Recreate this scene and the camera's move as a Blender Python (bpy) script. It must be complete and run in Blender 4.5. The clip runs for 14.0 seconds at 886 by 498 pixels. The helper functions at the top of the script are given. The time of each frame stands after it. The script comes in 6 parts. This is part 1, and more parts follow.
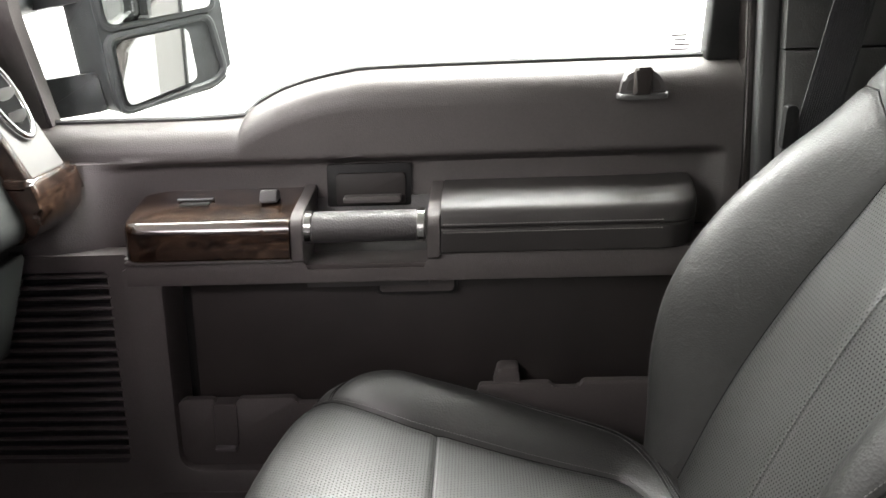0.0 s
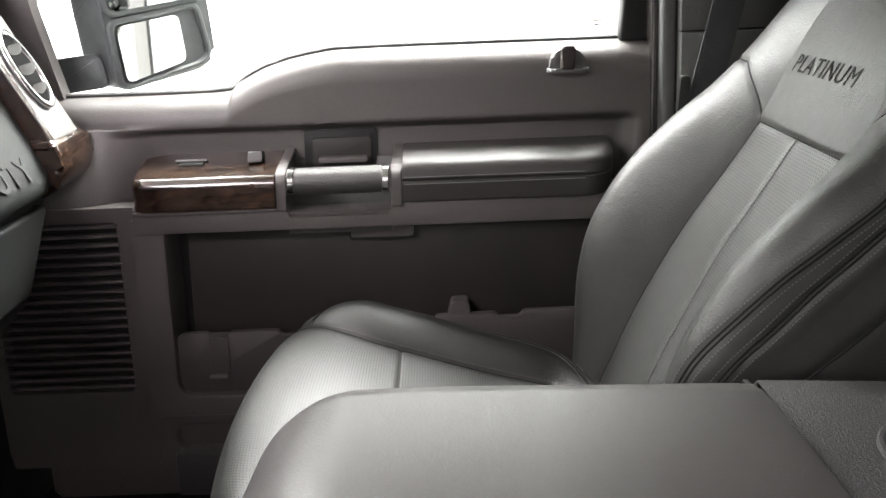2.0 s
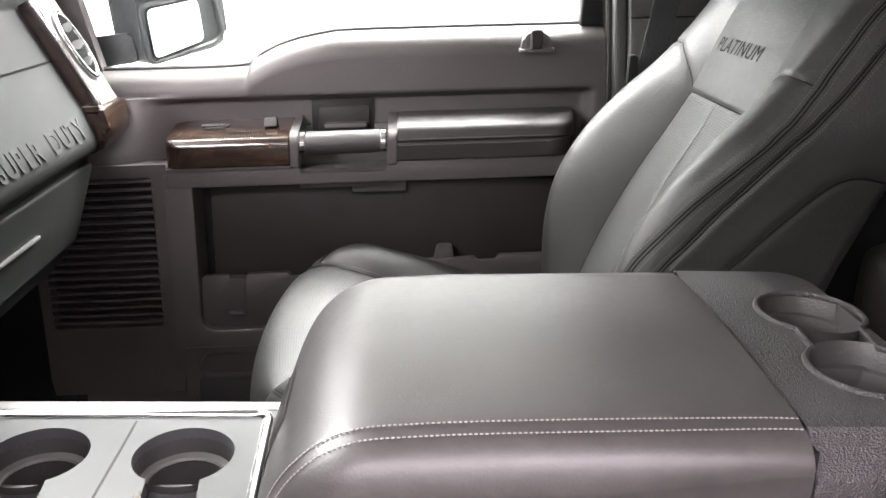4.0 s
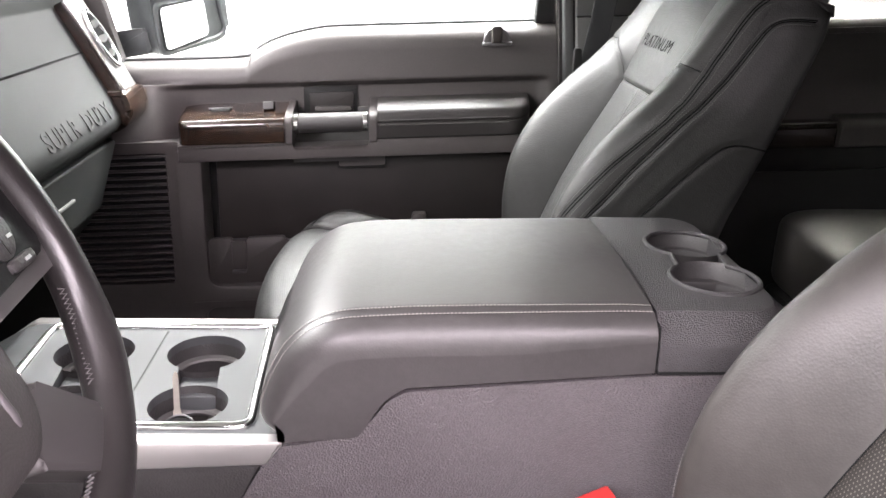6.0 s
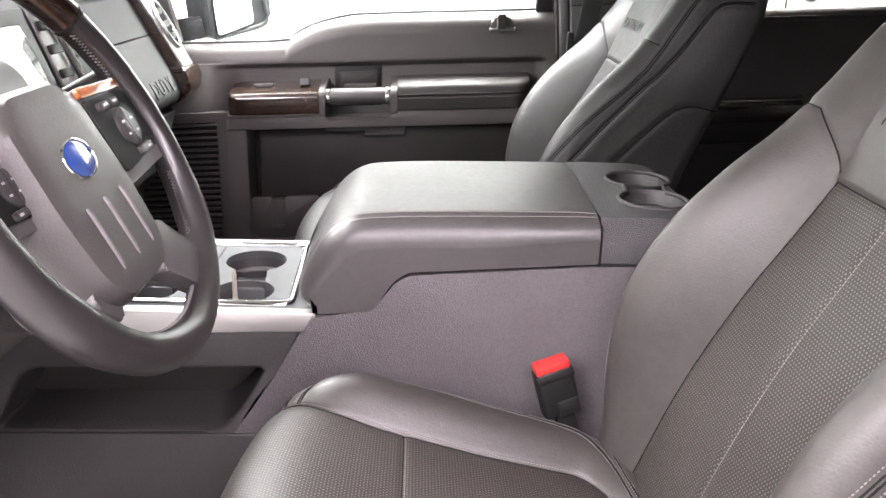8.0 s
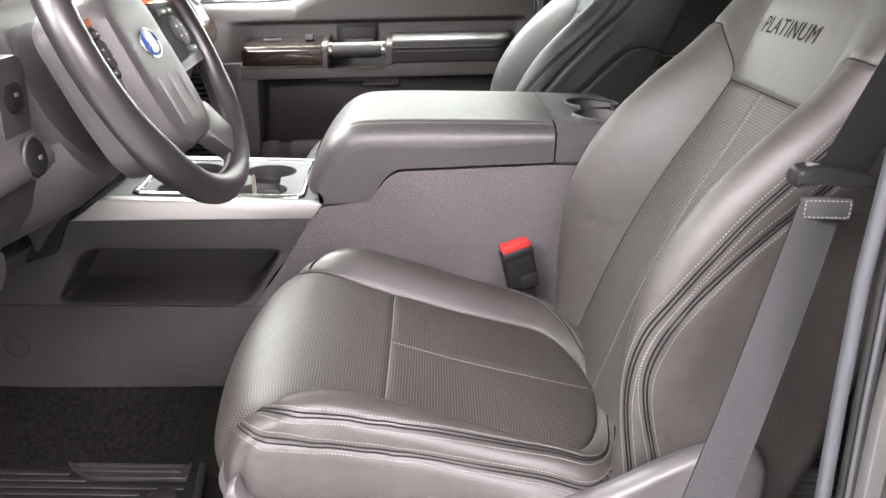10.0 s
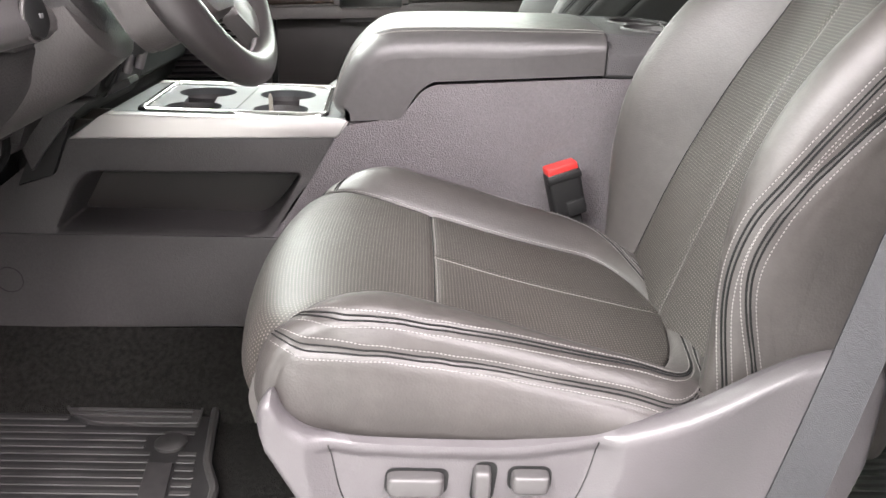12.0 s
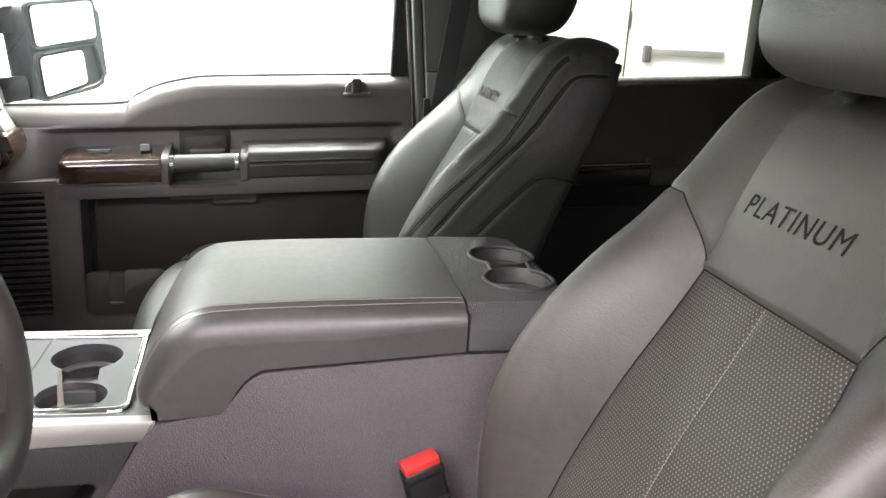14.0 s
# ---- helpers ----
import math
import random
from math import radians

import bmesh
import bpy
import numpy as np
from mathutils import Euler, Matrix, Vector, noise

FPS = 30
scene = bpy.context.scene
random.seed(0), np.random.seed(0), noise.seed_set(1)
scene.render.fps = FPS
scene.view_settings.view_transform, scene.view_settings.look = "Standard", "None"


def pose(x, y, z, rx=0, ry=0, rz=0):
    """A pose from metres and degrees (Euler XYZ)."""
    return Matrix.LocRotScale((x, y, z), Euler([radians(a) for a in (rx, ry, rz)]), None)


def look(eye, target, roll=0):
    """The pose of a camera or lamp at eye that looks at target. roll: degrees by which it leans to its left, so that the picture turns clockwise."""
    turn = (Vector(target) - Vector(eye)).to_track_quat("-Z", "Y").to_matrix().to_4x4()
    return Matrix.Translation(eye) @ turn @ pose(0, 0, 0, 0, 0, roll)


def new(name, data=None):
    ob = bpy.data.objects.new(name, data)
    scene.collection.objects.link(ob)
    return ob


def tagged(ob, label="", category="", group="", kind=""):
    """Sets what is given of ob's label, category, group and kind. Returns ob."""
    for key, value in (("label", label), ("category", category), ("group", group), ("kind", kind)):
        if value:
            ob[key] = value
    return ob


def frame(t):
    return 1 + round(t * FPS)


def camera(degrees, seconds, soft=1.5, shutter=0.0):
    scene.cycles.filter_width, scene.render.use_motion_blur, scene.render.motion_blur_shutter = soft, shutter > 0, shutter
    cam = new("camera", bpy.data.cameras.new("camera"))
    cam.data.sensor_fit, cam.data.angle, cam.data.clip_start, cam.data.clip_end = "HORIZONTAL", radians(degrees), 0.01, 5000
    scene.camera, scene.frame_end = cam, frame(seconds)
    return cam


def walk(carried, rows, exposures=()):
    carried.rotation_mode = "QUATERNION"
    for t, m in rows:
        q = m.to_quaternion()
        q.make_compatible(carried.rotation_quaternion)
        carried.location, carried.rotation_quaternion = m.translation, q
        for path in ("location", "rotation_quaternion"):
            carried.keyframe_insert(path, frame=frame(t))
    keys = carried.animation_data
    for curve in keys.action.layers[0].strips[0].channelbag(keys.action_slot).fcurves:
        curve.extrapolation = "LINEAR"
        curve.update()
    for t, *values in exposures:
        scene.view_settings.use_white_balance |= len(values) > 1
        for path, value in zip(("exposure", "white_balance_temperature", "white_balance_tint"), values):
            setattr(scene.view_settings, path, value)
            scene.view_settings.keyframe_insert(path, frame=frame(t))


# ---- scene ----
cam = camera(56.2, 14.0)
PATH = [
    (0, (0.049, 0.037, 1.591), (-0.034, 1.928, 0.946), 0.5),
    (0.5, (0.052, -0.005, 1.587), (-0.018, 1.889, 0.95), 0.5),
    (1, (0.048, -0.047, 1.588), (-0.002, 1.85, 0.954), 0.6),
    (1.5, (0.052, -0.105, 1.585), (0.028, 1.79, 0.946), 0.5),
    (2, (0.051, -0.182, 1.587), (0.073, 1.711, 0.94), 0.8),
    (2.5, (0.049, -0.244, 1.583), (0.092, 1.648, 0.936), 0.9),
    (3, (0.033, -0.305, 1.586), (0.09, 1.586, 0.936), 1.1),
    (5.3, (0.007, -0.595, 1.613), (0.146, 1.28, 0.932), 2.0),
    (5.5, (0.019, -0.625, 1.617), (0.146, 1.252, 0.94), 1.8),
    (6, (0.037, -0.676, 1.621), (0.158, 1.202, 0.943), 1.8),
    (6.5, (0.035, -0.714, 1.621), (0.146, 1.165, 0.944), 2.0),
    (7, (0.039, -0.777, 1.619), (0.135, 1.102, 0.943), 2.1),
    (7.2, (0.052, -0.816, 1.612), (0.123, 1.068, 0.944), 1.6),
    (9.3, (0.077, -1.177, 1.601), (0.12, 0.703, 0.92), 1.7),
    (9.5, (0.08, -1.203, 1.596), (0.13, 0.676, 0.912), 1.8),
    (10, (0.091, -1.253, 1.55), (0.144, 0.624, 0.863), 1.8),
    (10.5, (0.096, -1.279, 1.472), (0.152, 0.595, 0.776), 1.9),
    (11, (0.074, -1.288, 1.403), (0.132, 0.584, 0.703), 2.0),
    (11.5, (0.052, -1.259, 1.388), (0.117, 0.613, 0.686), 2.1),
    (12, (0.024, -1.171, 1.406), (0.102, 0.7, 0.703), 2.3),
    (12.5, (0.035, -1.049, 1.471), (0.13, 0.821, 0.769), 2.3),
    (13, (0.062, -0.973, 1.536), (0.189, 0.896, 0.836), 2.3),
    (13.5, (0.069, -0.915, 1.6), (0.319, 0.963, 0.962), 3.0),
    (14, (0.072, -0.885, 1.632), (0.459, 1.0, 1.087), 3.2),
]
EXPOSURES = [(0, -0.1, 6650, 13), (1.5, 0.11, 6600, 14), (3, 0.38, 6600, 15), (6, 0.57, 6500, 17), (9.5, 0.54, 6500, 14), (10, 0.58, 6500, 12), (10.5, 0.73, 6520, 10), (11.5, 0.78, 6550, 9), (12.5, 0.77, 6480, 6), (13, 0.72, 6500, 8), (13.5, 0.45, 6500, 8), (14, 0.25, 6500, 9)]
walk(cam, [(t, look(eye, target, roll)) for t, eye, target, roll in PATH], EXPOSURES)

from mathutils.geometry import tessellate_polygon

# ---- light: a closed white workshop bay, lamps assumed under its ceiling ----
world = bpy.data.worlds.new("world")
scene.world = world
world.use_nodes = True
world.node_tree.nodes["Background"].inputs[0].default_value = (0.9, 1.0, 0.95, 1)
world.node_tree.nodes["Background"].inputs[1].default_value = 0.05


def ceiling_lamp(x, y, sx, sy, watts, colour, z=3.55):
    d = bpy.data.lights.new("ceiling_lamp", "AREA")
    d.shape, d.size, d.size_y, d.energy, d.color = "RECTANGLE", sx, sy, watts, colour
    ob = new("ceiling_lamp", d)
    ob.location = (x, y, z)


GREENISH, PINKISH = (0.97, 1.0, 0.965), (1.0, 0.9, 0.955)
# Unseen lamps, placed and tuned to bring light onto seats, console and door.
ceiling_lamp(-2.2, 2.6, 2.4, 1.9, 640, GREENISH)
ceiling_lamp(0.7, 2.7, 2.4, 1.9, 1040, GREENISH)
ceiling_lamp(-5.2, -1.4, 2.4, 4.0, 390, GREENISH)
ceiling_lamp(-2.7, 0.4, 1.0, 2.8, 200, GREENISH)
ceiling_lamp(-1.6, -2.9, 2.4, 1.2, 390, PINKISH)
ceiling_lamp(1.4, -2.9, 2.4, 1.2, 390, PINKISH)
# Both added to brighten the passenger seat's flank; no lamp known there.
ceiling_lamp(-3.4, -5.2, 2.4, 1.6, 650, GREENISH)
ceiling_lamp(2.6, -6.6, 2.4, 1.2, 330, PINKISH)


# ---- materials ----
def mat(name, colour, rough=0.5, metal=0.0, grain=0.0, bump=0.15, vary=0.12, coat=0.0, blotch=9.0, gloss=0.5):
    """A painted, moulded or covered surface: tone varies in patches, fine grain lifts it."""
    m = bpy.data.materials.new(name)
    m.use_nodes = True
    nt = m.node_tree
    N, L = nt.nodes, nt.links.new
    p = N["Principled BSDF"]
    p.inputs["Roughness"].default_value = rough
    p.inputs["Metallic"].default_value = metal
    p.inputs["Coat Weight"].default_value = coat
    p.inputs["Specular IOR Level"].default_value = gloss
    p.inputs["Coat Roughness"].default_value = 0.05
    tc = N.new("ShaderNodeTexCoord")
    big = N.new("ShaderNodeTexNoise")
    big.inputs["Scale"].default_value, big.inputs["Detail"].default_value = blotch, 5
    L(tc.outputs["Object"], big.inputs["Vector"])
    ramp = N.new("ShaderNodeValToRGB")
    lo, hi = 1 - vary, 1 + vary
    ramp.color_ramp.elements[0].position, ramp.color_ramp.elements[1].position = 0.3, 0.7
    ramp.color_ramp.elements[0].color = (*[c * lo for c in colour], 1)
    ramp.color_ramp.elements[1].color = (*[min(c * hi, 1) for c in colour], 1)
    L(big.outputs["Fac"], ramp.inputs["Fac"])
    L(ramp.outputs["Color"], p.inputs["Base Color"])
    rr = N.new("ShaderNodeMapRange")
    rr.inputs["To Min"].default_value, rr.inputs["To Max"].default_value = max(rough * 0.85, 0.02), min(rough * 1.15, 1)
    L(big.outputs["Fac"], rr.inputs["Value"])
    L(rr.outputs["Result"], p.inputs["Roughness"])
    if grain:
        v = N.new("ShaderNodeTexVoronoi")
        v.inputs["Scale"].default_value = grain
        L(tc.outputs["Object"], v.inputs["Vector"])
        b = N.new("ShaderNodeBump")
        b.inputs["Strength"].default_value, b.inputs["Distance"].default_value = bump, 0.001
        L(v.outputs["Distance"], b.inputs["Height"])
        L(b.outputs["Normal"], p.inputs["Normal"])
    return m


def perforated(name, colour, hole, rough, pitch=0.0052, shine=0.6, gloss=0.4):
    """Leather with staggered rows of punched holes, laid out along the cover in metres."""
    m = mat(name, colour, rough, grain=420, bump=0.12)
    nt = m.node_tree
    N, L = nt.nodes, nt.links.new
    p = N["Principled BSDF"]
    base = p.inputs["Base Color"].links[0].from_socket
    tc = N.new("ShaderNodeTexCoord")
    sep = N.new("ShaderNodeSeparateXYZ")
    L(tc.outputs["UV"], sep.inputs["Vector"])

    def op(kind, a, b=None):
        n = N.new("ShaderNodeMath")
        n.operation = kind
        for i, v in enumerate((a, b)):
            if v is None:
                continue
            if isinstance(v, (int, float)):
                n.inputs[i].default_value = v
            else:
                L(v, n.inputs[i])
        return n.outputs[0]

    row = op("DIVIDE", sep.outputs["Y"], pitch * 0.8)
    odd = op("MULTIPLY", op("MODULO", op("FLOOR", row), 2.0), 0.5)
    col = op("ADD", op("DIVIDE", sep.outputs["X"], pitch), odd)
    fx = op("SUBTRACT", op("FRACT", col), 0.5)
    fy = op("MULTIPLY", op("SUBTRACT", op("FRACT", row), 0.5), 0.8)
    d = op("SQRT", op("ADD", op("MULTIPLY", fx, fx), op("MULTIPLY", fy, fy)))
    spot = op("LESS_THAN", d, 0.19)
    L(op("ADD", op("MULTIPLY", op("SUBTRACT", 1.0, spot), gloss - shine), shine), p.inputs["Specular IOR Level"])
    mix = N.new("ShaderNodeMix")
    mix.data_type = "RGBA"
    L(spot, mix.inputs[0])
    L(base, mix.inputs[6])
    mix.inputs[7].default_value = (*hole, 1)
    L(mix.outputs[2], p.inputs["Base Color"])
    old = p.inputs["Normal"].links[0].from_node
    b = N.new("ShaderNodeBump")
    b.inputs["Strength"].default_value, b.inputs["Distance"].default_value = 0.5, 0.001
    b.invert = True
    L(spot, b.inputs["Height"])
    L(old.outputs["Normal"], b.inputs["Normal"])
    L(b.outputs["Normal"], p.inputs["Normal"])
    return m


def burl(name):
    """Lacquered dark walnut burl."""
    m = mat(name, (0.05, 0.022, 0.012), 0.22, coat=0.8)
    nt = m.node_tree
    N, L = nt.nodes, nt.links.new
    p = N["Principled BSDF"]
    tc = N.new("ShaderNodeTexCoord")
    mp = N.new("ShaderNodeMapping")
    mp.inputs["Scale"].default_value = (12, 12, 21)
    L(tc.outputs["Object"], mp.inputs["Vector"])
    w = N.new("ShaderNodeTexNoise")
    w.inputs["Scale"].default_value, w.inputs["Detail"].default_value, w.inputs["Distortion"].default_value = 2.2, 8, 2.4
    L(mp.outputs["Vector"], w.inputs["Vector"])
    r = N.new("ShaderNodeValToRGB")
    for e, (pos, c) in zip(r.color_ramp.elements, ((0.36, (0.0035, 0.002, 0.0016)), (0.68, (0.040, 0.0225, 0.0140)))):
        e.position, e.color = pos, (*c, 1)
    e = r.color_ramp.elements.new(0.5)
    e.color = (0.0165, 0.0088, 0.0058, 1)
    L(w.outputs["Fac"], r.inputs["Fac"])
    L(r.outputs["Color"], p.inputs["Base Color"])
    return m


def glass(name, tint=(0.97, 1.0, 0.98)):
    m = bpy.data.materials.new(name)
    m.use_nodes = True
    p = m.node_tree.nodes["Principled BSDF"]
    p.inputs["Base Color"].default_value = (*tint, 1)
    p.inputs["Roughness"].default_value = 0.0
    p.inputs["IOR"].default_value = 1.03
    p.inputs["Transmission Weight"].default_value = 1.0
    return m


def creased(m, scale=26.0, depth=0.0016, strength=0.5):
    """Adds soft creases and pulls to a cover."""
    N, L = m.node_tree.nodes, m.node_tree.links.new
    p = N["Principled BSDF"]
    old = p.inputs["Normal"].links[0].from_node
    tc = N.new("ShaderNodeTexCoord")
    w = N.new("ShaderNodeTexNoise")
    w.inputs["Scale"].default_value, w.inputs["Detail"].default_value, w.inputs["Distortion"].default_value = scale, 4, 1.2
    L(tc.outputs["Object"], w.inputs["Vector"])
    b = N.new("ShaderNodeBump")
    b.inputs["Strength"].default_value, b.inputs["Distance"].default_value = strength, depth
    L(w.outputs["Fac"], b.inputs["Height"])
    L(b.outputs["Normal"], old.inputs["Normal"])
    return m


def worn(m, scale=85.0, tone=0.15, sheen=0.04):
    """Handling marks: mottled tone and gloss at a small scale."""
    N, L = m.node_tree.nodes, m.node_tree.links.new
    p = N["Principled BSDF"]
    tc = N.new("ShaderNodeTexCoord")
    w = N.new("ShaderNodeTexNoise")
    w.inputs["Scale"].default_value, w.inputs["Detail"].default_value, w.inputs["Roughness"].default_value = scale, 7, 0.65
    L(tc.outputs["Object"], w.inputs["Vector"])
    spread = N.new("ShaderNodeMapRange")
    spread.inputs["From Min"].default_value, spread.inputs["From Max"].default_value = 0.3, 0.7
    spread.inputs["To Min"].default_value, spread.inputs["To Max"].default_value = 1 - tone, 1 + tone
    L(w.outputs["Fac"], spread.inputs["Value"])
    mul = N.new("ShaderNodeVectorMath")
    mul.operation = "SCALE"
    L(p.inputs["Base Color"].links[0].from_socket, mul.inputs[0])
    L(spread.outputs["Result"], mul.inputs["Scale"])
    L(mul.outputs[0], p.inputs["Base Color"])
    gl = N.new("ShaderNodeMapRange")
    gl.inputs["From Min"].default_value, gl.inputs["From Max"].default_value = 0.3, 0.7
    gl.inputs["To Min"].default_value, gl.inputs["To Max"].default_value = -sheen, sheen
    L(w.outputs["Fac"], gl.inputs["Value"])
    add = N.new("ShaderNodeMath")
    L(p.inputs["Roughness"].links[0].from_socket, add.inputs[0])
    L(gl.outputs["Result"], add.inputs[1])
    L(add.outputs[0], p.inputs["Roughness"])
    return m


LEATHER = mat("black_leather", (0.031, 0.0276, 0.0258), 0.48, grain=420, bump=0.14, vary=0.2, blotch=7, gloss=0.5)
creased(LEATHER, 14, 0.003, 0.2)
# Same seat leather, recoloured for how light falls on the passenger seat.
LEATHER_PASSENGER = mat("passenger_toned_leather", (0.020, 0.0199, 0.0191), 0.47, grain=420, bump=0.24, vary=0.18, blotch=7, gloss=0.48)
creased(LEATHER_PASSENGER, 16, 0.003, 0.35)
# Driver's pale holes: their bright glints are put into the hole colour.
LEATHER_PERF = perforated("perforated_leather", (0.0175, 0.0148, 0.0130), (0.105, 0.095, 0.086), 0.52, 0.0047, 0.5, 0.42)
LEATHER_PERF_DARK = perforated("perforated_leather_dark_holes", (0.0185, 0.0184, 0.0176), (0.003, 0.003, 0.003), 0.46, 0.0048, 0.06, 0.5)
LEATHER_LID = creased(mat("console_lid_leather", (0.034, 0.0312, 0.0312), 0.42, grain=420, bump=0.08, vary=0.14, blotch=7, gloss=0.55), 9, 0.002, 0.14)
LEATHER_SHINY = creased(mat("wheel_leather_glints", (0.019, 0.017, 0.017), 0.33, grain=420, bump=0.08, gloss=0.5), 70, 0.0006, 0.2)
for hide in (LEATHER, LEATHER_PASSENGER, LEATHER_LID, LEATHER_PERF, LEATHER_PERF_DARK):
    worn(hide)


def orange_glints(m, marks, colour):
    """Orange reflections painted in as ragged spots round given places."""
    N, L = m.node_tree.nodes, m.node_tree.links.new
    p = N["Principled BSDF"]
    tc = N.new("ShaderNodeTexCoord")
    ragged = N.new("ShaderNodeTexNoise")
    ragged.inputs["Scale"].default_value, ragged.inputs["Detail"].default_value = 70, 6
    L(tc.outputs["Object"], ragged.inputs["Vector"])
    for place, size in marks:
        far = N.new("ShaderNodeVectorMath")
        far.operation = "DISTANCE"
        L(tc.outputs["Object"], far.inputs[0])
        far.inputs[1].default_value = place
        near = N.new("ShaderNodeMapRange")
        near.inputs["From Min"].default_value, near.inputs["From Max"].default_value = size, size * 0.25
        near.inputs["To Min"].default_value, near.inputs["To Max"].default_value = -0.35, 0.35
        L(far.outputs["Value"], near.inputs["Value"])
        add = N.new("ShaderNodeMath")
        L(near.outputs["Result"], add.inputs[0])
        L(ragged.outputs["Fac"], add.inputs[1])
        mask = N.new("ShaderNodeMapRange")
        mask.inputs["From Min"].default_value, mask.inputs["From Max"].default_value = 0.5, 0.72
        L(add.outputs[0], mask.inputs["Value"])
        mix = N.new("ShaderNodeMix")
        mix.data_type = "RGBA"
        L(mask.outputs["Result"], mix.inputs[0])
        L(p.inputs["Base Color"].links[0].from_socket, mix.inputs[6])
        mix.inputs[7].default_value = (*colour, 1)
        L(mix.outputs[2], p.inputs["Base Color"])
    return m


# Warm reflections on the lower rim, painted into the leather's colour.
orange_glints(LEATHER_SHINY, (((-0.160, -0.142, 1.310), 0.010), ((-0.150, -0.130, 1.300), 0.010), ((-0.140, -0.149, 1.286), 0.010), ((-0.136, -0.160, 1.278), 0.009)), (0.13, 0.045, 0.02))
THREAD = mat("grey_thread", (0.15, 0.142, 0.138), 0.7)
SEAM = mat("black_seam_gap", (0.008, 0.008, 0.008), 0.85, gloss=0.15)
VINYL = mat("grained_black_plastic", (0.031, 0.029, 0.029), 0.5, grain=380, bump=0.35, vary=0.08)
DOOR_PLASTIC = mat("dark_brown_grey_door_plastic", (0.053, 0.047, 0.0455), 0.45, grain=520, bump=0.22, vary=0.08)
CONSOLE_PLASTIC = mat("coarse_grained_console_plastic", (0.068, 0.0605, 0.064), 0.47, grain=430, bump=1.0, vary=0.1)
SHIELD = mat("satin_grey_plastic", (0.08, 0.074, 0.077), 0.42, grain=500, bump=0.12, vary=0.06)
SHIELD_SEAT = mat("satin_grey_seat_plastic", (0.061, 0.056, 0.0585), 0.4, grain=500, bump=0.14, vary=0.08)
SWITCH_GREY = mat("grey_switch_plastic", (0.05, 0.047, 0.047), 0.4, vary=0.06)
SIDE_DARK = mat("dark_moulded_plastic", (0.031, 0.029, 0.029), 0.5, grain=380, bump=0.32, vary=0.15, blotch=8, gloss=0.4)
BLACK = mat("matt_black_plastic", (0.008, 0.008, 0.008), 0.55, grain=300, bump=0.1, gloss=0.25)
WOOD = burl("lacquered_walnut_burl")
CHROME = mat("bright_chrome", (0.8, 0.8, 0.8), 0.1, metal=1.0, vary=0.03)
SATIN = mat("satin_silver_trim", (0.44, 0.425, 0.415), 0.38, metal=0.75, vary=0.04)
SILVER = mat("silver_painted_plastic", (0.17, 0.167, 0.163), 0.35, metal=0.3, vary=0.04)
TRAY = mat("grey_tray_plastic", (0.055, 0.058, 0.060), 0.45, vary=0.05, gloss=0.3)
WEBBING = mat("grey_seat_belt_webbing", (0.026, 0.0268, 0.0285), 0.62, grain=900, bump=0.5, vary=0.08)
CARPET = mat("black_carpet_pile", (0.007, 0.0067, 0.006), 1.0, grain=420, bump=1.0, vary=0.75, blotch=130, gloss=0.1)
RUBBER = mat("black_rubber", (0.025, 0.0235, 0.023), 0.55, grain=700, bump=0.2, vary=0.55, blotch=13)
# Darker rubber paints in the shade between the mat's ribs.
RIB_SHADE = mat("rib_shade_rubber", (0.007, 0.0065, 0.0065), 0.7, vary=0.3, blotch=30)
for plastic, size, tone in ((CONSOLE_PLASTIC, 330, 0.2), (WEBBING, 520, 0.35), (DOOR_PLASTIC, 260, 0.12), (SIDE_DARK, 300, 0.2)):
    worn(plastic, size, tone, 0.05)
RED = mat("red_button_plastic", (0.36, 0.022, 0.02), 0.38, vary=0.05)
BLUE = mat("blue_enamel", (0.015, 0.04, 0.18), 0.2, coat=0.6)
GREY_WALL = mat("bounce_limiting_grey", (0.42, 0.41, 0.41), 0.7, vary=0.03, blotch=1.5)
WHITE = mat("white_wall_paint", (0.78, 0.79, 0.78), 0.7, vary=0.02, blotch=1.5)
CONCRETE = mat("grey_concrete", (0.32, 0.32, 0.31), 0.5, vary=0.1, blotch=2)
HEADLINER = mat("grey_headliner_cloth", (0.3, 0.29, 0.275), 0.9, grain=500, vary=0.04)
MIRROR = mat("mirror_silver", (0.9, 0.92, 0.92), 0.02, metal=1.0, vary=0.01)
MIRROR_SHELL = mat("grey_mirror_housing_plastic", (0.06, 0.064, 0.067), 0.5, grain=450, bump=0.3, vary=0.2, blotch=40)
PAINT = mat("dark_body_paint", (0.02, 0.017, 0.016), 0.2, coat=0.7)
STRIP = mat("grey_rubber_weatherstrip", (0.036, 0.038, 0.043), 0.5, vary=0.08)
SCREEN = mat("dark_display_glass", (0.02, 0.024, 0.028), 0.1, coat=0.5)
ICON = mat("white_symbol_print", (0.35, 0.35, 0.35), 0.5)
GLASS = glass("window_glass")
PRIVACY = glass("tinted_window_glass", (0.36, 0.36, 0.33))
PRIVACY_DIM = glass("light_cutting_glass", (0.13, 0.13, 0.12))


# ---- building helpers ----
def part(name, bm, material, parent=None, label="", smooth=True, angle=38):
    me = bpy.data.meshes.new(name)
    bmesh.ops.recalc_face_normals(bm, faces=bm.faces)
    bm.to_mesh(me)
    bm.free()
    me.materials.append(material)
    if smooth:
        me.shade_smooth()
        me.set_sharp_from_angle(angle=radians(angle))
    ob = new(name, me)
    ob.parent = parent
    if label:
        ob["label"] = label
    return ob


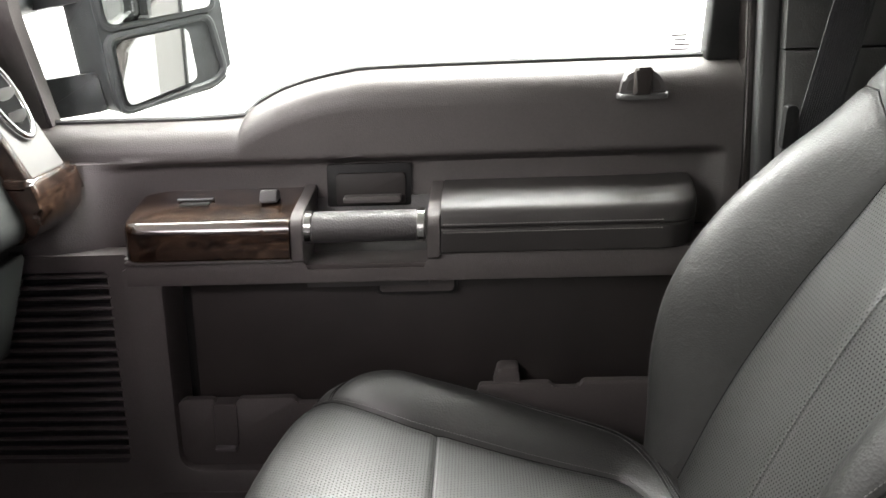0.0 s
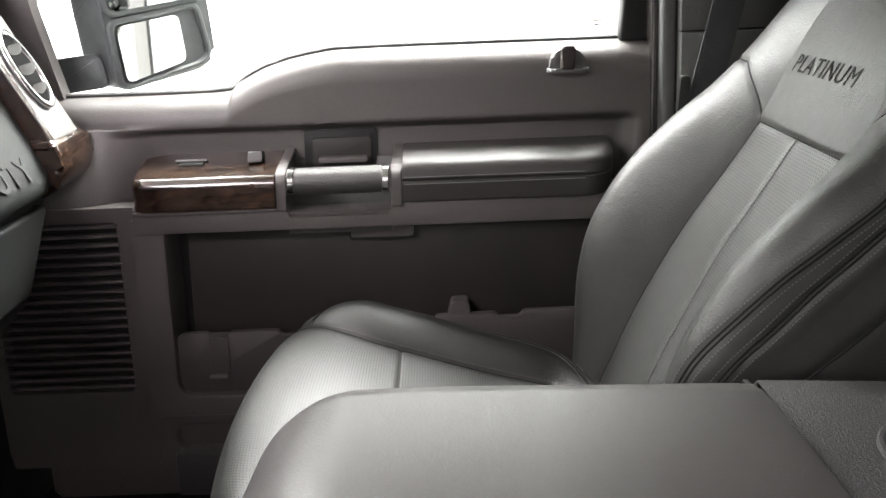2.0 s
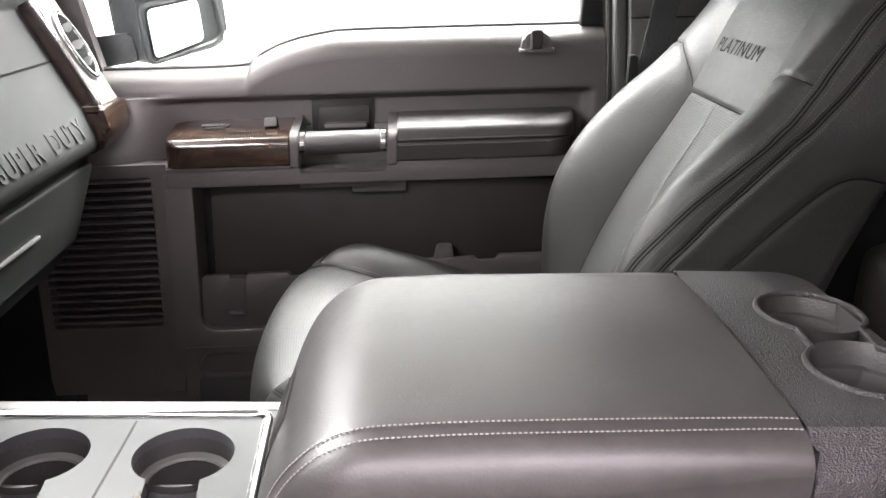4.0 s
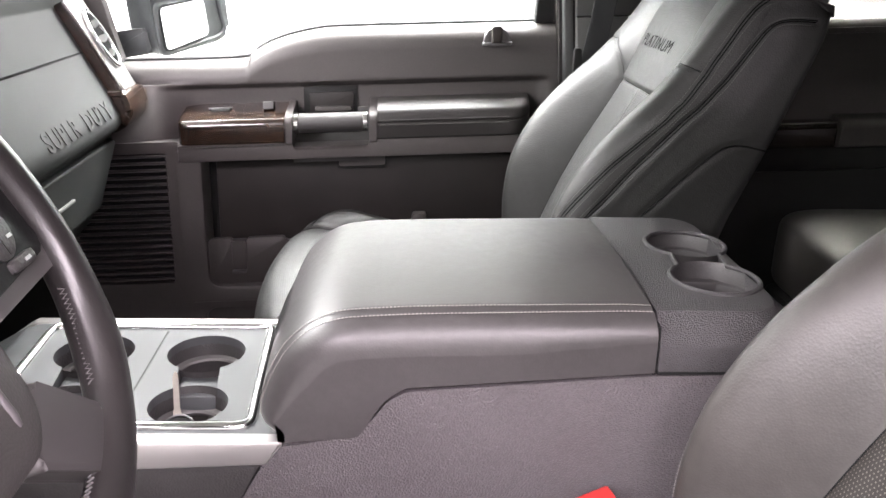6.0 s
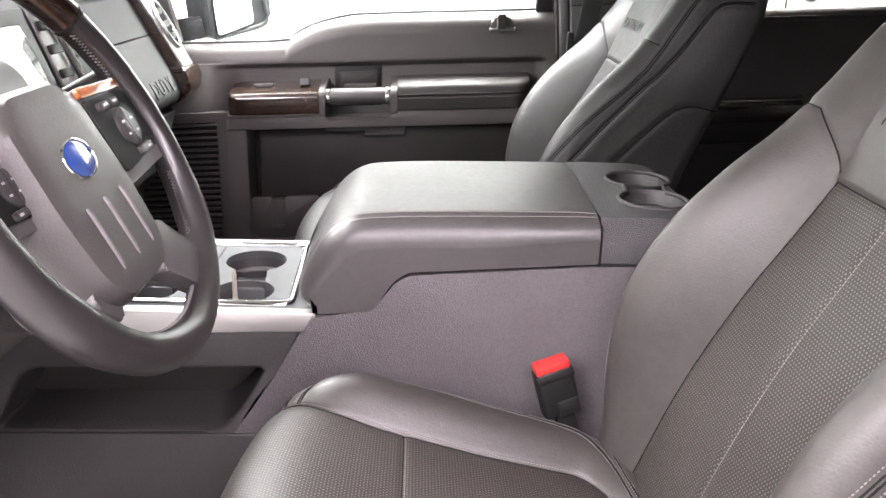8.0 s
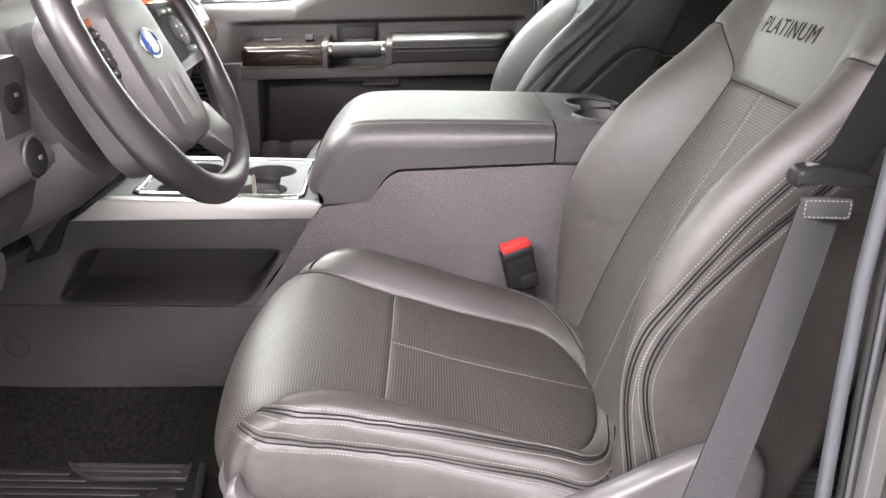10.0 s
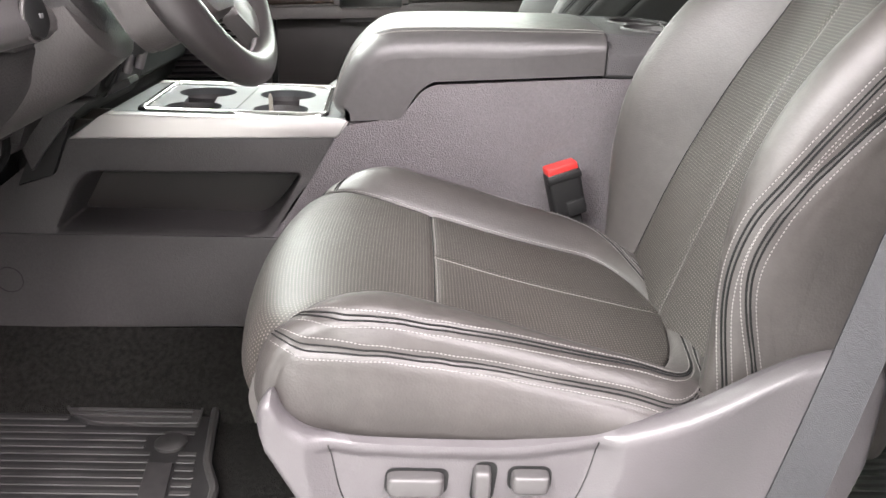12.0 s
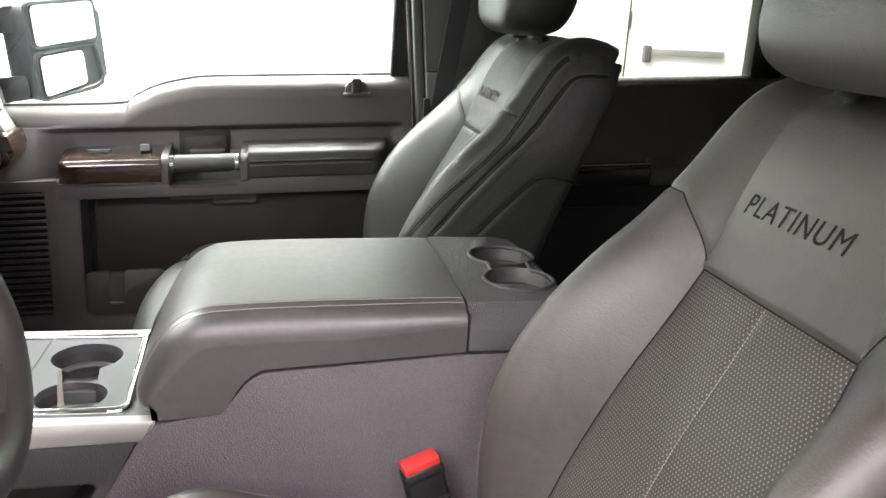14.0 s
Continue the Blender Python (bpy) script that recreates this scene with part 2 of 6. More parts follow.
def thing(name, at, label, category, group="", kind=""):
    ob = new(name)
    ob.location = at
    ob.empty_display_size = 0.05
    return tagged(ob, label, category, group, kind)


def settle(ob):
    """Shift the parts of a thing, built in world places, under its own origin."""
    back = Matrix.Translation(ob.location).inverted()
    for c in ob.children:
        c.matrix_parent_inverse = back
    return ob


def box(x0, x1, y0, y1, z0, z1, r=0.0, seg=2, bm=None):
    b = bmesh.new()
    bmesh.ops.create_cube(b, size=1)
    bmesh.ops.scale(b, vec=(x1 - x0, y1 - y0, z1 - z0), verts=b.verts)
    bmesh.ops.translate(b, vec=((x0 + x1) / 2, (y0 + y1) / 2, (z0 + z1) / 2), verts=b.verts)
    if r:
        bmesh.ops.bevel(b, geom=list(b.edges), offset=r, segments=seg, profile=0.5, affect="EDGES")
    if bm is None:
        return b
    return join(bm, b)


def join(bm, *others):
    for o in others:
        me = bpy.data.meshes.new("tmp")
        o.to_mesh(me)
        o.free()
        bm.from_mesh(me)
        bpy.data.meshes.remove(me)
    return bm


def curve(pts, n):
    """n points evenly spaced along a smooth line through pts."""
    p = [Vector(q) for q in pts]
    p = [2 * p[0] - p[1]] + p + [2 * p[-1] - p[-2]]
    fine = []
    for i in range(1, len(p) - 2):
        a, b, c, d = p[i - 1:i + 3]
        for k in range(16):
            t = k / 16
            fine.append(0.5 * ((2 * b) + (c - a) * t + (2 * a - 5 * b + 4 * c - d) * t * t + (3 * b - a - 3 * c + d) * t ** 3))
    fine.append(p[-2])
    acc = [0.0]
    for a, b in zip(fine, fine[1:]):
        acc.append(acc[-1] + (b - a).length)
    out, j = [], 0
    for k in range(n):
        want = acc[-1] * k / (n - 1)
        while j < len(acc) - 2 and acc[j + 1] < want:
            j += 1
        w = (want - acc[j]) / max(acc[j + 1] - acc[j], 1e-9)
        out.append(fine[j].lerp(fine[j + 1], min(max(w, 0), 1)))
    return out


def ramp_at(x, table):
    """Straight steps through (x, value) rows."""
    return float(np.interp(x, [a for a, _ in table], [b for _, b in table]))


def soft_at(x, table, w=0.03):
    """The same rows, eased over a window w to each side."""
    return sum(ramp_at(x + w * k / 3, table) for k in range(-3, 4)) / 7


def rounded(outline, r, seg=5):
    """A 2D outline with its corners rounded; r a number or one for each corner."""
    out, n = [], len(outline)
    for i in range(n):
        p, a, b = Vector(outline[i]), Vector(outline[i - 1]), Vector(outline[(i + 1) % n])
        q = r[i] if isinstance(r, (list, tuple)) else r
        if q <= 0:
            out.append(p)
            continue
        da, db = (a - p), (b - p)
        q = min(q, da.length * 0.48, db.length * 0.48)
        s, e = p + da.normalized() * q, p + db.normalized() * q
        for k in range(seg + 1):
            t = k / seg
            out.append(s * (1 - t) ** 2 + p * 2 * t * (1 - t) + e * t * t)
    return [tuple(v) for v in out]


def prism(outline, a, b, axis="y", bevel=0.0, seg=3, both=True, pick=None):
    """An outline drawn out from a to b along an axis, with its end edges rounded. pick(p) chooses the edge points that are rounded."""
    bm = bmesh.new()

    def at(p, w):
        return {"y": (p[0], w, p[1]), "x": (w, p[0], p[1]), "z": (p[0], p[1], w)}[axis]

    lo = [bm.verts.new(at(p, a)) for p in outline]
    hi = [bm.verts.new(at(p, b)) for p in outline]
    n = len(outline)
    for i in range(n):
        bm.faces.new((lo[i], lo[(i + 1) % n], hi[(i + 1) % n], hi[i]))
    ends = [bm.faces.new(lo), bm.faces.new(hi)]
    if bevel:
        edges = {e for f in (ends if both else ends[:1]) for e in f.edges}
        if pick:
            edges = {e for e in edges if all(pick(v.co) for v in e.verts)}
        bmesh.ops.bevel(bm, geom=list(edges), offset=bevel, segments=seg, profile=0.5, affect="EDGES")
    return bm


def tube(pts, r, n=8, closed=False, flat=1.0):
    """A round bar along points; flat squeezes it, r may be one radius or one for each point."""
    bm = bmesh.new()
    P = [Vector(p) for p in pts]
    m, rings, up = len(P), [], None
    for i, p in enumerate(P):
        t = (P[(i + 1) % m] - P[i - 1]) if closed else (P[min(i + 1, m - 1)] - P[max(i - 1, 0)])
        t.normalize()
        if up is None:
            up = t.orthogonal().normalized()
        up = (up - t * up.dot(t)).normalized()
        side = t.cross(up)
        q = r[i] if isinstance(r, (list, tuple)) else r
        rings.append([bm.verts.new(p + q * (math.cos(2 * math.pi * k / n) * up + flat * math.sin(2 * math.pi * k / n) * side)) for k in range(n)])
    for i in range(m if closed else m - 1):
        a, b = rings[i], rings[(i + 1) % m]
        for k in range(n):
            bm.faces.new((a[k], a[(k + 1) % n], b[(k + 1) % n], b[k]))
    if not closed:
        bm.faces.new(rings[0])
        bm.faces.new(rings[-1])
    return bm


def lathe(profile, at, axis, n=32, cap=True):
    """(radius, height) rows turned round an axis through at."""
    bm = bmesh.new()
    q = Vector((0, 0, 1)).rotation_difference(Vector(axis)).to_matrix()
    rings = [[bm.verts.new(Vector(at) + q @ Vector((r * math.cos(2 * math.pi * k / n), r * math.sin(2 * math.pi * k / n), h))) for k in range(n)] for r, h in profile]
    for a, b in zip(rings, rings[1:]):
        for k in range(n):
            bm.faces.new((a[k], a[(k + 1) % n], b[(k + 1) % n], b[k]))
    if cap:
        bm.faces.new(rings[0])
        bm.faces.new(rings[-1])
    return bm


def sheet(point, us, vs, uv=None, keep=None):
    """A surface point(u, v) over rows of u and v, with metre coordinates for its pattern."""
    bm = bmesh.new()
    layer = bm.loops.layers.uv.new("UVMap")
    grid = {}

    def vert(i, j):
        if (i, j) not in grid:
            grid[i, j] = bm.verts.new(point(us[i], vs[j]))
        return grid[i, j]

    for i in range(len(us) - 1):
        for j in range(len(vs) - 1):
            if keep and not keep((us[i] + us[i + 1]) / 2, (vs[j] + vs[j + 1]) / 2):
                continue
            ids = ((i, j), (i + 1, j), (i + 1, j + 1), (i, j + 1))
            f = bm.faces.new([vert(*k) for k in ids])
            for loop, (a, b) in zip(f.loops, ids):
                loop[layer].uv = uv(us[a], vs[b]) if uv else (us[a], vs[b])
    return bm


def stitches(lines, length=0.0027, pitch=0.0039, r=0.0006):
    """Short thread lengths laid end to end along lines of points."""
    bm = bmesh.new()
    for pts in lines:
        P = [Vector(p) for p in pts]
        acc = [0.0]
        for a, b in zip(P, P[1:]):
            acc.append(acc[-1] + (b - a).length)

        def where(s):
            for i in range(len(P) - 1):
                if acc[i + 1] >= s:
                    return P[i].lerp(P[i + 1], (s - acc[i]) / max(acc[i + 1] - acc[i], 1e-9))
            return P[-1]

        s = 0.0
        while s + length < acc[-1]:
            a, b = where(s), where(s + length)
            t = (b - a).normalized()
            n1 = t.orthogonal().normalized()
            n2 = t.cross(n1)
            ring = [[bm.verts.new(q + rr * (c * n1 + d * n2)) for c, d in ((1, 0), (0, 1), (-1, 0), (0, -1))] for q, rr in ((a, r * 0.5), (a.lerp(b, 0.5), r * 1.2), (b, r * 0.5))]
            for u, v in zip(ring, ring[1:]):
                for k in range(4):
                    bm.faces.new((u[k], u[(k + 1) % 4], v[(k + 1) % 4], v[k]))
            s += pitch
    return bm


def lettering(text, size, depth, m, material, parent, name="lettering", shear=0.0, stretch=1.0, space=1.0, thin=0.0):
    """Raised letters on a plane given by the pose m, as a mesh."""
    d = bpy.data.curves.new(name, "FONT")
    d.body, d.size, d.extrude, d.align_x, d.align_y, d.shear = text, size, depth, "CENTER", "CENTER", shear
    d.space_character, d.offset = space, thin
    ob = bpy.data.objects.new("tmp", d)
    scene.collection.objects.link(ob)
    bpy.context.view_layer.update()
    me = bpy.data.meshes.new_from_object(ob.evaluated_get(bpy.context.evaluated_depsgraph_get()))
    bpy.data.objects.remove(ob)
    me.transform(m @ Matrix.Diagonal((stretch, 1, 1, 1)))
    me.materials.clear()
    me.materials.append(material)
    out = new(name, me)
    out.parent = parent
    return out


def run_profile(profile, x0, x1, r0, r1, back):
    """A (y, z) profile drawn along x, its ends rounded in plan back to the depth y = back."""
    xs = [x0 + r0 * (1 - math.cos(math.pi / 2 * i / 8)) for i in range(9)] if r0 else [x0]
    ends = [x1 - r1 * (1 - math.cos(math.pi / 2 * i / 8)) for i in range(8, -1, -1)] if r1 else [x1]
    xs = xs + [x0 + r0 + (x1 - r1 - x0 - r0) * k / 6 for k in range(1, 6)] + ends

    def pull(x):
        d, r = (x - x0, r0) if x - x0 < r0 else (x1 - x, r1)
        return r - math.sqrt(max(0, r * r - (r - d) ** 2)) if r and d < r else 0.0

    bm = bmesh.new()
    rows = [[bm.verts.new((x, min(y + pull(x), back), z)) for y, z in profile] for x in xs]
    for a, e in zip(rows, rows[1:]):
        for k in range(len(profile) - 1):
            bm.faces.new((a[k], a[k + 1], e[k + 1], e[k]))
    bm.faces.new(rows[0])
    bm.faces.new(rows[-1])
    return bm


def pill(x0, x1, y0, y1, z0, z1, e=0.35, n=24):
    """A softly squared pebble filling a box."""
    bm = bmesh.new()
    bmesh.ops.create_uvsphere(bm, u_segments=n, v_segments=n // 2, radius=1)
    for v in bm.verts:
        c = [math.copysign(abs(q) ** e, q) for q in v.co]
        v.co = ((x0 + x1) / 2 + (x1 - x0) / 2 * c[0], (y0 + y1) / 2 + (y1 - y0) / 2 * c[1], (z0 + z1) / 2 + (z1 - z0) / 2 * c[2])
    return bm


def twin_ring(c1, r1, c2, r2, neck, n=30):
    """The outline of two round holes joined by a neck; c2 lies beyond c1 along y."""
    a1, a2 = math.asin(neck / r1), math.asin(neck / r2)
    out = [(c1[0] + r1 * math.cos(a), c1[1] + r1 * math.sin(a)) for a in np.linspace(math.pi / 2 + a1, 2.5 * math.pi - a1, n)]
    out += [(c2[0] + r2 * math.cos(a), c2[1] + r2 * math.sin(a)) for a in np.linspace(-math.pi / 2 + a2, 1.5 * math.pi - a2, n)]
    return out


def frame_plate(outer, inner, y_face, y_back, lip=0.006, n=12, corner=0.022):
    """A plate in x and z with a rounded opening; the opening's edge rolls back to y_back. outer and inner: x0, x1, z0, z1."""
    bm = bmesh.new()
    x0, x1, z0, z1 = inner
    r = corner
    inn = []
    for cx, cz, a0 in ((x1 - r, z1 - r, 0), (x0 + r, z1 - r, 90), (x0 + r, z0 + r, 180), (x1 - r, z0 + r, 270)):
        for k in range(n):
            a = radians(a0 + 90 * k / (n - 1))
            inn.append((cx, cz, math.cos(a), math.sin(a)))
    ox0, ox1, oz0, oz1 = outer

    def ring(q, y):
        return [bm.verts.new((cx + (r + q) * c, y, cz + (r + q) * s)) for cx, cz, c, s in inn]

    def out_ring(y):
        vs, corner = [], ((ox1, oz1), (ox0, oz1), (ox0, oz0), (ox1, oz0))
        for i, (cx, cz, c, s) in enumerate(inn):
            quad, t = i // n, (i % n) / (n - 1)
            gx, gz = corner[quad]
            along_x = (t < 0.5) == (quad % 2 == 1)
            w = 2 * t if t < 0.5 else 2 - 2 * t
            vs.append(bm.verts.new((cx + (gx - cx) * w, y, gz) if along_x else (gx, y, cz + (gz - cz) * w)))
        return vs

    rings = [out_ring(y_back), out_ring(y_face), ring(lip, y_face), ring(lip * 0.3, y_face + lip * 0.3), ring(0, y_face + lip), ring(-0.002, y_back)]
    m = len(inn)
    for a, b in zip(rings, rings[1:]):
        for k in range(m):
            bm.faces.new((a[k], a[(k + 1) % m], b[(k + 1) % m], b[k]))
    return bm


# ---- the bay round the truck ----
def slab(name, x0, x1, y0, y1, z0, z1, material, label, category="wall"):
    return tagged(part(name, box(x0, x1, y0, y1, z0, z1), material, smooth=False), label, category, kind="structure")


slab("ground", -7, 7, -9.2, 6, -0.15, 0, CONCRETE, "smooth grey concrete floor of the bay", "floor")
slab("wall_north", -7, 7, 5.0, 5.15, 0, 3.7, WHITE, "bright white painted bay wall")
# South and west walls are unseen; their grey is set for bounced light.
slab("wall_south", -7, 7, -9.15, -9.0, 0, 3.7, GREY_WALL, "unseen bay wall, grey to limit bounced light")
slab("wall_west", -7.15, -7, -9.15, 5.15, 0, 3.7, GREY_WALL, "unseen bay wall, grey to limit bounced light")
slab("wall_east", 7, 7.15, -9.15, 5.15, 0, 3.7, WHITE, "white painted bay wall")
slab("ceiling", -7.15, 7.15, -9.15, 5.15, 3.7, 3.85, WHITE, "plain white bay ceiling", "ceiling")

# ---- the cab's shell ----
SLOPE = 0.05  # the truck stands nose down


def shear(ob, pivot=0.0):
    for o in [ob, *ob.children_recursive]:
        if o.type == "MESH":
            for v in o.data.vertices:
                v.co.z += SLOPE * (v.co.x - pivot)


tagged(part("floor", box(-1.0, 2.0, -0.66, 1.2, 0.62, 0.692, 0.01), CARPET), "black carpeted cab floor", "floor", kind="structure")
tagged(part("ceiling_headliner", box(-0.5, 2.05, -0.68, 1.18, 1.93, 1.99, 0.02), HEADLINER), "grey cloth headliner under the cab roof", "ceiling", kind="structure")
tagged(part("wall_rear", box(1.95, 2.05, -0.68, 1.18, 0.62, 1.93), BLACK), "black rear wall of the cab", "wall", kind="structure")
# Added panels stop light leaks; the far one's black is footwell shade painted in.
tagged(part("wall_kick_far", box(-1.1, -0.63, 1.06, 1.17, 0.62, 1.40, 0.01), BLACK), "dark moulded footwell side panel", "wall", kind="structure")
tagged(part("wall_kick_near", box(-1.1, -0.64, -0.70, -0.62, 0.62, 1.40, 0.01), VINYL), "dark moulded footwell side panel", "wall", kind="structure")
tagged(part("wall_cowl", box(-1.3, -0.85, -0.68, 1.18, 1.40, 1.50, 0.01), BLACK), "black cowl under the windscreen", "wall", kind="structure")
tagged(part("wall_bulkhead", box(-1.15, -1.05, -0.68, 1.18, 0.5, 1.45), BLACK), "black bulkhead ahead of the footwells", "wall", kind="structure")


# ---- the passenger's front door ----
def louvre(i):
    z = 0.945 + i * 0.0152
    lip = [(1.060, z - 0.004), (1.039, z + 0.0015), (1.0345, z + 0.0035), (1.0345, z + 0.0055), (1.038, z + 0.0075), (1.060, z + 0.003)]
    return prism(lip, -0.645, -0.434, "x")


def front_door():
    d = thing("passenger_door", (0, 1.1, 0.72), "dark grey-brown moulded truck door with walnut burl trim", "car door")
    # upper panel: rolls in from the sill and runs down to the armrest
    sill = [(-0.62, 1.408), (-0.30, 1.408), (-0.265, 1.42), (-0.211, 1.446), (-0.136, 1.463), (-0.047, 1.468), (0.39, 1.468)]
    top = curve([(x, 0, z) for x, z in sill], 60)

    def ease(t):
        t = min(max(t, 0.0), 1.0)
        return t * t * (3 - 2 * t)

    def upper(u, v):
        i = min(int(u), 58)
        p = top[i].lerp(top[i + 1], u - i)
        roll = ((0, 1.158, 0), (0.06, 1.140, 0.004), (0.12, 1.122, 0.011), (0.18, 1.111, 0.021), (0.24, 1.105, 0.033), (0.3, 1.103, 0.045))
        if v <= 0.3:
            return (p.x, ramp_at(v, [(a, b) for a, b, _ in roll]), p.z - ramp_at(v, [(a, c) for a, _, c in roll]))
        z = p.z - 0.045 + (1.25 - p.z + 0.045) * (v - 0.3) / 0.7
        swell = ease((-0.36 - p.x) / 0.16) * ease((1.39 - z) / 0.14)
        recess = ease((1.359 - z) / 0.014) * ease((p.x + 0.47) / 0.10) * ease((0.366 - p.x) / 0.02)
        return (p.x, 1.103 + 0.021 * recess * (1 - swell) - 0.062 * swell, z)

    part("upper_panel", sheet(upper, [k * 0.49 for k in range(121)], [0, 0.03, 0.06, 0.09, 0.12, 0.15, 0.18, 0.21, 0.24, 0.27, 0.3] + [0.3 + 0.7 * k / 44 for k in range(1, 45)]), DOOR_PLASTIC, d)
    part("inner_sheet", box(-0.64, 0.395, 1.128, 1.155, 0.72, 1.385), BLACK, d)
    part("outer_skin", prism([(-0.66, 0.62), (-0.66, 1.385), (-0.3, 1.395), (-0.14, 1.45), (0.395, 1.455), (0.395, 0.62)], 1.175, 1.20, bevel=0.006), PAINT, d)
    # carrier below the armrest and the lower frame with its opening
    bar = [(-0.407, 1.2105), (-0.407, 1.25), (-0.1725, 1.25), (-0.170, 1.227), (-0.016, 1.227), (-0.0135, 1.25), (0.36, 1.25), (0.36, 1.2105)]
    part("armrest_carrier", prism(bar, 1.026, 1.12, bevel=0.003, seg=2), DOOR_PLASTIC, d)
    part("lower_frame", frame_plate((-0.413, 0.392, 0.885, 1.235), (-0.362, 0.345, 0.93, 1.2255), 1.030, 1.095, 0.008, 12, 0.026), DOOR_PLASTIC, d)
    # Pocket board and back carry the pocket's shade in their dark colour.
    part("pocket_board", box(-0.341, 0.35, 1.072, 1.085, 0.94, 1.23, 0.004), RECESS_SHADE, d)
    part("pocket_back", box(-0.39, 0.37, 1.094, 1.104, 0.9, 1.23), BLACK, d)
    lip = rounded([(-0.362, 1.030), (-0.352, 1.036), (-0.312, 1.036), (-0.308, 1.026), (-0.282, 1.026), (-0.276, 1.036), (-0.20, 1.037), (-0.194, 1.028), (0.05, 1.03), (0.056, 1.052), (0.15, 1.054), (0.156, 1.046), (0.19, 1.046), (0.196, 1.056), (0.343, 1.056), (0.343, 0.932), (-0.362, 0.932)], 0.003)
    part("map_bin", prism(lip, 1.042, 1.053, bevel=0.0015, seg=2), DOOR_PLASTIC, d)
    part("bin_rib", prism(rounded([(-0.314, 0.962), (-0.314, 1.03), (-0.280, 1.03), (-0.280, 0.962)], [0.002, 0.002, 0.002, 0.006]), 1.0385, 1.06, bevel=0.003), DOOR_PLASTIC, d)
    part("rib_foot", box(-0.312, -0.282, 1.030, 1.045, 0.958, 0.965, 0.003), SHIELD, d)
    part("bin_clip", prism(rounded([(0.074, 1.045), (0.08, 1.074), (0.108, 1.074), (0.112, 1.045)], 0.005), 1.046, 1.073, bevel=0.003), DOOR_PLASTIC, d)
    part("courtesy_lamp", prism(rounded([(-0.083, 1.218), (0.023, 1.218), (0.023, 1.180), (-0.083, 1.180)], [0, 0, 0.006, 0.006]), 1.060, 1.075, bevel=0.002), BLACK, d)
    part("lamp_lens", prism(rounded([(-0.079, 1.218), (0.019, 1.218), (0.019, 1.185), (-0.079, 1.185)], [0, 0, 0.005, 0.005]), 1.056, 1.062, bevel=0.0015), DOOR_PLASTIC, d)
    # lower bottle pocket and skirt
    part("skirt", prism(rounded([(-0.60, 0.735), (-0.60, 0.89), (0.385, 0.89), (0.385, 0.735)], 0.01), 1.045, 1.15, bevel=0.01, both=False), DOOR_PLASTIC, d)
    part("bottle_pocket", frame_plate((-0.40, 0.2, 0.79, 0.895), (-0.372, 0.17, 0.83, 0.878), 1.028, 1.06), DOOR_PLASTIC, d)
    part("bottle_pocket_front", box(-0.378, 0.18, 1.018, 1.05, 0.745, 0.83, 0.008), VINYL, d)
    # louvred loudspeaker grille
    part("grille_back", box(-0.63, -0.41, 1.058, 1.064, 0.75, 1.24), BLACK, d)
    part("grille_plate", frame_plate((-0.66, -0.402, 0.80, 1.2525), (-0.64, -0.4375, 0.940, 1.2285), 1.0365, 1.07, 0.002, 6, 0.006), DOOR_PLASTIC, d)
    for i in range(19):
        part("louvre", louvre(i), DOOR_PLASTIC, d)
    # walnut switch panel
    side = rounded([(1.013, 1.248), (1.012, 1.288), (1.019, 1.298), (1.13, 1.315), (1.13, 1.248)], [0.004, 0.006, 0.008, 0, 0], 6)
    w = run_profile(side[::-1], -0.404, -0.187, 0.024, 0.0, 1.13)
    wood = part("switch_panel", w, WOOD, d, "glossy dark walnut burl panel")
    part("lock_switch", box(-0.352, -0.302, 1.084, 1.09, 1.309, 1.3125, 0.0015), SATIN_DARK, wood)
    part("lock_switch_slot", box(-0.345, -0.305, 1.07, 1.085, 1.304, 1.309, 0.002), BLACK, wood)
    part("window_switch", prism(rounded([(1.065, 1.308), (1.072, 1.325), (1.085, 1.322), (1.095, 1.31)], 0.004), -0.236, -0.214, "x", bevel=0.003), VINYL, wood)
    part("panel_edge", box(-0.404, -0.186, 1.018, 1.13, 1.2425, 1.2475, 0.002), DOOR_PLASTIC, d)
    # pull handle in its well
    for x0, x1 in ((-0.186, -0.171), (-0.014, 0.002)):
        part("handle_cheek", prism(rounded([(1.018, 1.243), (1.016, 1.294), (1.03, 1.304), (1.125, 1.318), (1.125, 1.243)], [0.004, 0.008, 0.01, 0, 0]), x0, x1, "x", bevel=0.002), DOOR_PLASTIC, d)
    part("handle_well", prism(rounded([(1.034, 1.224), (1.085, 1.235), (1.112, 1.262), (1.122, 1.30), (1.126, 1.30), (1.126, 1.2), (1.04, 1.2)], [0.001, 0.02, 0.015, 0.01, 0, 0, 0]), -0.172, -0.013, "x"), VINYL, d)
    grip_c = (1.03, 1.285)
    part("pull_grip", lathe([(0.0195, -0.13 / 2), (0.02, -0.06), (0.02, 0.06), (0.0195, 0.13 / 2)], (-0.0925, *grip_c), (1, 0, 0), 28), VINYL, d)
    for x in (-0.163, -0.022):
        part("chrome_ring", lathe([(0.019, -0.006), (0.0215, -0.004), (0.0215, 0.004), (0.019, 0.006)], (x, *grip_c), (1, 0, 0), 28), CHROME, d, "bright chrome end ring of the pull grip")
    part("grip_slot", box(-0.14, -0.035, 1.035, 1.05, 1.262, 1.268, 0.002), BLACK, d)
    # release lever in its bezel
    # Black plate in place of a recess; the recess's shade is its colour.
    part("release_back", prism(rounded([(-0.156, 1.286), (-0.156, 1.345), (-0.042, 1.345), (-0.042, 1.286)], 0.004), 1.1185, 1.135, bevel=0.0015), BLACK, d)
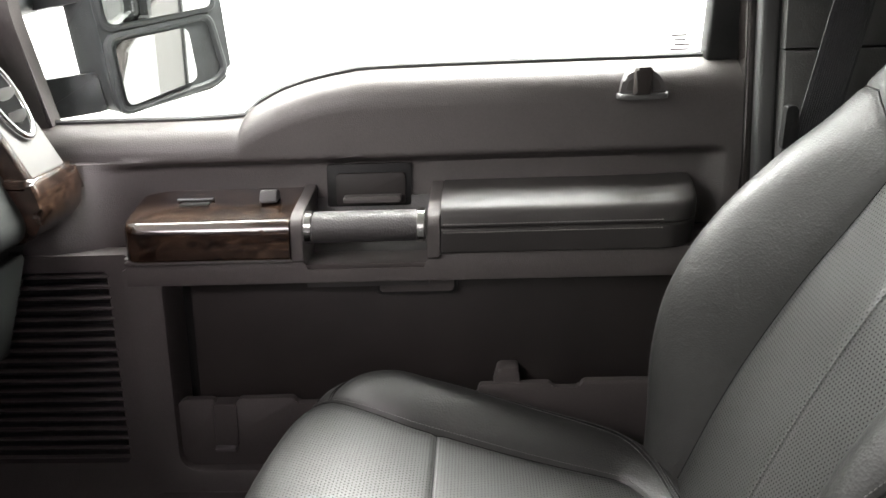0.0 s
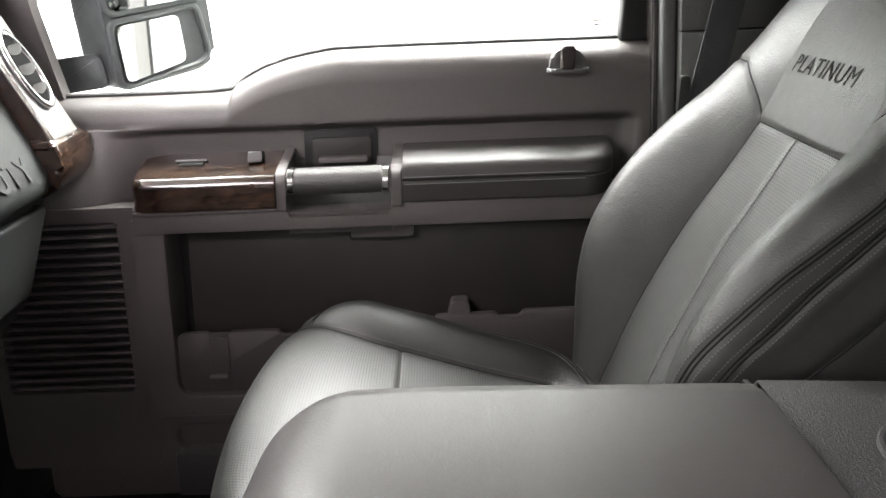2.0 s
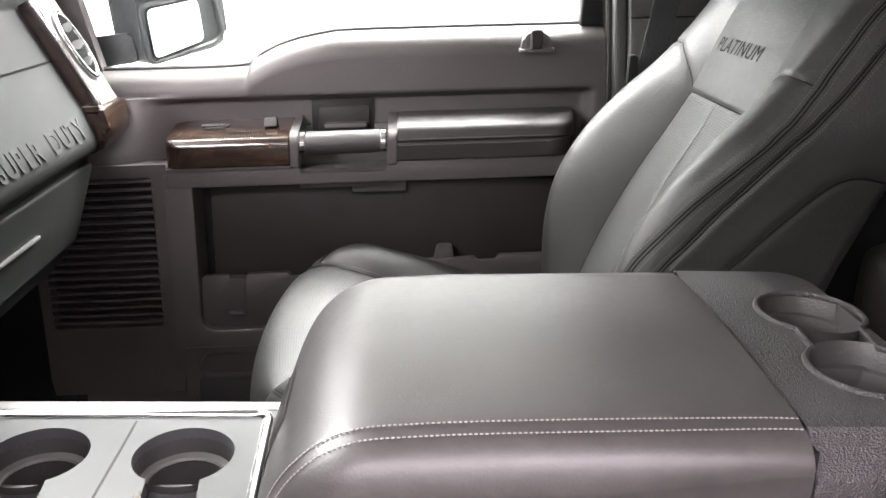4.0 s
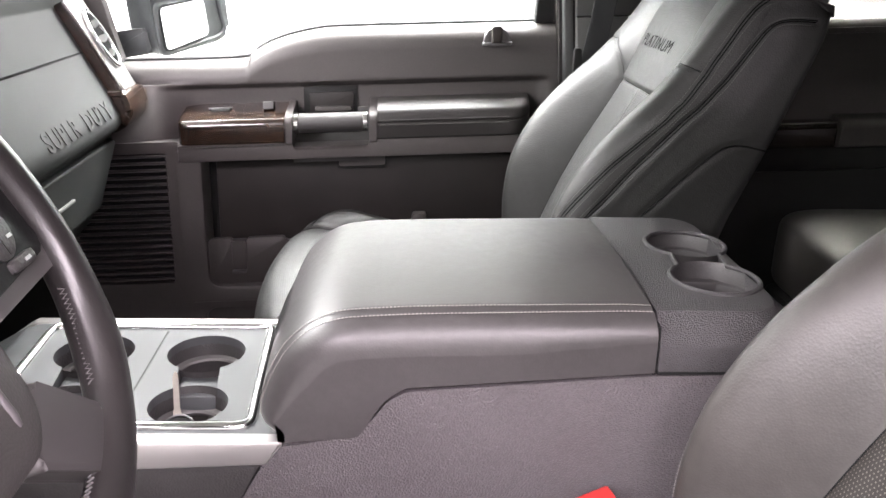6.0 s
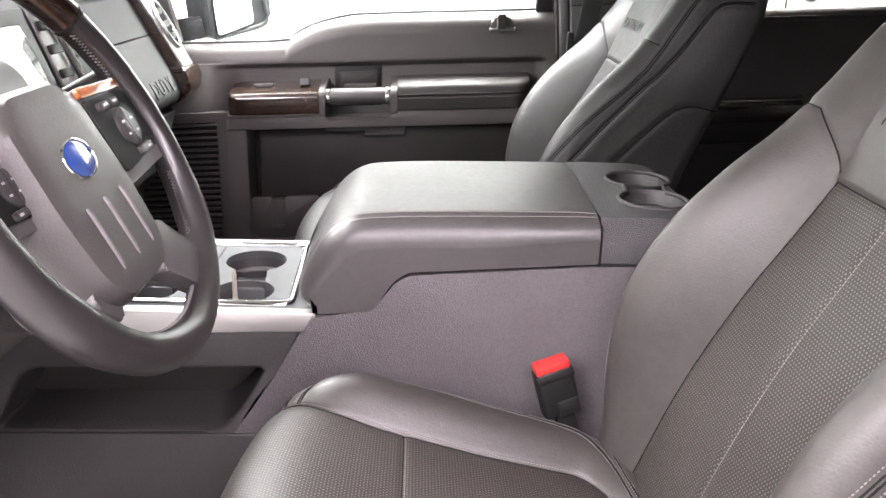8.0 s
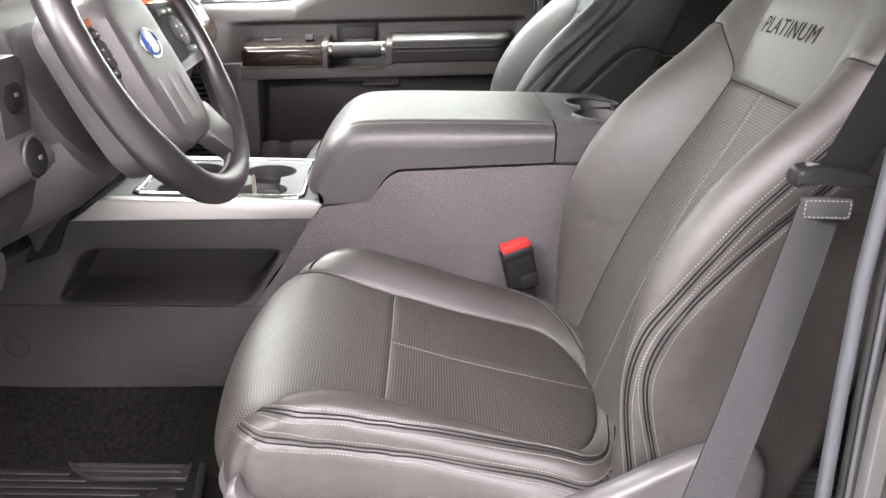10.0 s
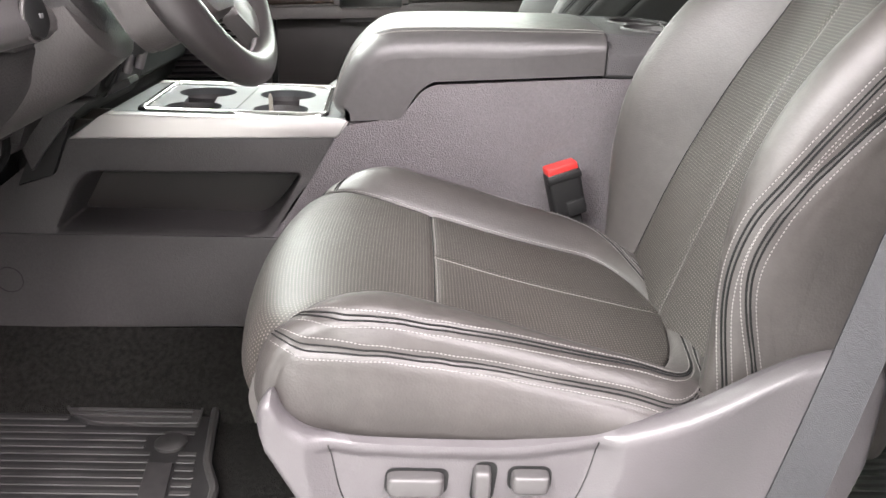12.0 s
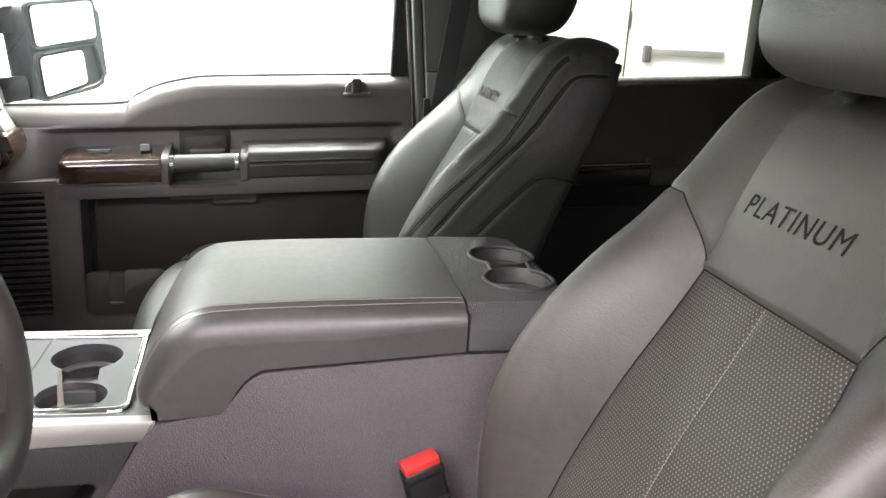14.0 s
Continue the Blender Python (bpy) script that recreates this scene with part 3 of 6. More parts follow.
    part("release_lever", prism(rounded([(-0.143, 1.29), (-0.143, 1.333), (-0.050, 1.333), (-0.050, 1.29)], 0.004), 1.1145, 1.122, bevel=0.002), RECESS_SHADE, d)
    part("release_plate", prism(rounded([(-0.132, 1.296), (-0.132, 1.304), (-0.054, 1.304), (-0.054, 1.296)], 0.003), 1.100, 1.125, bevel=0.002), DOOR_PLASTIC, d)
    # padded armrest
    pad = rounded([(1.018, 1.249), (1.014, 1.281), (1.0165, 1.2835), (1.013, 1.286), (1.016, 1.306), (1.045, 1.3195), (1.12, 1.3195), (1.125, 1.249)], [0.004, 0.004, 0, 0.003, 0.02, 0.024, 0, 0], 8)
    a = run_profile(pad[::-1], 0.003, 0.322, 0.0, 0.045, 1.125)
    arm = part("armrest_pad", a, LEATHER_PAD, d, "black leather armrest pad with stitching")
    rows = [[(0.006 + 0.268 * k / 60, y, z) for k in range(61)] for y, z in ((1.0122, 1.2893), (1.0134, 1.2785))]
    tagged(part("armrest_stitching", stitches(rows, r=0.0008), THREAD, arm), kind="stuff")
    # lock knob
    cup = rounded([(0.222, 1.426), (0.226, 1.45), (0.24, 1.459), (0.262, 1.459), (0.276, 1.446), (0.281, 1.426)], [0.004, 0.012, 0.01, 0.012, 0.012, 0.004], 5)
    part("lock_cup", prism(cup, 1.0925, 1.14, bevel=0.004), SHIELD_DIM, d)
    part("lock_cup_floor", prism(rounded([(0.229, 1.434), (0.233, 1.448), (0.244, 1.454), (0.26, 1.454), (0.27, 1.445), (0.274, 1.434)], 0.006, 4), 1.0915, 1.12), DOOR_PLASTIC, d)
    part("lock_ledge", prism(rounded([(0.220, 1.084), (0.220, 1.12), (0.283, 1.12), (0.283, 1.084)], [0.012, 0, 0, 0.012]), 1.4235, 1.4305, "z", bevel=0.0025), SHIELD_DIM, d)
    part("lock_knob", prism(rounded([(0.238, 1.43), (0.238, 1.464), (0.259, 1.464), (0.259, 1.43)], [0, 0.004, 0.004, 0]), 1.077, 1.092, bevel=0.004), KNOB, d)
    # glass run, pane and window frame
    part("sill_seal", tube([(p.x, 1.154, p.z + 0.0005) for p in top[::2]], 0.0042, 6), STRIP_DARK, d)
    pane = [(-0.62, 1.40), (-0.31, 1.40), (-0.14, 1.45), (0.385, 1.46), (0.385, 1.92), (-0.2, 1.92)]
    g = part("window_pane", prism(pane, 1.166, 1.169), GLASS, d, smooth=False)
    g.visible_shadow = False
    part("window_frame", prism([(0.335, 1.46), (0.345, 1.93), (0.395, 1.93), (0.388, 1.46)], 1.135, 1.175, bevel=0.008), BLACK, d)
    part("window_header", prism([(-0.28, 1.93), (-0.26, 1.895), (0.35, 1.895), (0.35, 1.93)], 1.135, 1.175, bevel=0.005), BLACK, d)
    sticker = bmesh.new()
    for i, (w0, w1) in enumerate(((0.0, 0.8), (0.15, 0.75), (0.2, 1.0), (0.0, 0.95))):
        box(0.295 + 0.026 * w0, 0.295 + 0.026 * w1, 1.1645, 1.1655, 1.492 - i * 0.006, 1.4945 - i * 0.006, bm=sticker)
    part("glass_print", sticker, SHIELD, d, smooth=False)
    shear(d)
    return settle(d)


LEATHER_PAD = mat("glossy_black_armrest_leather", (0.025, 0.0228, 0.022), 0.4, grain=420, bump=0.08, vary=0.12, gloss=0.36)
KNOB = mat("dark_brown_knob_plastic", (0.022, 0.017, 0.015), 0.4, vary=0.1)
# Pocket and recess shade is put into this darker plastic.
RECESS_SHADE = mat("recess_shade_plastic", (0.0165, 0.0142, 0.0135), 0.5, grain=600, bump=0.15, vary=0.2, blotch=9, gloss=0.3)
PILLAR = mat("dark_grey_pillar_plastic", (0.062, 0.062, 0.06), 0.5, grain=420, bump=0.35, vary=0.08)
STRIP_DARK = mat("dark_grey_rubber_seal", (0.05, 0.05, 0.05), 0.5, vary=0.1)
SHIELD_DIM = mat("dark_satin_grey_plastic", (0.075, 0.072, 0.072), 0.4, vary=0.06)
SATIN_DARK = mat("dark_satin_metal", (0.16, 0.16, 0.16), 0.4, metal=0.6)
PRINT = mat("embossed_dark_lettering", (0.006, 0.006, 0.006), 0.7, gloss=0.1)
THREAD_DARK = mat("dark_thread", (0.085, 0.082, 0.082), 0.7)
THREAD_LID = mat("grey_lid_thread", (0.19, 0.18, 0.17), 0.7)
front_door()


# ---- passenger's towing mirror ----
def mirror():
    m = thing("side_mirror", (-0.6, 1.3, 1.34), "large grey plastic towing mirror on twin arms", "car mirror")
    out = rounded([(-0.545, 1.355), (-0.575, 1.62), (-0.35, 1.64), (-0.325, 1.41), (-0.36, 1.385)], [0.03, 0.04, 0.04, 0.03, 0.03], 6)
    shell = prism(out, 1.404, 1.50, bevel=0.012, seg=3)
    part("housing", shell, MIRROR_SHELL, m)
    rim = rounded([(-0.538, 1.362), (-0.55, 1.486), (-0.365, 1.515), (-0.34, 1.415), (-0.365, 1.395)], 0.02, 5)
    part("lower_bezel", tube([(x, 1.405, z) for x, z in rim], 0.0075, 8, closed=True), MIRROR_SHELL, m)
    low = rounded([(-0.53, 1.372), (-0.543, 1.478), (-0.412, 1.497), (-0.40, 1.405)], 0.016, 5)
    part("lower_glass", prism(low, 1.394, 1.403), MIRROR, m, "convex mirror glass")
    up = rounded([(-0.55, 1.505), (-0.562, 1.61), (-0.375, 1.63), (-0.363, 1.53)], 0.016, 5)
    part("upper_glass", prism(up, 1.394, 1.403), MIRROR, m, "mirror glass")
    part("upper_bezel", tube([(x, 1.403, z) for x, z in rounded([(-0.555, 1.5), (-0.57, 1.615), (-0.37, 1.636), (-0.356, 1.526)], 0.018, 5)], 0.0075, 8, closed=True), MIRROR_SHELL, m)
    for z in (1.385, 1.56):
        part("arm", prism(rounded([(-0.69, z - 0.045), (-0.70, z + 0.02), (-0.57, z + 0.04), (-0.56, z - 0.022)], 0.01), 1.37, 1.43, bevel=0.008), MIRROR_SHELL, m)
        part("arm_knuckle", prism(rounded([(-0.715, z - 0.055), (-0.725, z + 0.015), (-0.675, z + 0.025), (-0.655, z - 0.04)], 0.015), 1.30, 1.40, bevel=0.01), MIRROR_SHELL, m)
    part("arm_plate", prism(rounded([(-0.60, 1.40), (-0.615, 1.57), (-0.575, 1.57), (-0.56, 1.40)], 0.006), 1.42, 1.45, bevel=0.004), MIRROR_SHELL, m)
    part("foot", prism(rounded([(-0.76, 1.32), (-0.78, 1.60), (-0.68, 1.60), (-0.68, 1.32)], 0.02), 1.17, 1.31, bevel=0.015), MIRROR_SHELL, m)
    base, along, back = Vector((-0.585, 1.405)), Vector((0.6, 0.8)), Vector((-0.8, 0.6))
    for o in m.children:
        if o.name.split(".")[0] in ("housing", "lower_bezel", "lower_glass", "upper_glass", "upper_bezel"):
            for v in o.data.vertices:
                q = base + along * (v.co.x + 0.55) * 1.08 + back * (v.co.y - base.y)
                v.co.x, v.co.y, v.co.z = q.x + 0.021, q.y, v.co.z - 0.009
        near = 0.87 if o.name.split(".")[0] in ("housing", "lower_bezel", "lower_glass", "upper_glass", "upper_bezel") else 0.9
        if o.name.split(".")[0] != "foot":
            for v in o.data.vertices:
                v.co = Vector((0.052, -0.005, 1.587)).lerp(v.co, near)
    return settle(m)


mirror()


# ---- pillars, rear door and belts on the passenger's side ----
def pillar_b():
    p = thing("wall_pillar_b", (0.46, 1.1, 0.72), "dark grey moulded pillar trim between the doors", "pillar trim", kind="structure")
    def lean(x, z):
        return x - 0.085 * (z - 1.37)

    def post(x0, x1, z0, z1):
        return [(lean(x0, z0), z0), (lean(x0, z1), z1), (lean(x1, z1), z1), (lean(x1, z0), z0)]

    part("pillar_lower_cover", prism(post(0.417, 0.60, 0.72, 1.4795), 1.06, 1.17, bevel=0.005, seg=2, both=False), PILLAR, p)
    part("pillar_upper_cover", prism(post(0.417, 0.62, 1.4805, 1.93), 1.062, 1.17, bevel=0.005, seg=2, both=False), PILLAR, p)
    part("pillar_back", prism(post(0.40, 0.60, 0.72, 1.93), 1.08, 1.172), BLACK, p)
    # Added black plates block light leaking past the door's rear edge.
    part("door_gap_cover", box(0.30, 0.44, 1.177, 1.195, 0.72, 1.46), BLACK, p)
    part("door_gap_cover", prism(post(0.362, 0.45, 1.44, 1.93), 1.177, 1.195), BLACK, p)
    part("painted_edge", prism(post(0.383, 0.396, 0.72, 1.93), 1.10, 1.176, bevel=0.004), PAINT, p, "glossy black painted pillar edge")
    part("door_seal", prism(post(0.394, 0.4155, 0.72, 1.93), 1.078, 1.12, bevel=0.006, seg=3), STRIP_DARK, p, "grey rubber door seal")
    shear(p)
    return settle(p)


pillar_b()


def pillar_a():
    p = thing("wall_pillar_a", (-0.7, 1.15, 1.4), "grey moulded windscreen pillar trim", "pillar trim", kind="structure")
    for y, s in ((1.15, 1), (-0.64, -1)):
        part("pillar_cover", prism([(-1.02, 1.42), (-0.52, 1.93), (-0.40, 1.93), (-0.82, 1.42)], y - 0.02, y + 0.04, bevel=0.012), VINYL, p)
    part("corner_cover", prism(rounded([(-0.75, 1.34), (-0.82, 1.93), (-0.44, 1.93), (-0.58, 1.56), (-0.535, 1.375)], [0, 0, 0, 0.05, 0.004]), 1.14, 1.168, bevel=0.006), DOOR_PLASTIC, p)
    return settle(p)


pillar_a()


WOOD_DARK = mat("dark_lacquered_walnut", (0.012, 0.008, 0.006), 0.2, coat=0.8, vary=0.3, blotch=40)


def rear_door():
    d = thing("rear_passenger_door", (1.0, 1.12, 0.72), "dark grey rear truck door with walnut trim strip", "car door")
    part("panel", prism(rounded([(0.60, 0.72), (0.60, 1.44), (1.9, 1.44), (1.9, 0.72)], 0.01), 1.11, 1.17, bevel=0.012, both=False), DOOR_PLASTIC, d)
    part("sill_roll", tube([(0.60, 1.135, 1.435), (1.3, 1.135, 1.437), (1.9, 1.135, 1.437)], 0.02, 10, flat=1.0), DOOR_PLASTIC, d)
    part("trim_strip", prism(rounded([(1.06, 1.19), (1.06, 1.235), (1.075, 1.243), (1.11, 1.245), (1.11, 1.19)], 0.006), 0.72, 1.0, "x", bevel=0.003), WOOD_DARK, d, "glossy dark walnut strip")
    # Chrome line added for the highlight along the strip's glossy top edge.
    part("trim_edge", tube([(0.72, 1.068, 1.243), (1.0, 1.068, 1.243)], 0.003, 8), CHROME, d, "chrome line for the highlight on the walnut strip")
    part("armrest", prism(rounded([(1.05, 1.19), (1.05, 1.238), (1.07, 1.25), (1.11, 1.255), (1.11, 1.19)], 0.008), 1.005, 1.45, "x", bevel=0.004), LEATHER, d)
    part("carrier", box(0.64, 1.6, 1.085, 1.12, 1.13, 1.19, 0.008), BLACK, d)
    # Added black board; puts the dark rear cabin's shade on the lower door.
    part("lower_board", box(0.62, 1.88, 1.104, 1.115, 0.73, 1.132, 0.004), BLACK, d, "black board for the shade on the lower door")
    part("window_frame", box(1.27, 1.36, 1.12, 1.17, 1.44, 1.92, 0.01), BLACK, d)
    part("sill_seal", box(0.62, 1.9, 1.14, 1.16, 1.442, 1.449), BLACK, d)
    part("window_pane", box(0.60, 1.3, 1.158, 1.161, 1.44, 1.9), PRIVACY, d, "slightly tinted window pane", smooth=False)
    shear(d)
    return settle(d)


rear_door()
tagged(part("wall_rear_quarter", box(1.36, 2.0, 1.12, 1.18, 1.5, 1.95, 0.01), VINYL), "dark moulded trim behind the rear door window", "wall", kind="structure")


def passenger_belt():
    b = thing("passenger_seat_belt", (0.44, 1.03, 1.40), "dark grey seat belt hanging by the door pillar", "seat belt")
    bm = prism([(0.408, 1.40), (0.452, 1.40), (0.505, 1.75), (0.46, 1.75)], 1.0, 1.002)
    part("webbing", bm, WEBBING, b)
    for k in range(-7, 8):
        f = 0.5 + k / 17
        part("webbing_rib", tube([(0.408 + 0.044 * f, 0.9992, 1.40), (0.46 + 0.045 * f, 0.9992, 1.75)], 0.0008, 5), WEBBING, b)
    part("latch_loop", prism(rounded([(0.395, 1.395), (0.395, 1.445), (0.408, 1.445), (0.412, 1.405), (0.455, 1.40), (0.455, 1.39)], 0.004), 0.992, 1.006, bevel=0.002), BLACK, b)
    part("lower_webbing", prism([(0.44, 0.80), (0.485, 0.80), (0.452, 1.40), (0.408, 1.40)], 1.01, 1.012), WEBBING, b)
    return settle(b)


passenger_belt()


# ---- centre console ----
CY = 0.245  # middle of the cab


def console():
    c = thing("center_console", (0.1, CY, 0.70), "tall black centre console with padded leather lid", "console")
    y0, y1 = 0.062, 0.428
    # grained rear box, sloping forward at its front
    body = rounded([(0.47, 0.70), (0.475, 1.222), (0.303, 1.2185), (0.05, 1.2005), (0.03, 1.1875), (0.008, 1.1465), (-0.092, 1.1395), (-0.135, 1.045), (-0.155, 1.01), (-0.20, 0.958), (-0.20, 0.70)], [0, 0.02, 0, 0.01, 0.01, 0, 0, 0, 0, 0, 0])
    part("body", prism(body, y0, y1, bevel=0.006), CONSOLE_PLASTIC, c)
    # padded lid: rolls over at the front and along both sides
    prof = curve([(-0.080, 0, 1.143), (-0.099, 0, 1.162), (-0.094, 0, 1.195), (-0.070, 0, 1.242), (-0.030, 0, 1.272), (0.03, 0, 1.280), (0.15, 0, 1.2835), (0.303, 0, 1.285)], 70)
    ya, yb, rad = 0.060, 0.416, 0.040
    across = [rad * (1 - math.cos(radians(a))) for a in range(0, 91, 9)]
    across = across + [rad + (yb - ya - 2 * rad) * k / 14 for k in range(1, 14)] + [yb - ya - w for w in across[::-1]]

    def lid_at(i, w):
        i = int(i)
        t = (prof[min(i + 1, 69)] - prof[max(i - 1, 0)]).normalized()
        e = min(w, yb - ya - w)
        r = rad * min(1.0, 0.35 + 0.65 * min(1, i / 14)) * (1 - 0.33 * max(0, i - 50) / 19)
        h = -r * (1 - math.sqrt(max(0, 1 - (1 - e / rad) ** 2))) if e < rad else 0.004 * math.sin(math.pi * (w - rad) / (yb - ya - 2 * rad))
        if i > 64:
            h -= 0.0012 * (i - 64) ** 2 / 25
        if abs(e - 0.028) < 0.0015:
            h -= 0.0015
        return prof[i] + Vector((-t.z, 0, t.x)) * h + Vector((0, ya + w, 0))

    L = sheet(lid_at, list(range(70)), across)
    under = [(-0.078, 1.143), (0.002, 1.149), (0.008, 1.156), (0.026, 1.186), (0.034, 1.195), (0.05, 1.206), (0.303, 1.2235)]
    for w in (0.0, yb - ya):
        edge = [lid_at(i, w) for i in range(70)]
        low = [(max(q.x, -0.078), ramp_at(max(q.x, -0.078), under)) for q in edge]
        hi_v = [L.verts.new(q) for q in edge]
        lo_v = [L.verts.new((x, ya + w, z)) for x, z in low]
        for k in range(69):
            L.faces.new((hi_v[k], hi_v[k + 1], lo_v[k + 1], lo_v[k]))
    L.faces.new([L.verts.new((0.302, ya + w, 1.2235)) for w in (0, yb - ya)] + [L.verts.new(lid_at(69, w)) for w in across[::-1]])
    lid_ob = part("lid", L, LEATHER_LID, c, "padded black leather armrest lid")

    def on_front(i, w, lift):
        i = int(i)
        t = (prof[min(i + 1, 69)] - prof[max(i - 1, 0)]).normalized()
        return lid_at(i, w) + Vector((-t.z, 0, t.x)) * lift

    part("lid_latch", sheet(lambda i, w: on_front(i, w, 0.0012), list(range(4, 14)), [0.13 + 0.01 * k for k in range(11)]), VINYL, lid_ob)
    # Flat black patch paints in the shade of the latch recess.
    part("lid_latch_recess", sheet(lambda i, w: on_front(i, w, 0.002), list(range(6, 13)), [0.14 + 0.01 * k for k in range(9)]), BLACK, lid_ob)
    rows = [[lid_at(i, w) + Vector((0, -0.0004, 0.0007)) for i in range(2, 70)] for w in (0.0225, 0.0335)]
    tagged(part("lid_stitching", stitches(rows, r=0.0007), THREAD_LID, lid_ob), kind="stuff")
    # rear section with twin cup holders
    holders = [((0.400, 0.176), 0.049), ((0.404, 0.292), 0.049)]
    outline = rounded([(0.3065, 0.0605), (0.3065, 0.4295), (0.477, 0.4295), (0.477, 0.0605)], [0.003, 0.003, 0.05, 0.05], 8)

    def drawn_in(d):
        return [(x - 1.2 * d * max(0, (x - 0.3065) / 0.17), y + d * (1 if y < CY else -1) * min(1, abs(y - CY) / 0.12)) for x, y in outline]

    eight = twin_ring(*holders[0], *holders[1], 0.030)
    top = bmesh.new()
    rings = [[top.verts.new((x, y, z)) for x, y in drawn_in(d)] for d, z in ((0, 1.2245), (0, 1.251), (0.001, 1.2545), (0.0035, 1.2575), (0.0125, 1.266), (0.020, 1.2735), (0.027, 1.2805))]
    m = len(outline)
    for lo_, hi_ in zip(rings, rings[1:]):
        for i in range(m):
            top.faces.new((lo_[i], lo_[(i + 1) % m], hi_[(i + 1) % m], hi_[i]))
    join(top, holed_plate(drawn_in(0.027), [eight], 1.255, 1.2806))
    part("rear_top", top, COARSE, c, "coarse grained black plastic rear top")
    part("rear_joint", box(0.3065, 0.47, 0.0603, 0.07, 1.2215, 1.2248), BLACK, c)
    part("lid_gap", box(0.3028, 0.3070, 0.066, 0.42, 1.21, 1.272), BLACK, c)
    part("cup_rim", tube([(x, y, 1.2812) for x, y in eight], 0.003, 8, closed=True), COARSE, c)
    for (x, y), r in holders:
        part("cup_holder", lathe([(r + 0.002, 0.0), (r, -0.004), (r - 0.002, -0.022), (r - 0.006, -0.024), (r - 0.008, -0.05), (0.002, -0.051)], (x, y, 1.283), (0, 0, 1), 40, cap=False), VINYL, c)
    part("cup_saddle", box(0.376, 0.428, 0.214, 0.254, 1.22, 1.262, 0.004), VINYL, c)
    # silver deck ahead with its cup tray
    deck = prism(rounded([(-0.49, 1.104), (-0.44, 1.14), (-0.43, 1.145), (-0.072, 1.1445), (-0.090, 1.117)], [0, 0.004, 0, 0.004, 0]), 0.058, 0.075, bevel=0.003, both=False)
    part("side_trim", deck, SATIN, c, "satin silver side trim")
    deck = prism(rounded([(-0.49, 1.104), (-0.44, 1.14), (-0.43, 1.145), (-0.072, 1.1445), (-0.090, 1.117)], [0, 0.004, 0, 0.004, 0]), 0.343, 0.358, bevel=0.003, both=False)
    part("side_trim", deck, SATIN, c, "satin silver side trim")
    tray_out = rounded([(-0.43, 0.075), (-0.43, 0.343), (-0.084, 0.343), (-0.084, 0.075)], 0.01)
    pairs = [[((-0.186, 0.138), 0.043), ((-0.192, 0.263), 0.047)], [((-0.322, 0.138), 0.043), ((-0.328, 0.263), 0.047)]]
    eights = [twin_ring(*a, *e, 0.024) for a, e in pairs]
    part("cup_tray", holed_plate(tray_out, eights, 1.128, 1.143), TRAY, c, "grey plastic cup tray")
    for a, e in pairs:
        for (x, y), r in (a, e):
            part("cup_holder", lathe([(r + 0.002, 0.0), (r - 0.0005, -0.012), (r - 0.002, -0.026), (r - 0.010, -0.029), (r - 0.011, -0.072), (0.002, -0.073)], (x, y, 1.141), (0, 0, 1), 40, cap=False), VINYL, c)
            part("cup_ledge", lathe([(r - 0.0024, -0.0245), (r - 0.009, -0.0262), (r - 0.0105, -0.029)], (x, y, 1.141), (0, 0, 1), 40, cap=False), LEDGE, c, "grey rubber ledge inside the cup holder")
        part("cup_saddle", box(a[0][0] - 0.027, a[0][0] + 0.022, 0.172, 0.226, 1.06, 1.132, 0.003), TRAY, c)
    part("tray_joint", box(-0.2545, -0.2525, 0.103, 0.322, 1.142, 1.1436), BLACK, c)
    ring = rounded([(-0.392, 0.092), (-0.402, 0.334), (-0.122, 0.336), (-0.112, 0.092)], 0.016, 6)
    part("chrome_surround", tube([(x, y, 1.1425) for x, y in ring], 0.0066, 10, closed=True, flat=1.0), CHROME, c, "bright chrome tray surround")
    part("front_bin", prism(rounded([(-0.50, 1.06), (-0.495, 1.108), (-0.44, 1.140), (-0.425, 1.140), (-0.425, 1.06)], 0.004), 0.078, 0.34, bevel=0.004), TRAY, c, "grey plastic front bin")
    part("deck_end", box(-0.092, -0.070, 0.0655, 0.40, 1.128, 1.1432, 0.003), COARSE, c)
    # lower side with an open storage recess
    for ya, yb, yr in ((0.062, 0.10, 0.168), (0.358, 0.33, 0.262)):
        s = 1 if ya < CY else -1
        wall = rounded([(-0.50, 1.106), (-0.094, 1.118), (-0.1315, 1.05), (-0.1635, 1.0), (-0.198, 0.95), (-0.66, 0.945), (-0.61, 1.02)], 0.004)
        hole = rounded([(-0.528, 0.956), (-0.478, 1.052), (-0.146, 1.058), (-0.176, 1.004), (-0.214, 0.956)], [0.012, 0.03, 0.012, 0.02, 0.03], 7)
        part("side_wall", pocket_plate(wall, hole, ya, yr), SIDE_DARK, c)
        part("recess_back", box(-0.6, -0.12, min(yr, yr + s * 0.006), max(yr, yr + s * 0.006), 0.93, 1.11), RECESS_SHADE, c)
        low_bar = rounded([(-0.66, 0.79), (-0.66, 0.950), (-0.25, 0.955), (-0.12, 0.955), (-0.12, 0.80)], [0.004, 0.006, 0.02, 0, 0])
        part("lower_panel", prism(low_bar, min(ya - s * 0.004, yb), max(ya - s * 0.004, yb), bevel=0.005), SIDE_DARK, c)
        part("recess_floor", box(-0.6, -0.13, min(ya + s * 0.01, yr), max(ya + s * 0.01, yr), 0.935, 0.956, 0.003), RECESS_SHADE, c)
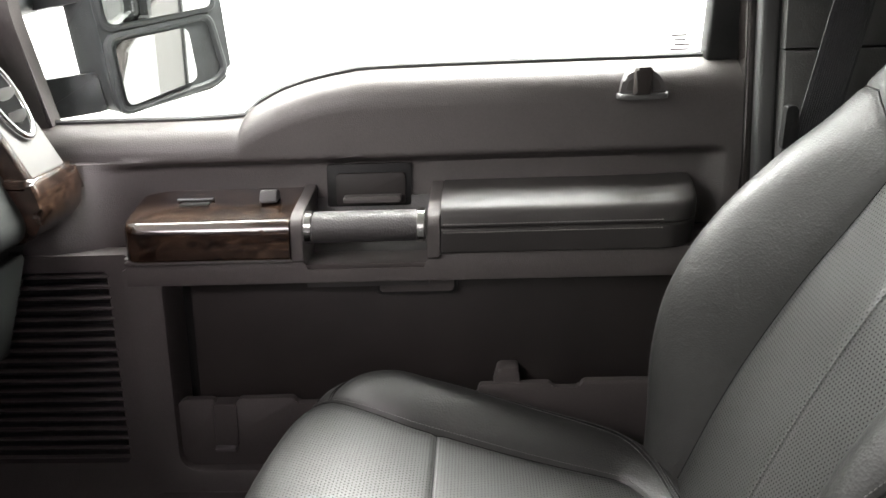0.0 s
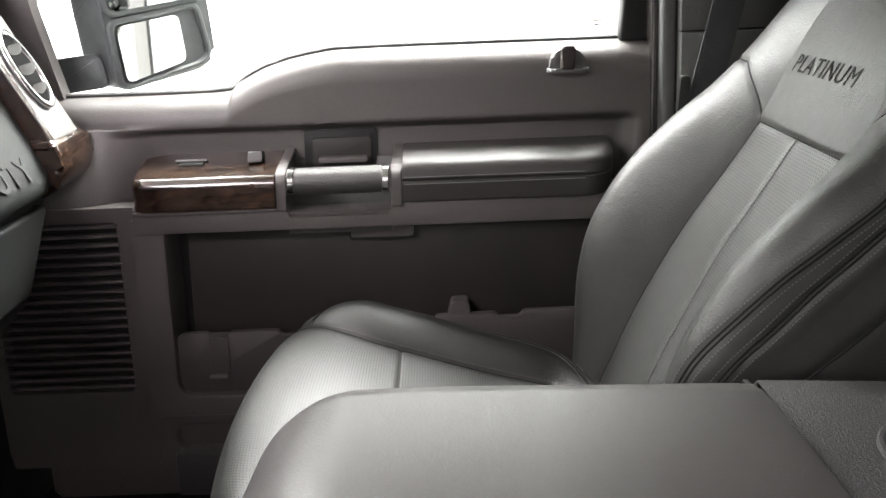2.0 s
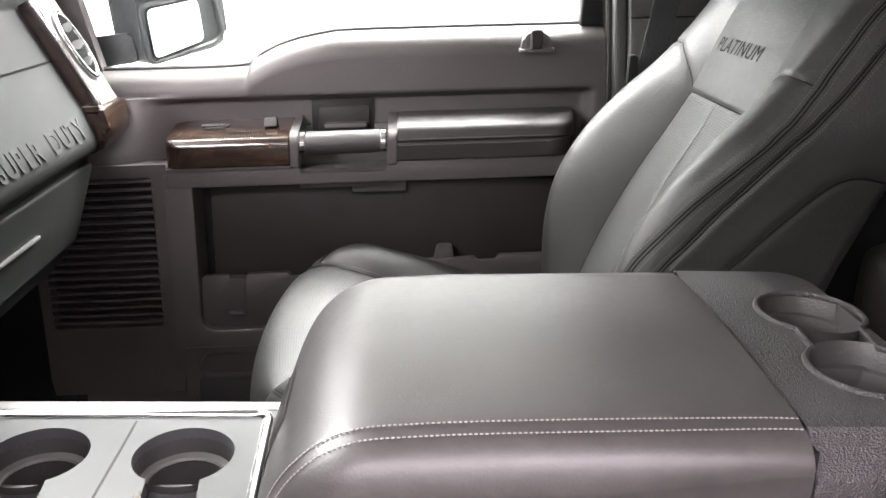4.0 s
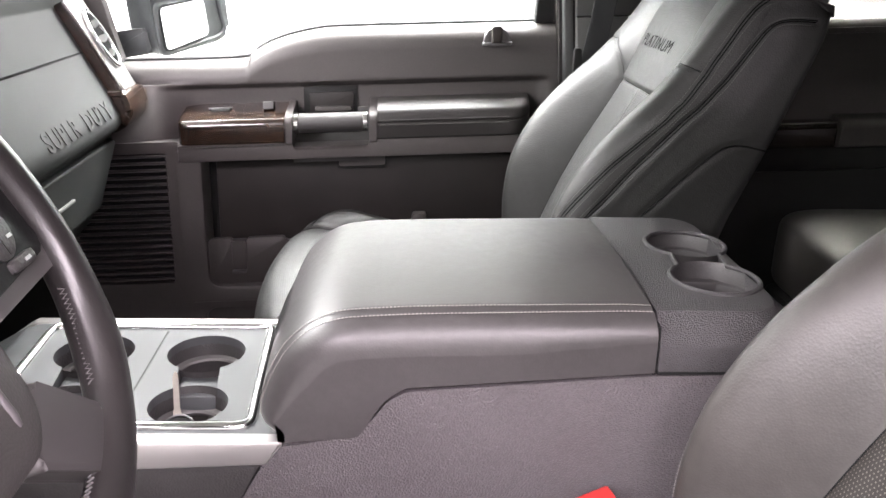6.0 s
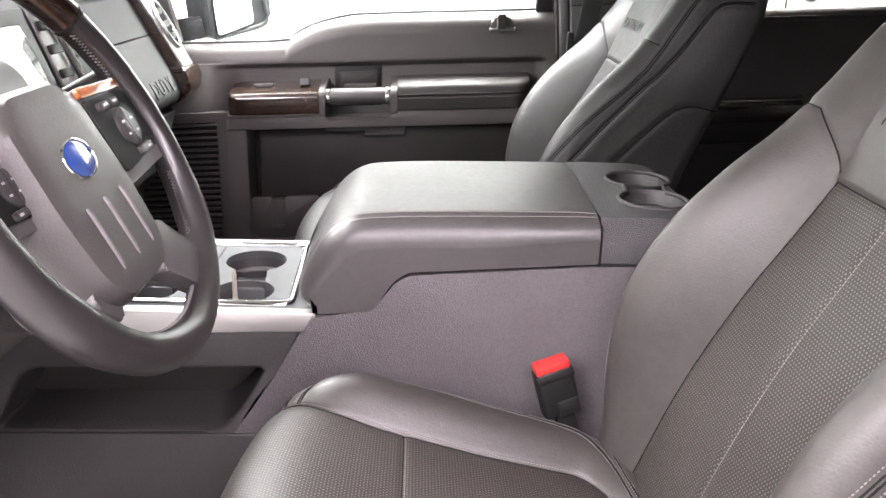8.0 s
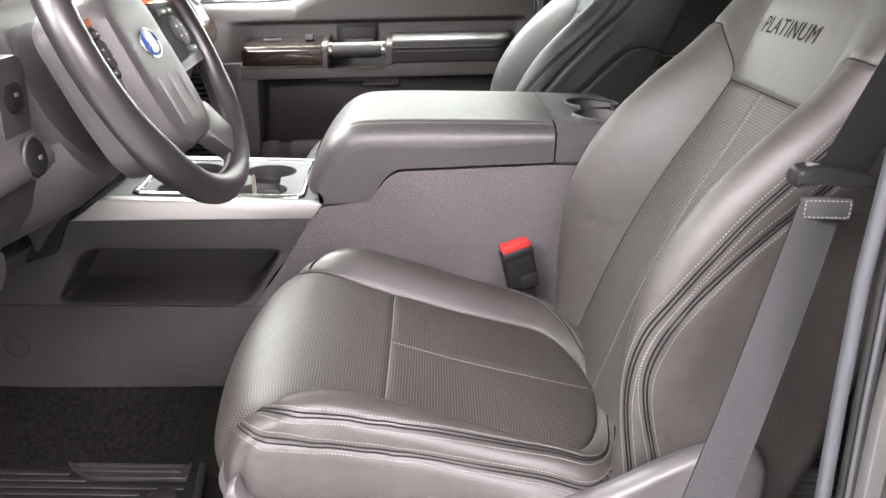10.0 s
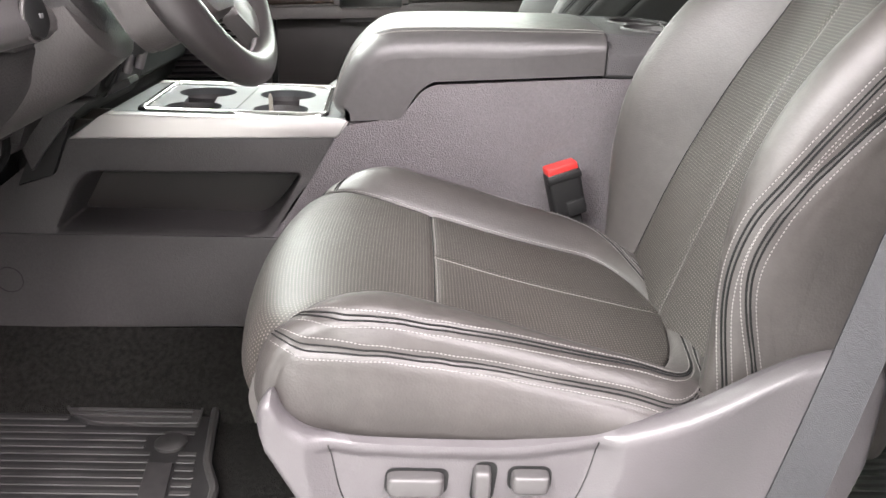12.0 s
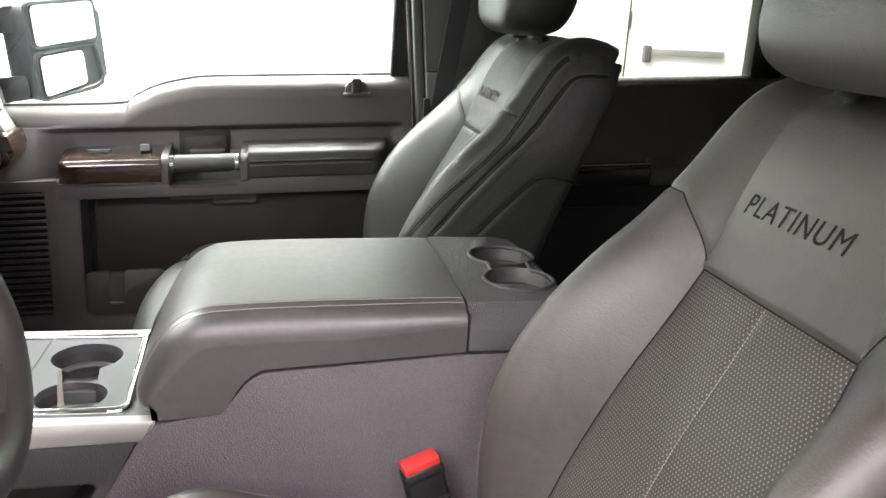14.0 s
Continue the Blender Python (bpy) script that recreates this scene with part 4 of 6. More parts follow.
    part("screw_cover", tube([(-0.608 + 0.021 * math.cos(a), 0.0575, 0.874 + 0.021 * math.sin(a)) for a in np.linspace(0, 2 * math.pi, 29)[:-1]], 0.0008, 6, closed=True), BLACK, c)
    part("carpet_plinth", prism([(-0.06, 0.69), (0.066, 0.80), (0.42, 0.80), (0.55, 0.69)], -0.95, 0.35, "x"), CARPET, c)
    part("vent_ramp", prism(rounded([(-0.535, 1.105), (-0.478, 1.138), (-0.515, 1.05), (-0.57, 1.03)], 0.004), 0.05, 0.07, bevel=0.003), BLACK, c)
    return settle(c)


def pocket_plate(outline, hole, y0, y1):
    """A wall in x and z with an opening whose edge rolls in from y0 to y1."""
    bm = bmesh.new()
    mx, mz = sum(q[0] for q in hole) / len(hole), sum(q[1] for q in hole) / len(hole)
    s = 1 if y1 > y0 else -1

    def ring(pts, y, grow=0.0):
        return [bm.verts.new((mx + (x - mx) * (1 + grow / 0.17), y, mz + (z - mz) * (1 + grow / 0.05))) for x, z in pts]

    big = ring(hole, y0, 0.006)
    out = [bm.verts.new((x, y0, z)) for x, z in outline]
    loops = [[v.co.xzy for v in out], [v.co.xzy for v in big]]
    flat = out + big
    for tri in tessellate_polygon([[Vector((q.x, q.y, 0)) for q in loop] for loop in loops]):
        bm.faces.new([flat[k] for k in tri])
    rings = [big, ring(hole, y0 + s * 0.0015, 0.0025), ring(hole, y0 + s * 0.006, 0.0), ring(hole, y0 + s * 0.03, -0.002), ring(hole, y1, -0.006)]
    for a, e in zip(rings, rings[1:]):
        for k in range(len(hole)):
            bm.faces.new((a[k], a[(k + 1) % len(hole)], e[(k + 1) % len(hole)], e[k]))
    return bm


def holed_plate(outline, holes, z0, z1):
    """A plate with openings given by their outlines, whose walls go down to z0."""
    bm = bmesh.new()
    loops = [[Vector((x, y, 0)) for x, y in pts] for pts in [outline, *holes]]
    tops = [bm.verts.new((q.x, q.y, z1)) for loop in loops for q in loop]
    lows = [bm.verts.new((q.x, q.y, z0)) for loop in loops for q in loop]
    for tri in tessellate_polygon(loops):
        bm.faces.new([tops[i] for i in tri])
    start = 0
    for loop in loops:
        m = len(loop)
        for i in range(m):
            a, e = start + i, start + (i + 1) % m
            bm.faces.new((tops[a], tops[e], lows[e], lows[a]))
        start += m
    return bm


LEDGE = mat("grey_rubber_ledge", (0.10, 0.098, 0.095), 0.6, vary=0.1)
COARSE = mat("coarse_black_console_plastic", (0.031, 0.0285, 0.030), 0.5, grain=620, bump=1.0, vary=0.12)
console()


def key():
    k = thing("car_key", (-0.19, 0.14, 1.07), "steel car key standing in the cup holder", "key")
    foot, tip = Vector((-0.199, 0.136, 1.100)), Vector((-0.210, 0.184, 1.158))
    part("key_head", lathe([(0.017, -0.004), (0.0195, -0.002), (0.0195, 0.002), (0.017, 0.004)], foot + Vector((0, 0.004, 0.004)), (0.15, -0.75, 0.64), 28), BLACK, k)
    part("key_ring", tube([foot + Vector((0.0195 * math.cos(a), 0.002 + 0.0125 * math.sin(a), 0.007 + 0.0148 * math.sin(a))) for a in np.linspace(0, 2 * math.pi, 29)[:-1]], 0.0011, 6, closed=True), SATIN_DARK, k)
    t = (tip - foot).normalized()
    w = t.cross(Vector((0, -0.75, 0.64))).normalized()
    bm = bmesh.new()
    n = w.cross(t).normalized()
    rows = [[bm.verts.new(foot + t * q + w * a * h + n * b * 0.0012) for a, b in ((1, 1), (-1, 1), (-1, -1), (1, -1))] for q, h in ((0.012, 0.0045), (0.03, 0.0045), (0.034, 0.0033), (0.07, 0.0033), (0.076, 0.001))]
    for lo_, hi_ in zip(rows, rows[1:]):
        for i in range(4):
            bm.faces.new((lo_[i], lo_[(i + 1) % 4], hi_[(i + 1) % 4], hi_[i]))
    bm.faces.new(rows[-1])
    part("key_blade", bm, BRASS, k, "worn steel key blade")
    return settle(k)


BRASS = mat("worn_key_metal", (0.22, 0.205, 0.18), 0.4, metal=0.8, vary=0.2, blotch=60)
key()


# ---- seats ----
CUSHION = [(-0.125, 0.0, 0.945), (-0.152, 0, 0.985), (-0.150, 0, 1.025), (-0.128, 0, 1.056), (-0.08, 0, 1.070), (-0.02, 0, 1.066), (0.05, 0, 1.048), (0.15, 0, 1.020), (0.25, 0, 0.997), (0.335, 0, 0.980), (0.42, 0, 0.972)]
BACK = [(0.325, 0, 0.955), (0.345, 0, 1.02), (0.370, 0, 1.10), (0.400, 0, 1.18), (0.435, 0, 1.26), (0.472, 0, 1.33), (0.503, 0, 1.392), (0.533, 0, 1.468), (0.560, 0, 1.525), (0.59, 0, 1.563), (0.635, 0, 1.583), (0.676, 0, 1.578), (0.700, 0, 1.568)]
HALF = 0.253


class Cover:
    """A padded cover: a middle line swept sideways, with bolsters on both edges."""

    def __init__(self, line, seam, bolster, half, side, roll, bow=lambda x, v: 0.0, grooves=()):
        self.n, self.peak, self.swell, self.memo, self.foot = 160, 0.6, 1.3, {}, None
        self.p = curve(line, self.n)
        self.len = sum((b - a).length for a, b in zip(self.p, self.p[1:]))
        self.seam, self.bolster, self.half, self.side, self.roll, self.bow, self.grooves = seam, bolster, half, side, roll, bow, grooves

    def middle(self, u):
        f = min(max(u, 0), 1) * (self.n - 1)
        i = min(int(f), self.n - 2)
        p = self.p[i].lerp(self.p[i + 1], f - i)
        a, b = self.p[max(i - 2, 0)], self.p[min(i + 3, self.n - 1)]
        t = (b - a).normalized()
        return p, Vector((-t.z, 0, t.x)), t

    def u_at(self, axis, value):
        return min(range(self.n), key=lambda i: abs((self.p[i].x if axis == "x" else self.p[i].z) - value) + (1 if axis == "x" and self.p[i].z < 1.0 and i < 30 else 0)) / (self.n - 1)

    def point(self, u, k, lift=0.0):
        """k: 0 to 1 the insert, 1 to 2 the bolster, 2 to 3 the side; negative on the other edge."""
        if u not in self.memo:
            p, n, t = self.middle(u)
            self.memo[u] = p, n, self.seam(p), self.half(p), self.bolster(p), self.roll(p), self.side(p)
        p, n, vs, W, B, R, D = self.memo[u]
        s, a = (1 if k >= 0 else -1), abs(k)
        if a <= 1:
            v, h = vs * a, 0.004 * (1 - a * a)
        elif a <= 2:
            q = a - 1
            v = vs + (W - vs) * q
            pk = self.peak
            e = min(q / pk, 1)
            h = B * math.sin(math.pi / 2 * e) ** self.swell
            if q > pk:
                h -= R * (1 - math.sqrt(max(0, 1 - ((q - pk) / (1 - pk)) ** 2)))
        else:
            q = a - 2
            v = W + 0.003 * math.sin(math.pi / 2 * q)
            h = B - R - D * q
        if a > 2 and self.foot:
            fx, fz = self.foot(u)
            q = a - 2
            ex, ez = p.x + n.x * (B - R) + self.bow(p, W), p.z + n.z * (B - R)
            v = W + 0.013 * math.sin(math.pi * q) ** 0.8 - 0.002 * q + lift
            for g in self.grooves:
                v -= 0.002 * math.exp(-(g(u, k, p, v) / 0.0038) ** 2)
            return Vector((ex + (fx - ex) * q, s * v, ez + (fz - ez) * q))
        for g in self.grooves:
            d = g(u, k, p, v) if a <= 2.999 else 1
            h -= 0.0026 * math.exp(-(d / 0.0038) ** 2)
        h += lift
        return Vector((p.x + n.x * h + self.bow(p, v), s * v, p.z + n.z * h))

    def mesh(self, us, ks, keep=None):
        return sheet(lambda u, k: self.point(u, k), us, ks, lambda u, k: (self.point(u, k).y, u * self.len), keep)


class Seam:
    """A seam over a cover, along rows of (place up the cover, metres across it from the insert's edge)."""

    def __init__(self, surface, rows, end):
        self.surface = surface
        self.ms = [1 + 0.08 * i for i in range(10)] + [1.8 + 0.2 * math.sin(math.pi / 2 * i / 12) for i in range(13)] + [2 + 0.04 * i for i in range(1, 26)]
        if end > 3:
            self.ms += [3 + 0.05 * i for i in range(1, 21)]
        self.memo = {}
        self.way = [(p.x / 0.68, p.z) for p in curve([(u * 0.68, 0, w) for u, w in rows], 84)]

    def across(self, u, w):
        """The point w metres over the cover from the insert's edge."""
        u = round(u, 5)
        if u not in self.memo:
            P = [self.surface(u, m) for m in self.ms]
            acc = [0.0]
            for a, b in zip(P, P[1:]):
                acc.append(acc[-1] + (b - a).length)
            self.memo[u] = acc
        return self.surface(u, float(np.interp(w, self.memo[u], self.ms)))

    def line(self, off):
        """Points along the seam, moved sideways over the cover by off."""
        out = []
        for i, (u, w) in enumerate(self.way):
            a, b = self.way[max(i - 1, 0)], self.way[min(i + 1, len(self.way) - 1)]
            t = Vector(((b[0] - a[0]) * 0.68, b[1] - a[1])).normalized()
            out.append(self.across(u - t.y * off / 0.68, w + t.x * off))
        return [sum((out[min(max(i + j, 0), len(out) - 1)] for j in range(-1, 2)), Vector()) / 3 for i in range(len(out))]


def pressed(bm, lines, outward, depth=0.0026, wide=0.0048):
    """Draws the cover in along seams."""
    P = np.array([p for line in lines for p in line])
    n = outward.normalized()
    bm.verts.ensure_lookup_table()
    V = np.array([v.co for v in bm.verts])
    for a in range(0, len(V), 2000):
        d = np.sqrt(((V[a:a + 2000, None, :] - P[None]) ** 2).sum(2)).min(1)
        for i in np.nonzero(d < 0.02)[0]:
            bm.verts[a + int(i)].co -= n * float(depth * (math.exp(-(d[i] / wide) ** 2) - 0.25 * math.exp(-((d[i] - 0.013) / 0.006) ** 2)))
    return bm


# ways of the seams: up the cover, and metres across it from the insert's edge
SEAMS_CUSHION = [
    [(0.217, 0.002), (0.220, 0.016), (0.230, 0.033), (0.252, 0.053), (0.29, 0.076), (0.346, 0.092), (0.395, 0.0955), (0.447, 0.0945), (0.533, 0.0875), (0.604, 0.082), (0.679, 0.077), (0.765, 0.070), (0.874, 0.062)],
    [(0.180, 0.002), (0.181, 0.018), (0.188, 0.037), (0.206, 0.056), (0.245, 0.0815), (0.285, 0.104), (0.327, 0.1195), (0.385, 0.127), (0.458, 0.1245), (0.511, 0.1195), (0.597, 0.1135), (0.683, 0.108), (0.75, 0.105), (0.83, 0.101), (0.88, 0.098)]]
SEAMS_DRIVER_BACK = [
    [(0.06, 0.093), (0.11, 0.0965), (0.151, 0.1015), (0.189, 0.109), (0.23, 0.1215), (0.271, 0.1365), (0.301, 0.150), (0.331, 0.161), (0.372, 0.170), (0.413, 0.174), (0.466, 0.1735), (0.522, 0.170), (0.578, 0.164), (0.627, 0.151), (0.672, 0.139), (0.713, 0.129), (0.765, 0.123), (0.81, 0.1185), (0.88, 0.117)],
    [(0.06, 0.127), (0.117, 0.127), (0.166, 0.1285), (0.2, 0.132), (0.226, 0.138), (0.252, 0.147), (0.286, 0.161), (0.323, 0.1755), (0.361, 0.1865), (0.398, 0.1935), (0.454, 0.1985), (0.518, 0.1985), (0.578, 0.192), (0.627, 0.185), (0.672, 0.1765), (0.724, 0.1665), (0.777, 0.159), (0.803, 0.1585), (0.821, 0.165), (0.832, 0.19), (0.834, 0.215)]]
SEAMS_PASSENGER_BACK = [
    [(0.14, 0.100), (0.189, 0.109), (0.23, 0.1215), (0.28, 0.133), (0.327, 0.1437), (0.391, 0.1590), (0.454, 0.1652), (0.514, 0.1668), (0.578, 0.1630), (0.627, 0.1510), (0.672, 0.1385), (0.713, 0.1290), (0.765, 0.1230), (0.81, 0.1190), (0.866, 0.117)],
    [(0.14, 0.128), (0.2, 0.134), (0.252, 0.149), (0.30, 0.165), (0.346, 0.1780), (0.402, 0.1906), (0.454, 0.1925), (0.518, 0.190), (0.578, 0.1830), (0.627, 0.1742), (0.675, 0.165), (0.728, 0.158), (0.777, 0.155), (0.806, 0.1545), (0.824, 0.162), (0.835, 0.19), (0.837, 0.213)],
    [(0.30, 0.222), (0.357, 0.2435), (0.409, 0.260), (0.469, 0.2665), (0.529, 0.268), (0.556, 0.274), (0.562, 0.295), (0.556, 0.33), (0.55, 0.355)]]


def make_seat(name, yc, sg, dx, dz, label, thread, outboard, perf, hide):
    """sg: +1 where the door side is +y. Built round its own middle, then placed."""
    seat = thing(name, (dx + 0.1, yc, 0.70), label, "car seat", "front seats")
    place = Matrix.Translation((dx, yc, dz)) @ Matrix.Diagonal((1, sg, 1, 1))

    def put(nm, bm, material, parent=seat, text="", smooth=True):
        bm.transform(place)
        return part(nm, bm, material, parent, text, smooth, 75 if nm in ("bolster", "seat_insert", "front_panel", "backrest_cover", "backrest_insert", "side_panel") else 38)

    def cs_seam(p):
        return soft_at(p.x - (0.03 if p.z < 1.03 and p.x < -0.1 else 0), [(-0.19, 0.224), (-0.15, 0.222), (-0.11, 0.208), (-0.06, 0.186), (0.0, 0.170), (0.03, 0.168)], 0.02) if p.x < 0.262 else max(0.168 * math.sqrt(max(0.0, 1 - ((p.x - 0.262) / 0.068) ** 2)), 0.012)

    cush = Cover(CUSHION, cs_seam, lambda p: soft_at(p.x + 0.3 * (p.z - 1.06 if p.x < -0.1 else 0), [(-0.2, 0.0), (-0.14, 0.003), (-0.10, 0.012), (-0.05, 0.028), (0.0, 0.036), (0.1, 0.038), (0.25, 0.034), (0.33, 0.018), (0.42, 0.01)]),
                 lambda p: HALF - (0.006 if p.x < -0.1 else 0.006 * max(0, (0.0 - p.x) / 0.1) ** 2 if p.x < 0 else 0), lambda p: soft_at(p.x, [(-0.16, 0.035), (-0.125, 0.055), (-0.08, 0.09), (-0.03, 0.11), (0.0, 0.112), (0.12, 0.085), (0.25, 0.06), (0.4, 0.03)]), lambda p: soft_at(p.x, [(-0.2, 0.012), (-0.12, 0.014), (-0.06, 0.028), (0.0, 0.034)]),
                 bow=lambda p, v: (0.026 * (v / 0.25) ** 2 + 0.018 * min(1, max(0, (abs(v) - 0.165) / 0.075)) ** 2) * min(1, max(0, (0.02 - p.x) / 0.12)))
    cush.swell = 1.05 if outboard else 0.75
    us0 = cush.u_at("x", 0.05)
    cush.foot = lambda u: (soft_at(u, [(0, -0.092), (0.22, -0.06), (0.4, 0.03), (1, 0.40)], 0.1), soft_at(u, [(0, 0.945), (0.3, 0.958), (1, 0.955)]))
    cush.grooves = [lambda u, k, p, v: abs(abs(k) - 1) * 0.1 if u < cush.u_at("x", 0.33) else 1,
                    lambda u, k, p, v: abs(u - us0) * cush.len if abs(k) <= 1 else 1,
                    lambda u, k, p, v: v if us0 < u < 0.9 and abs(k) <= 1 else 1]
    fine = [us0 * i / 80 for i in range(80)] + [us0] + [us0 + (1 - us0) * (i + 1) / 64 for i in range(64)]
    ins = [i / 24 for i in range(-24, 25)]
    bol = [1 + i / 44 for i in range(45)] + [2 + i / 34 for i in range(1, 35)]
    put("front_panel", cush.mesh([u for u in fine if u <= us0 + 1e-6], ins), perf, seat, "perforated black leather front panel")
    put("seat_insert", cush.mesh([u for u in fine if u >= us0 - 1e-6], ins), perf, seat, "perforated black leather seat insert")
    seams = {}
    for s in (1, -1):
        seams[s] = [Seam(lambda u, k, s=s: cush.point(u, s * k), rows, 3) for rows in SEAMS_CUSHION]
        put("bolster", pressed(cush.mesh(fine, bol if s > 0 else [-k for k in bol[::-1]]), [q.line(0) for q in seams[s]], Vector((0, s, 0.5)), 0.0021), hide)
    lines = []
    for s in (1, -1):
        for q in seams[s]:
            lines += [[place @ (p + Vector((0, s * 0.0006, 0.0003))) for p in q.line(w)] for w in (-0.0072, 0.0072)]
    for k in (1.03, -1.03):
        lines.append([place @ cush.point(u, k, 0.0006) for u in np.linspace(0.16, 0.84, 120)])
    lines.append([place @ cush.point(u, 0.012, 0.0008) for u in np.linspace(us0, 0.86, 80)])
    lines.append([place @ cush.point(us0 + 0.004, k, 0.0006) for k in np.linspace(-1, 1, 60)])
    put("cushion_core", prism(rounded([(-0.118, 0.95), (-0.128, 0.99), (-0.115, 1.03), (-0.06, 1.045), (0.05, 1.03), (0.36, 0.97), (0.36, 0.945)], 0.012), -0.228, 0.228, bevel=0.012), hide)
    gaps = [[p - Vector((0, s * 0.0012, 0)) for p in q.line(w)] for s in (1, -1) for q in seams[s] for w in (-0.0021, 0.0021)]
    gaps += [[cush.point(us0, k, 0.0002) for k in np.linspace(-1, 1, 40)]] + [[cush.point(u, k, 0.0002) for u in np.linspace(0.12, 0.84, 100)] for k in (1, -1)]
    for line in gaps:
        put("cushion_seam", tube(line, 0.0010, 5), SEAM)
    if outboard:
        for x, k0, k1 in ((0.03, 1.25, 1.7), (0.10, 1.3, 1.8), (0.17, 1.25, 1.75), (0.225, 1.3, 1.7)):
            u = cush.u_at("x", x)
            put("bolster_crease", tube([cush.point(u + 0.012 * math.sin(9 * k), k, -0.0003) for k in np.linspace(k0, k1, 14)], [0.0007 * math.sin(math.pi * (i + 0.6) / 14.2) + 0.0001 for i in range(14)], 5), hide)
    tagged(part("cushion_stitching", stitches(lines), thread, seat), kind="stuff")
    # backrest
    zb = [(0.95, 0.02), (1.02, 0.035), (1.068, 0.055), (1.158, 0.088), (1.21, 0.095), (1.261, 0.09), (1.331, 0.075), (1.39, 0.052), (1.448, 0.026), (1.50, 0.012), (1.6, 0.006)]
    back = Cover(BACK, lambda p: ramp_at(p.z, [(0.95, 0.172), (1.15, 0.155), (1.39, 0.122), (1.6, 0.118)]), lambda p: soft_at(p.z, zb, 0.045),
                 lambda p: soft_at(p.z, [(0.95, 0.235), (1.05, 0.25), (1.38, 0.25), (1.46, 0.238), (1.54, 0.226), (1.60, 0.218)]), lambda p: soft_at(p.z, [(0.95, 0.02), (1.2, 0.035), (1.5, 0.02), (1.6, 0.01)]), lambda p: soft_at(p.z, [(0.95, 0.036), (1.1, 0.046), (1.42, 0.046), (1.56, 0.026), (1.6, 0.015)]))
    back.peak, back.swell = 0.72, 1.3 if outboard else 1.0
    uy = back.u_at("z", 1.392)

    def arc_off(u, k):
        """Distance from the curved seam over the top of a bolster."""
        x = min(1.0, max((k - 1) / 0.55, 0.02))
        steep = 0.062 * 0.6 * x ** -0.4 / 0.055 if x < 1 else 0.0
        return abs((u - uy) * back.len - 0.062 * x ** 0.6) / math.hypot(1, steep)

    back.grooves = [lambda u, k, p, v: abs(abs(k) - 1) * 0.09 if u < uy else 1,
                    lambda u, k, p, v: abs(u - uy) * back.len if abs(k) <= 1 else 1,
                    lambda u, k, p, v: v if u < uy and abs(k) <= 1 else 1,
                    lambda u, k, p, v: arc_off(u, abs(k)) if 1 < abs(k) < 1.9 else 1]
    fb = [uy * i / 130 for i in range(131)] + [uy + (1 - uy) * i / 120 for i in range(1, 121)]
    put("backrest_insert", back.mesh([u for u in fb if u <= uy + 1e-6], ins), perf, seat, "perforated black leather backrest insert")
    # sides and rear shell
    rear = [(0.9, 0.50), (1.1, 0.55), (1.236, 0.592), (1.36, 0.642), (1.5, 0.704), (1.56, 0.716), (1.62, 0.716)]

    def side(u, w, s):
        e = back.point(u, s * 3)
        r = Vector((ramp_at(e.z - 0.01, rear), s * (abs(e.y) - 0.012), e.z - 0.012))
        p = e.lerp(r, w)
        p.y += s * 0.007 * math.sin(math.pi * w) - s * 0.012 * (max(0, w - 0.85) / 0.15) ** 2
        return p

    top_u = 1.0
    high = back.u_at("z", 1.545)

    def flank(u, m, s):
        """1 to 3: over the bolster's edge; 3 to 4: over the side panel."""
        return back.point(u, s * m) if m <= 3 else side(u, m - 3, s)

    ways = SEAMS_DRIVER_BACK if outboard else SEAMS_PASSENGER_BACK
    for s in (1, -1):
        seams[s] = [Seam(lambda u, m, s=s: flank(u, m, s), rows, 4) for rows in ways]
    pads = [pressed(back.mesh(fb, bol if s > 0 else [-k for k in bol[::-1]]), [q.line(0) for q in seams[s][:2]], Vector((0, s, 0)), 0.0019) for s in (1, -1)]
    yoke = put("backrest_cover", join(back.mesh([u for u in fb if u >= uy - 1e-6], ins), *pads), hide)
    arcs = [[back.point(uy + 0.062 * min(1, (k - 1) / 0.55) ** 0.6 / back.len, s * k, 0.0002) for k in np.linspace(1.001, 1.96, 60)] for s in (1, -1)]
    arcs += [[back.point(u, s, 0.0002) for u in np.linspace(0.02, uy, 100)] for s in (1, -1)]
    arcs += [[back.point(uy, k, 0.0002) for k in np.linspace(-1, 1, 50)]]
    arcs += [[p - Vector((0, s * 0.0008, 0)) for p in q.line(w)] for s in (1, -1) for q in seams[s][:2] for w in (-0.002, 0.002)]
    for line in arcs:
        put("backrest_seam", tube(line, 0.0011, 5), SEAM)
    lines = []
    for s in (1, -1):
        for q in seams[s][:2]:
            lines += [[place @ (p + Vector((-0.0004, s * 0.0007, 0.0002))) for p in q.line(w)] for w in (-0.0075, 0.0075)]
    lines.append([place @ back.point(u, 0.012, 0.0008) for u in np.linspace(0.03, uy, 90)])
    tagged(part("backrest_stitching", stitches(lines), thread, seat), kind="stuff")
    ws = [i / 40 for i in range(41)]
    for s in (1, -1):
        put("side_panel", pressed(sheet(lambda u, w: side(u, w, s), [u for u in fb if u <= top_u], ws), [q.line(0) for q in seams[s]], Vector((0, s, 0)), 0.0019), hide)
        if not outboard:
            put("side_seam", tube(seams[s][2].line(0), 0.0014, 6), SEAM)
    put("rear_shell", sheet(lambda u, w: side(u, 1, 1).lerp(side(u, 1, -1), w) + Vector((0.02 * math.sin(math.pi * w), 0, 0)), [u for u in fb[::2] if u <= top_u], [i / 10 for i in range(11)]), VINYL)
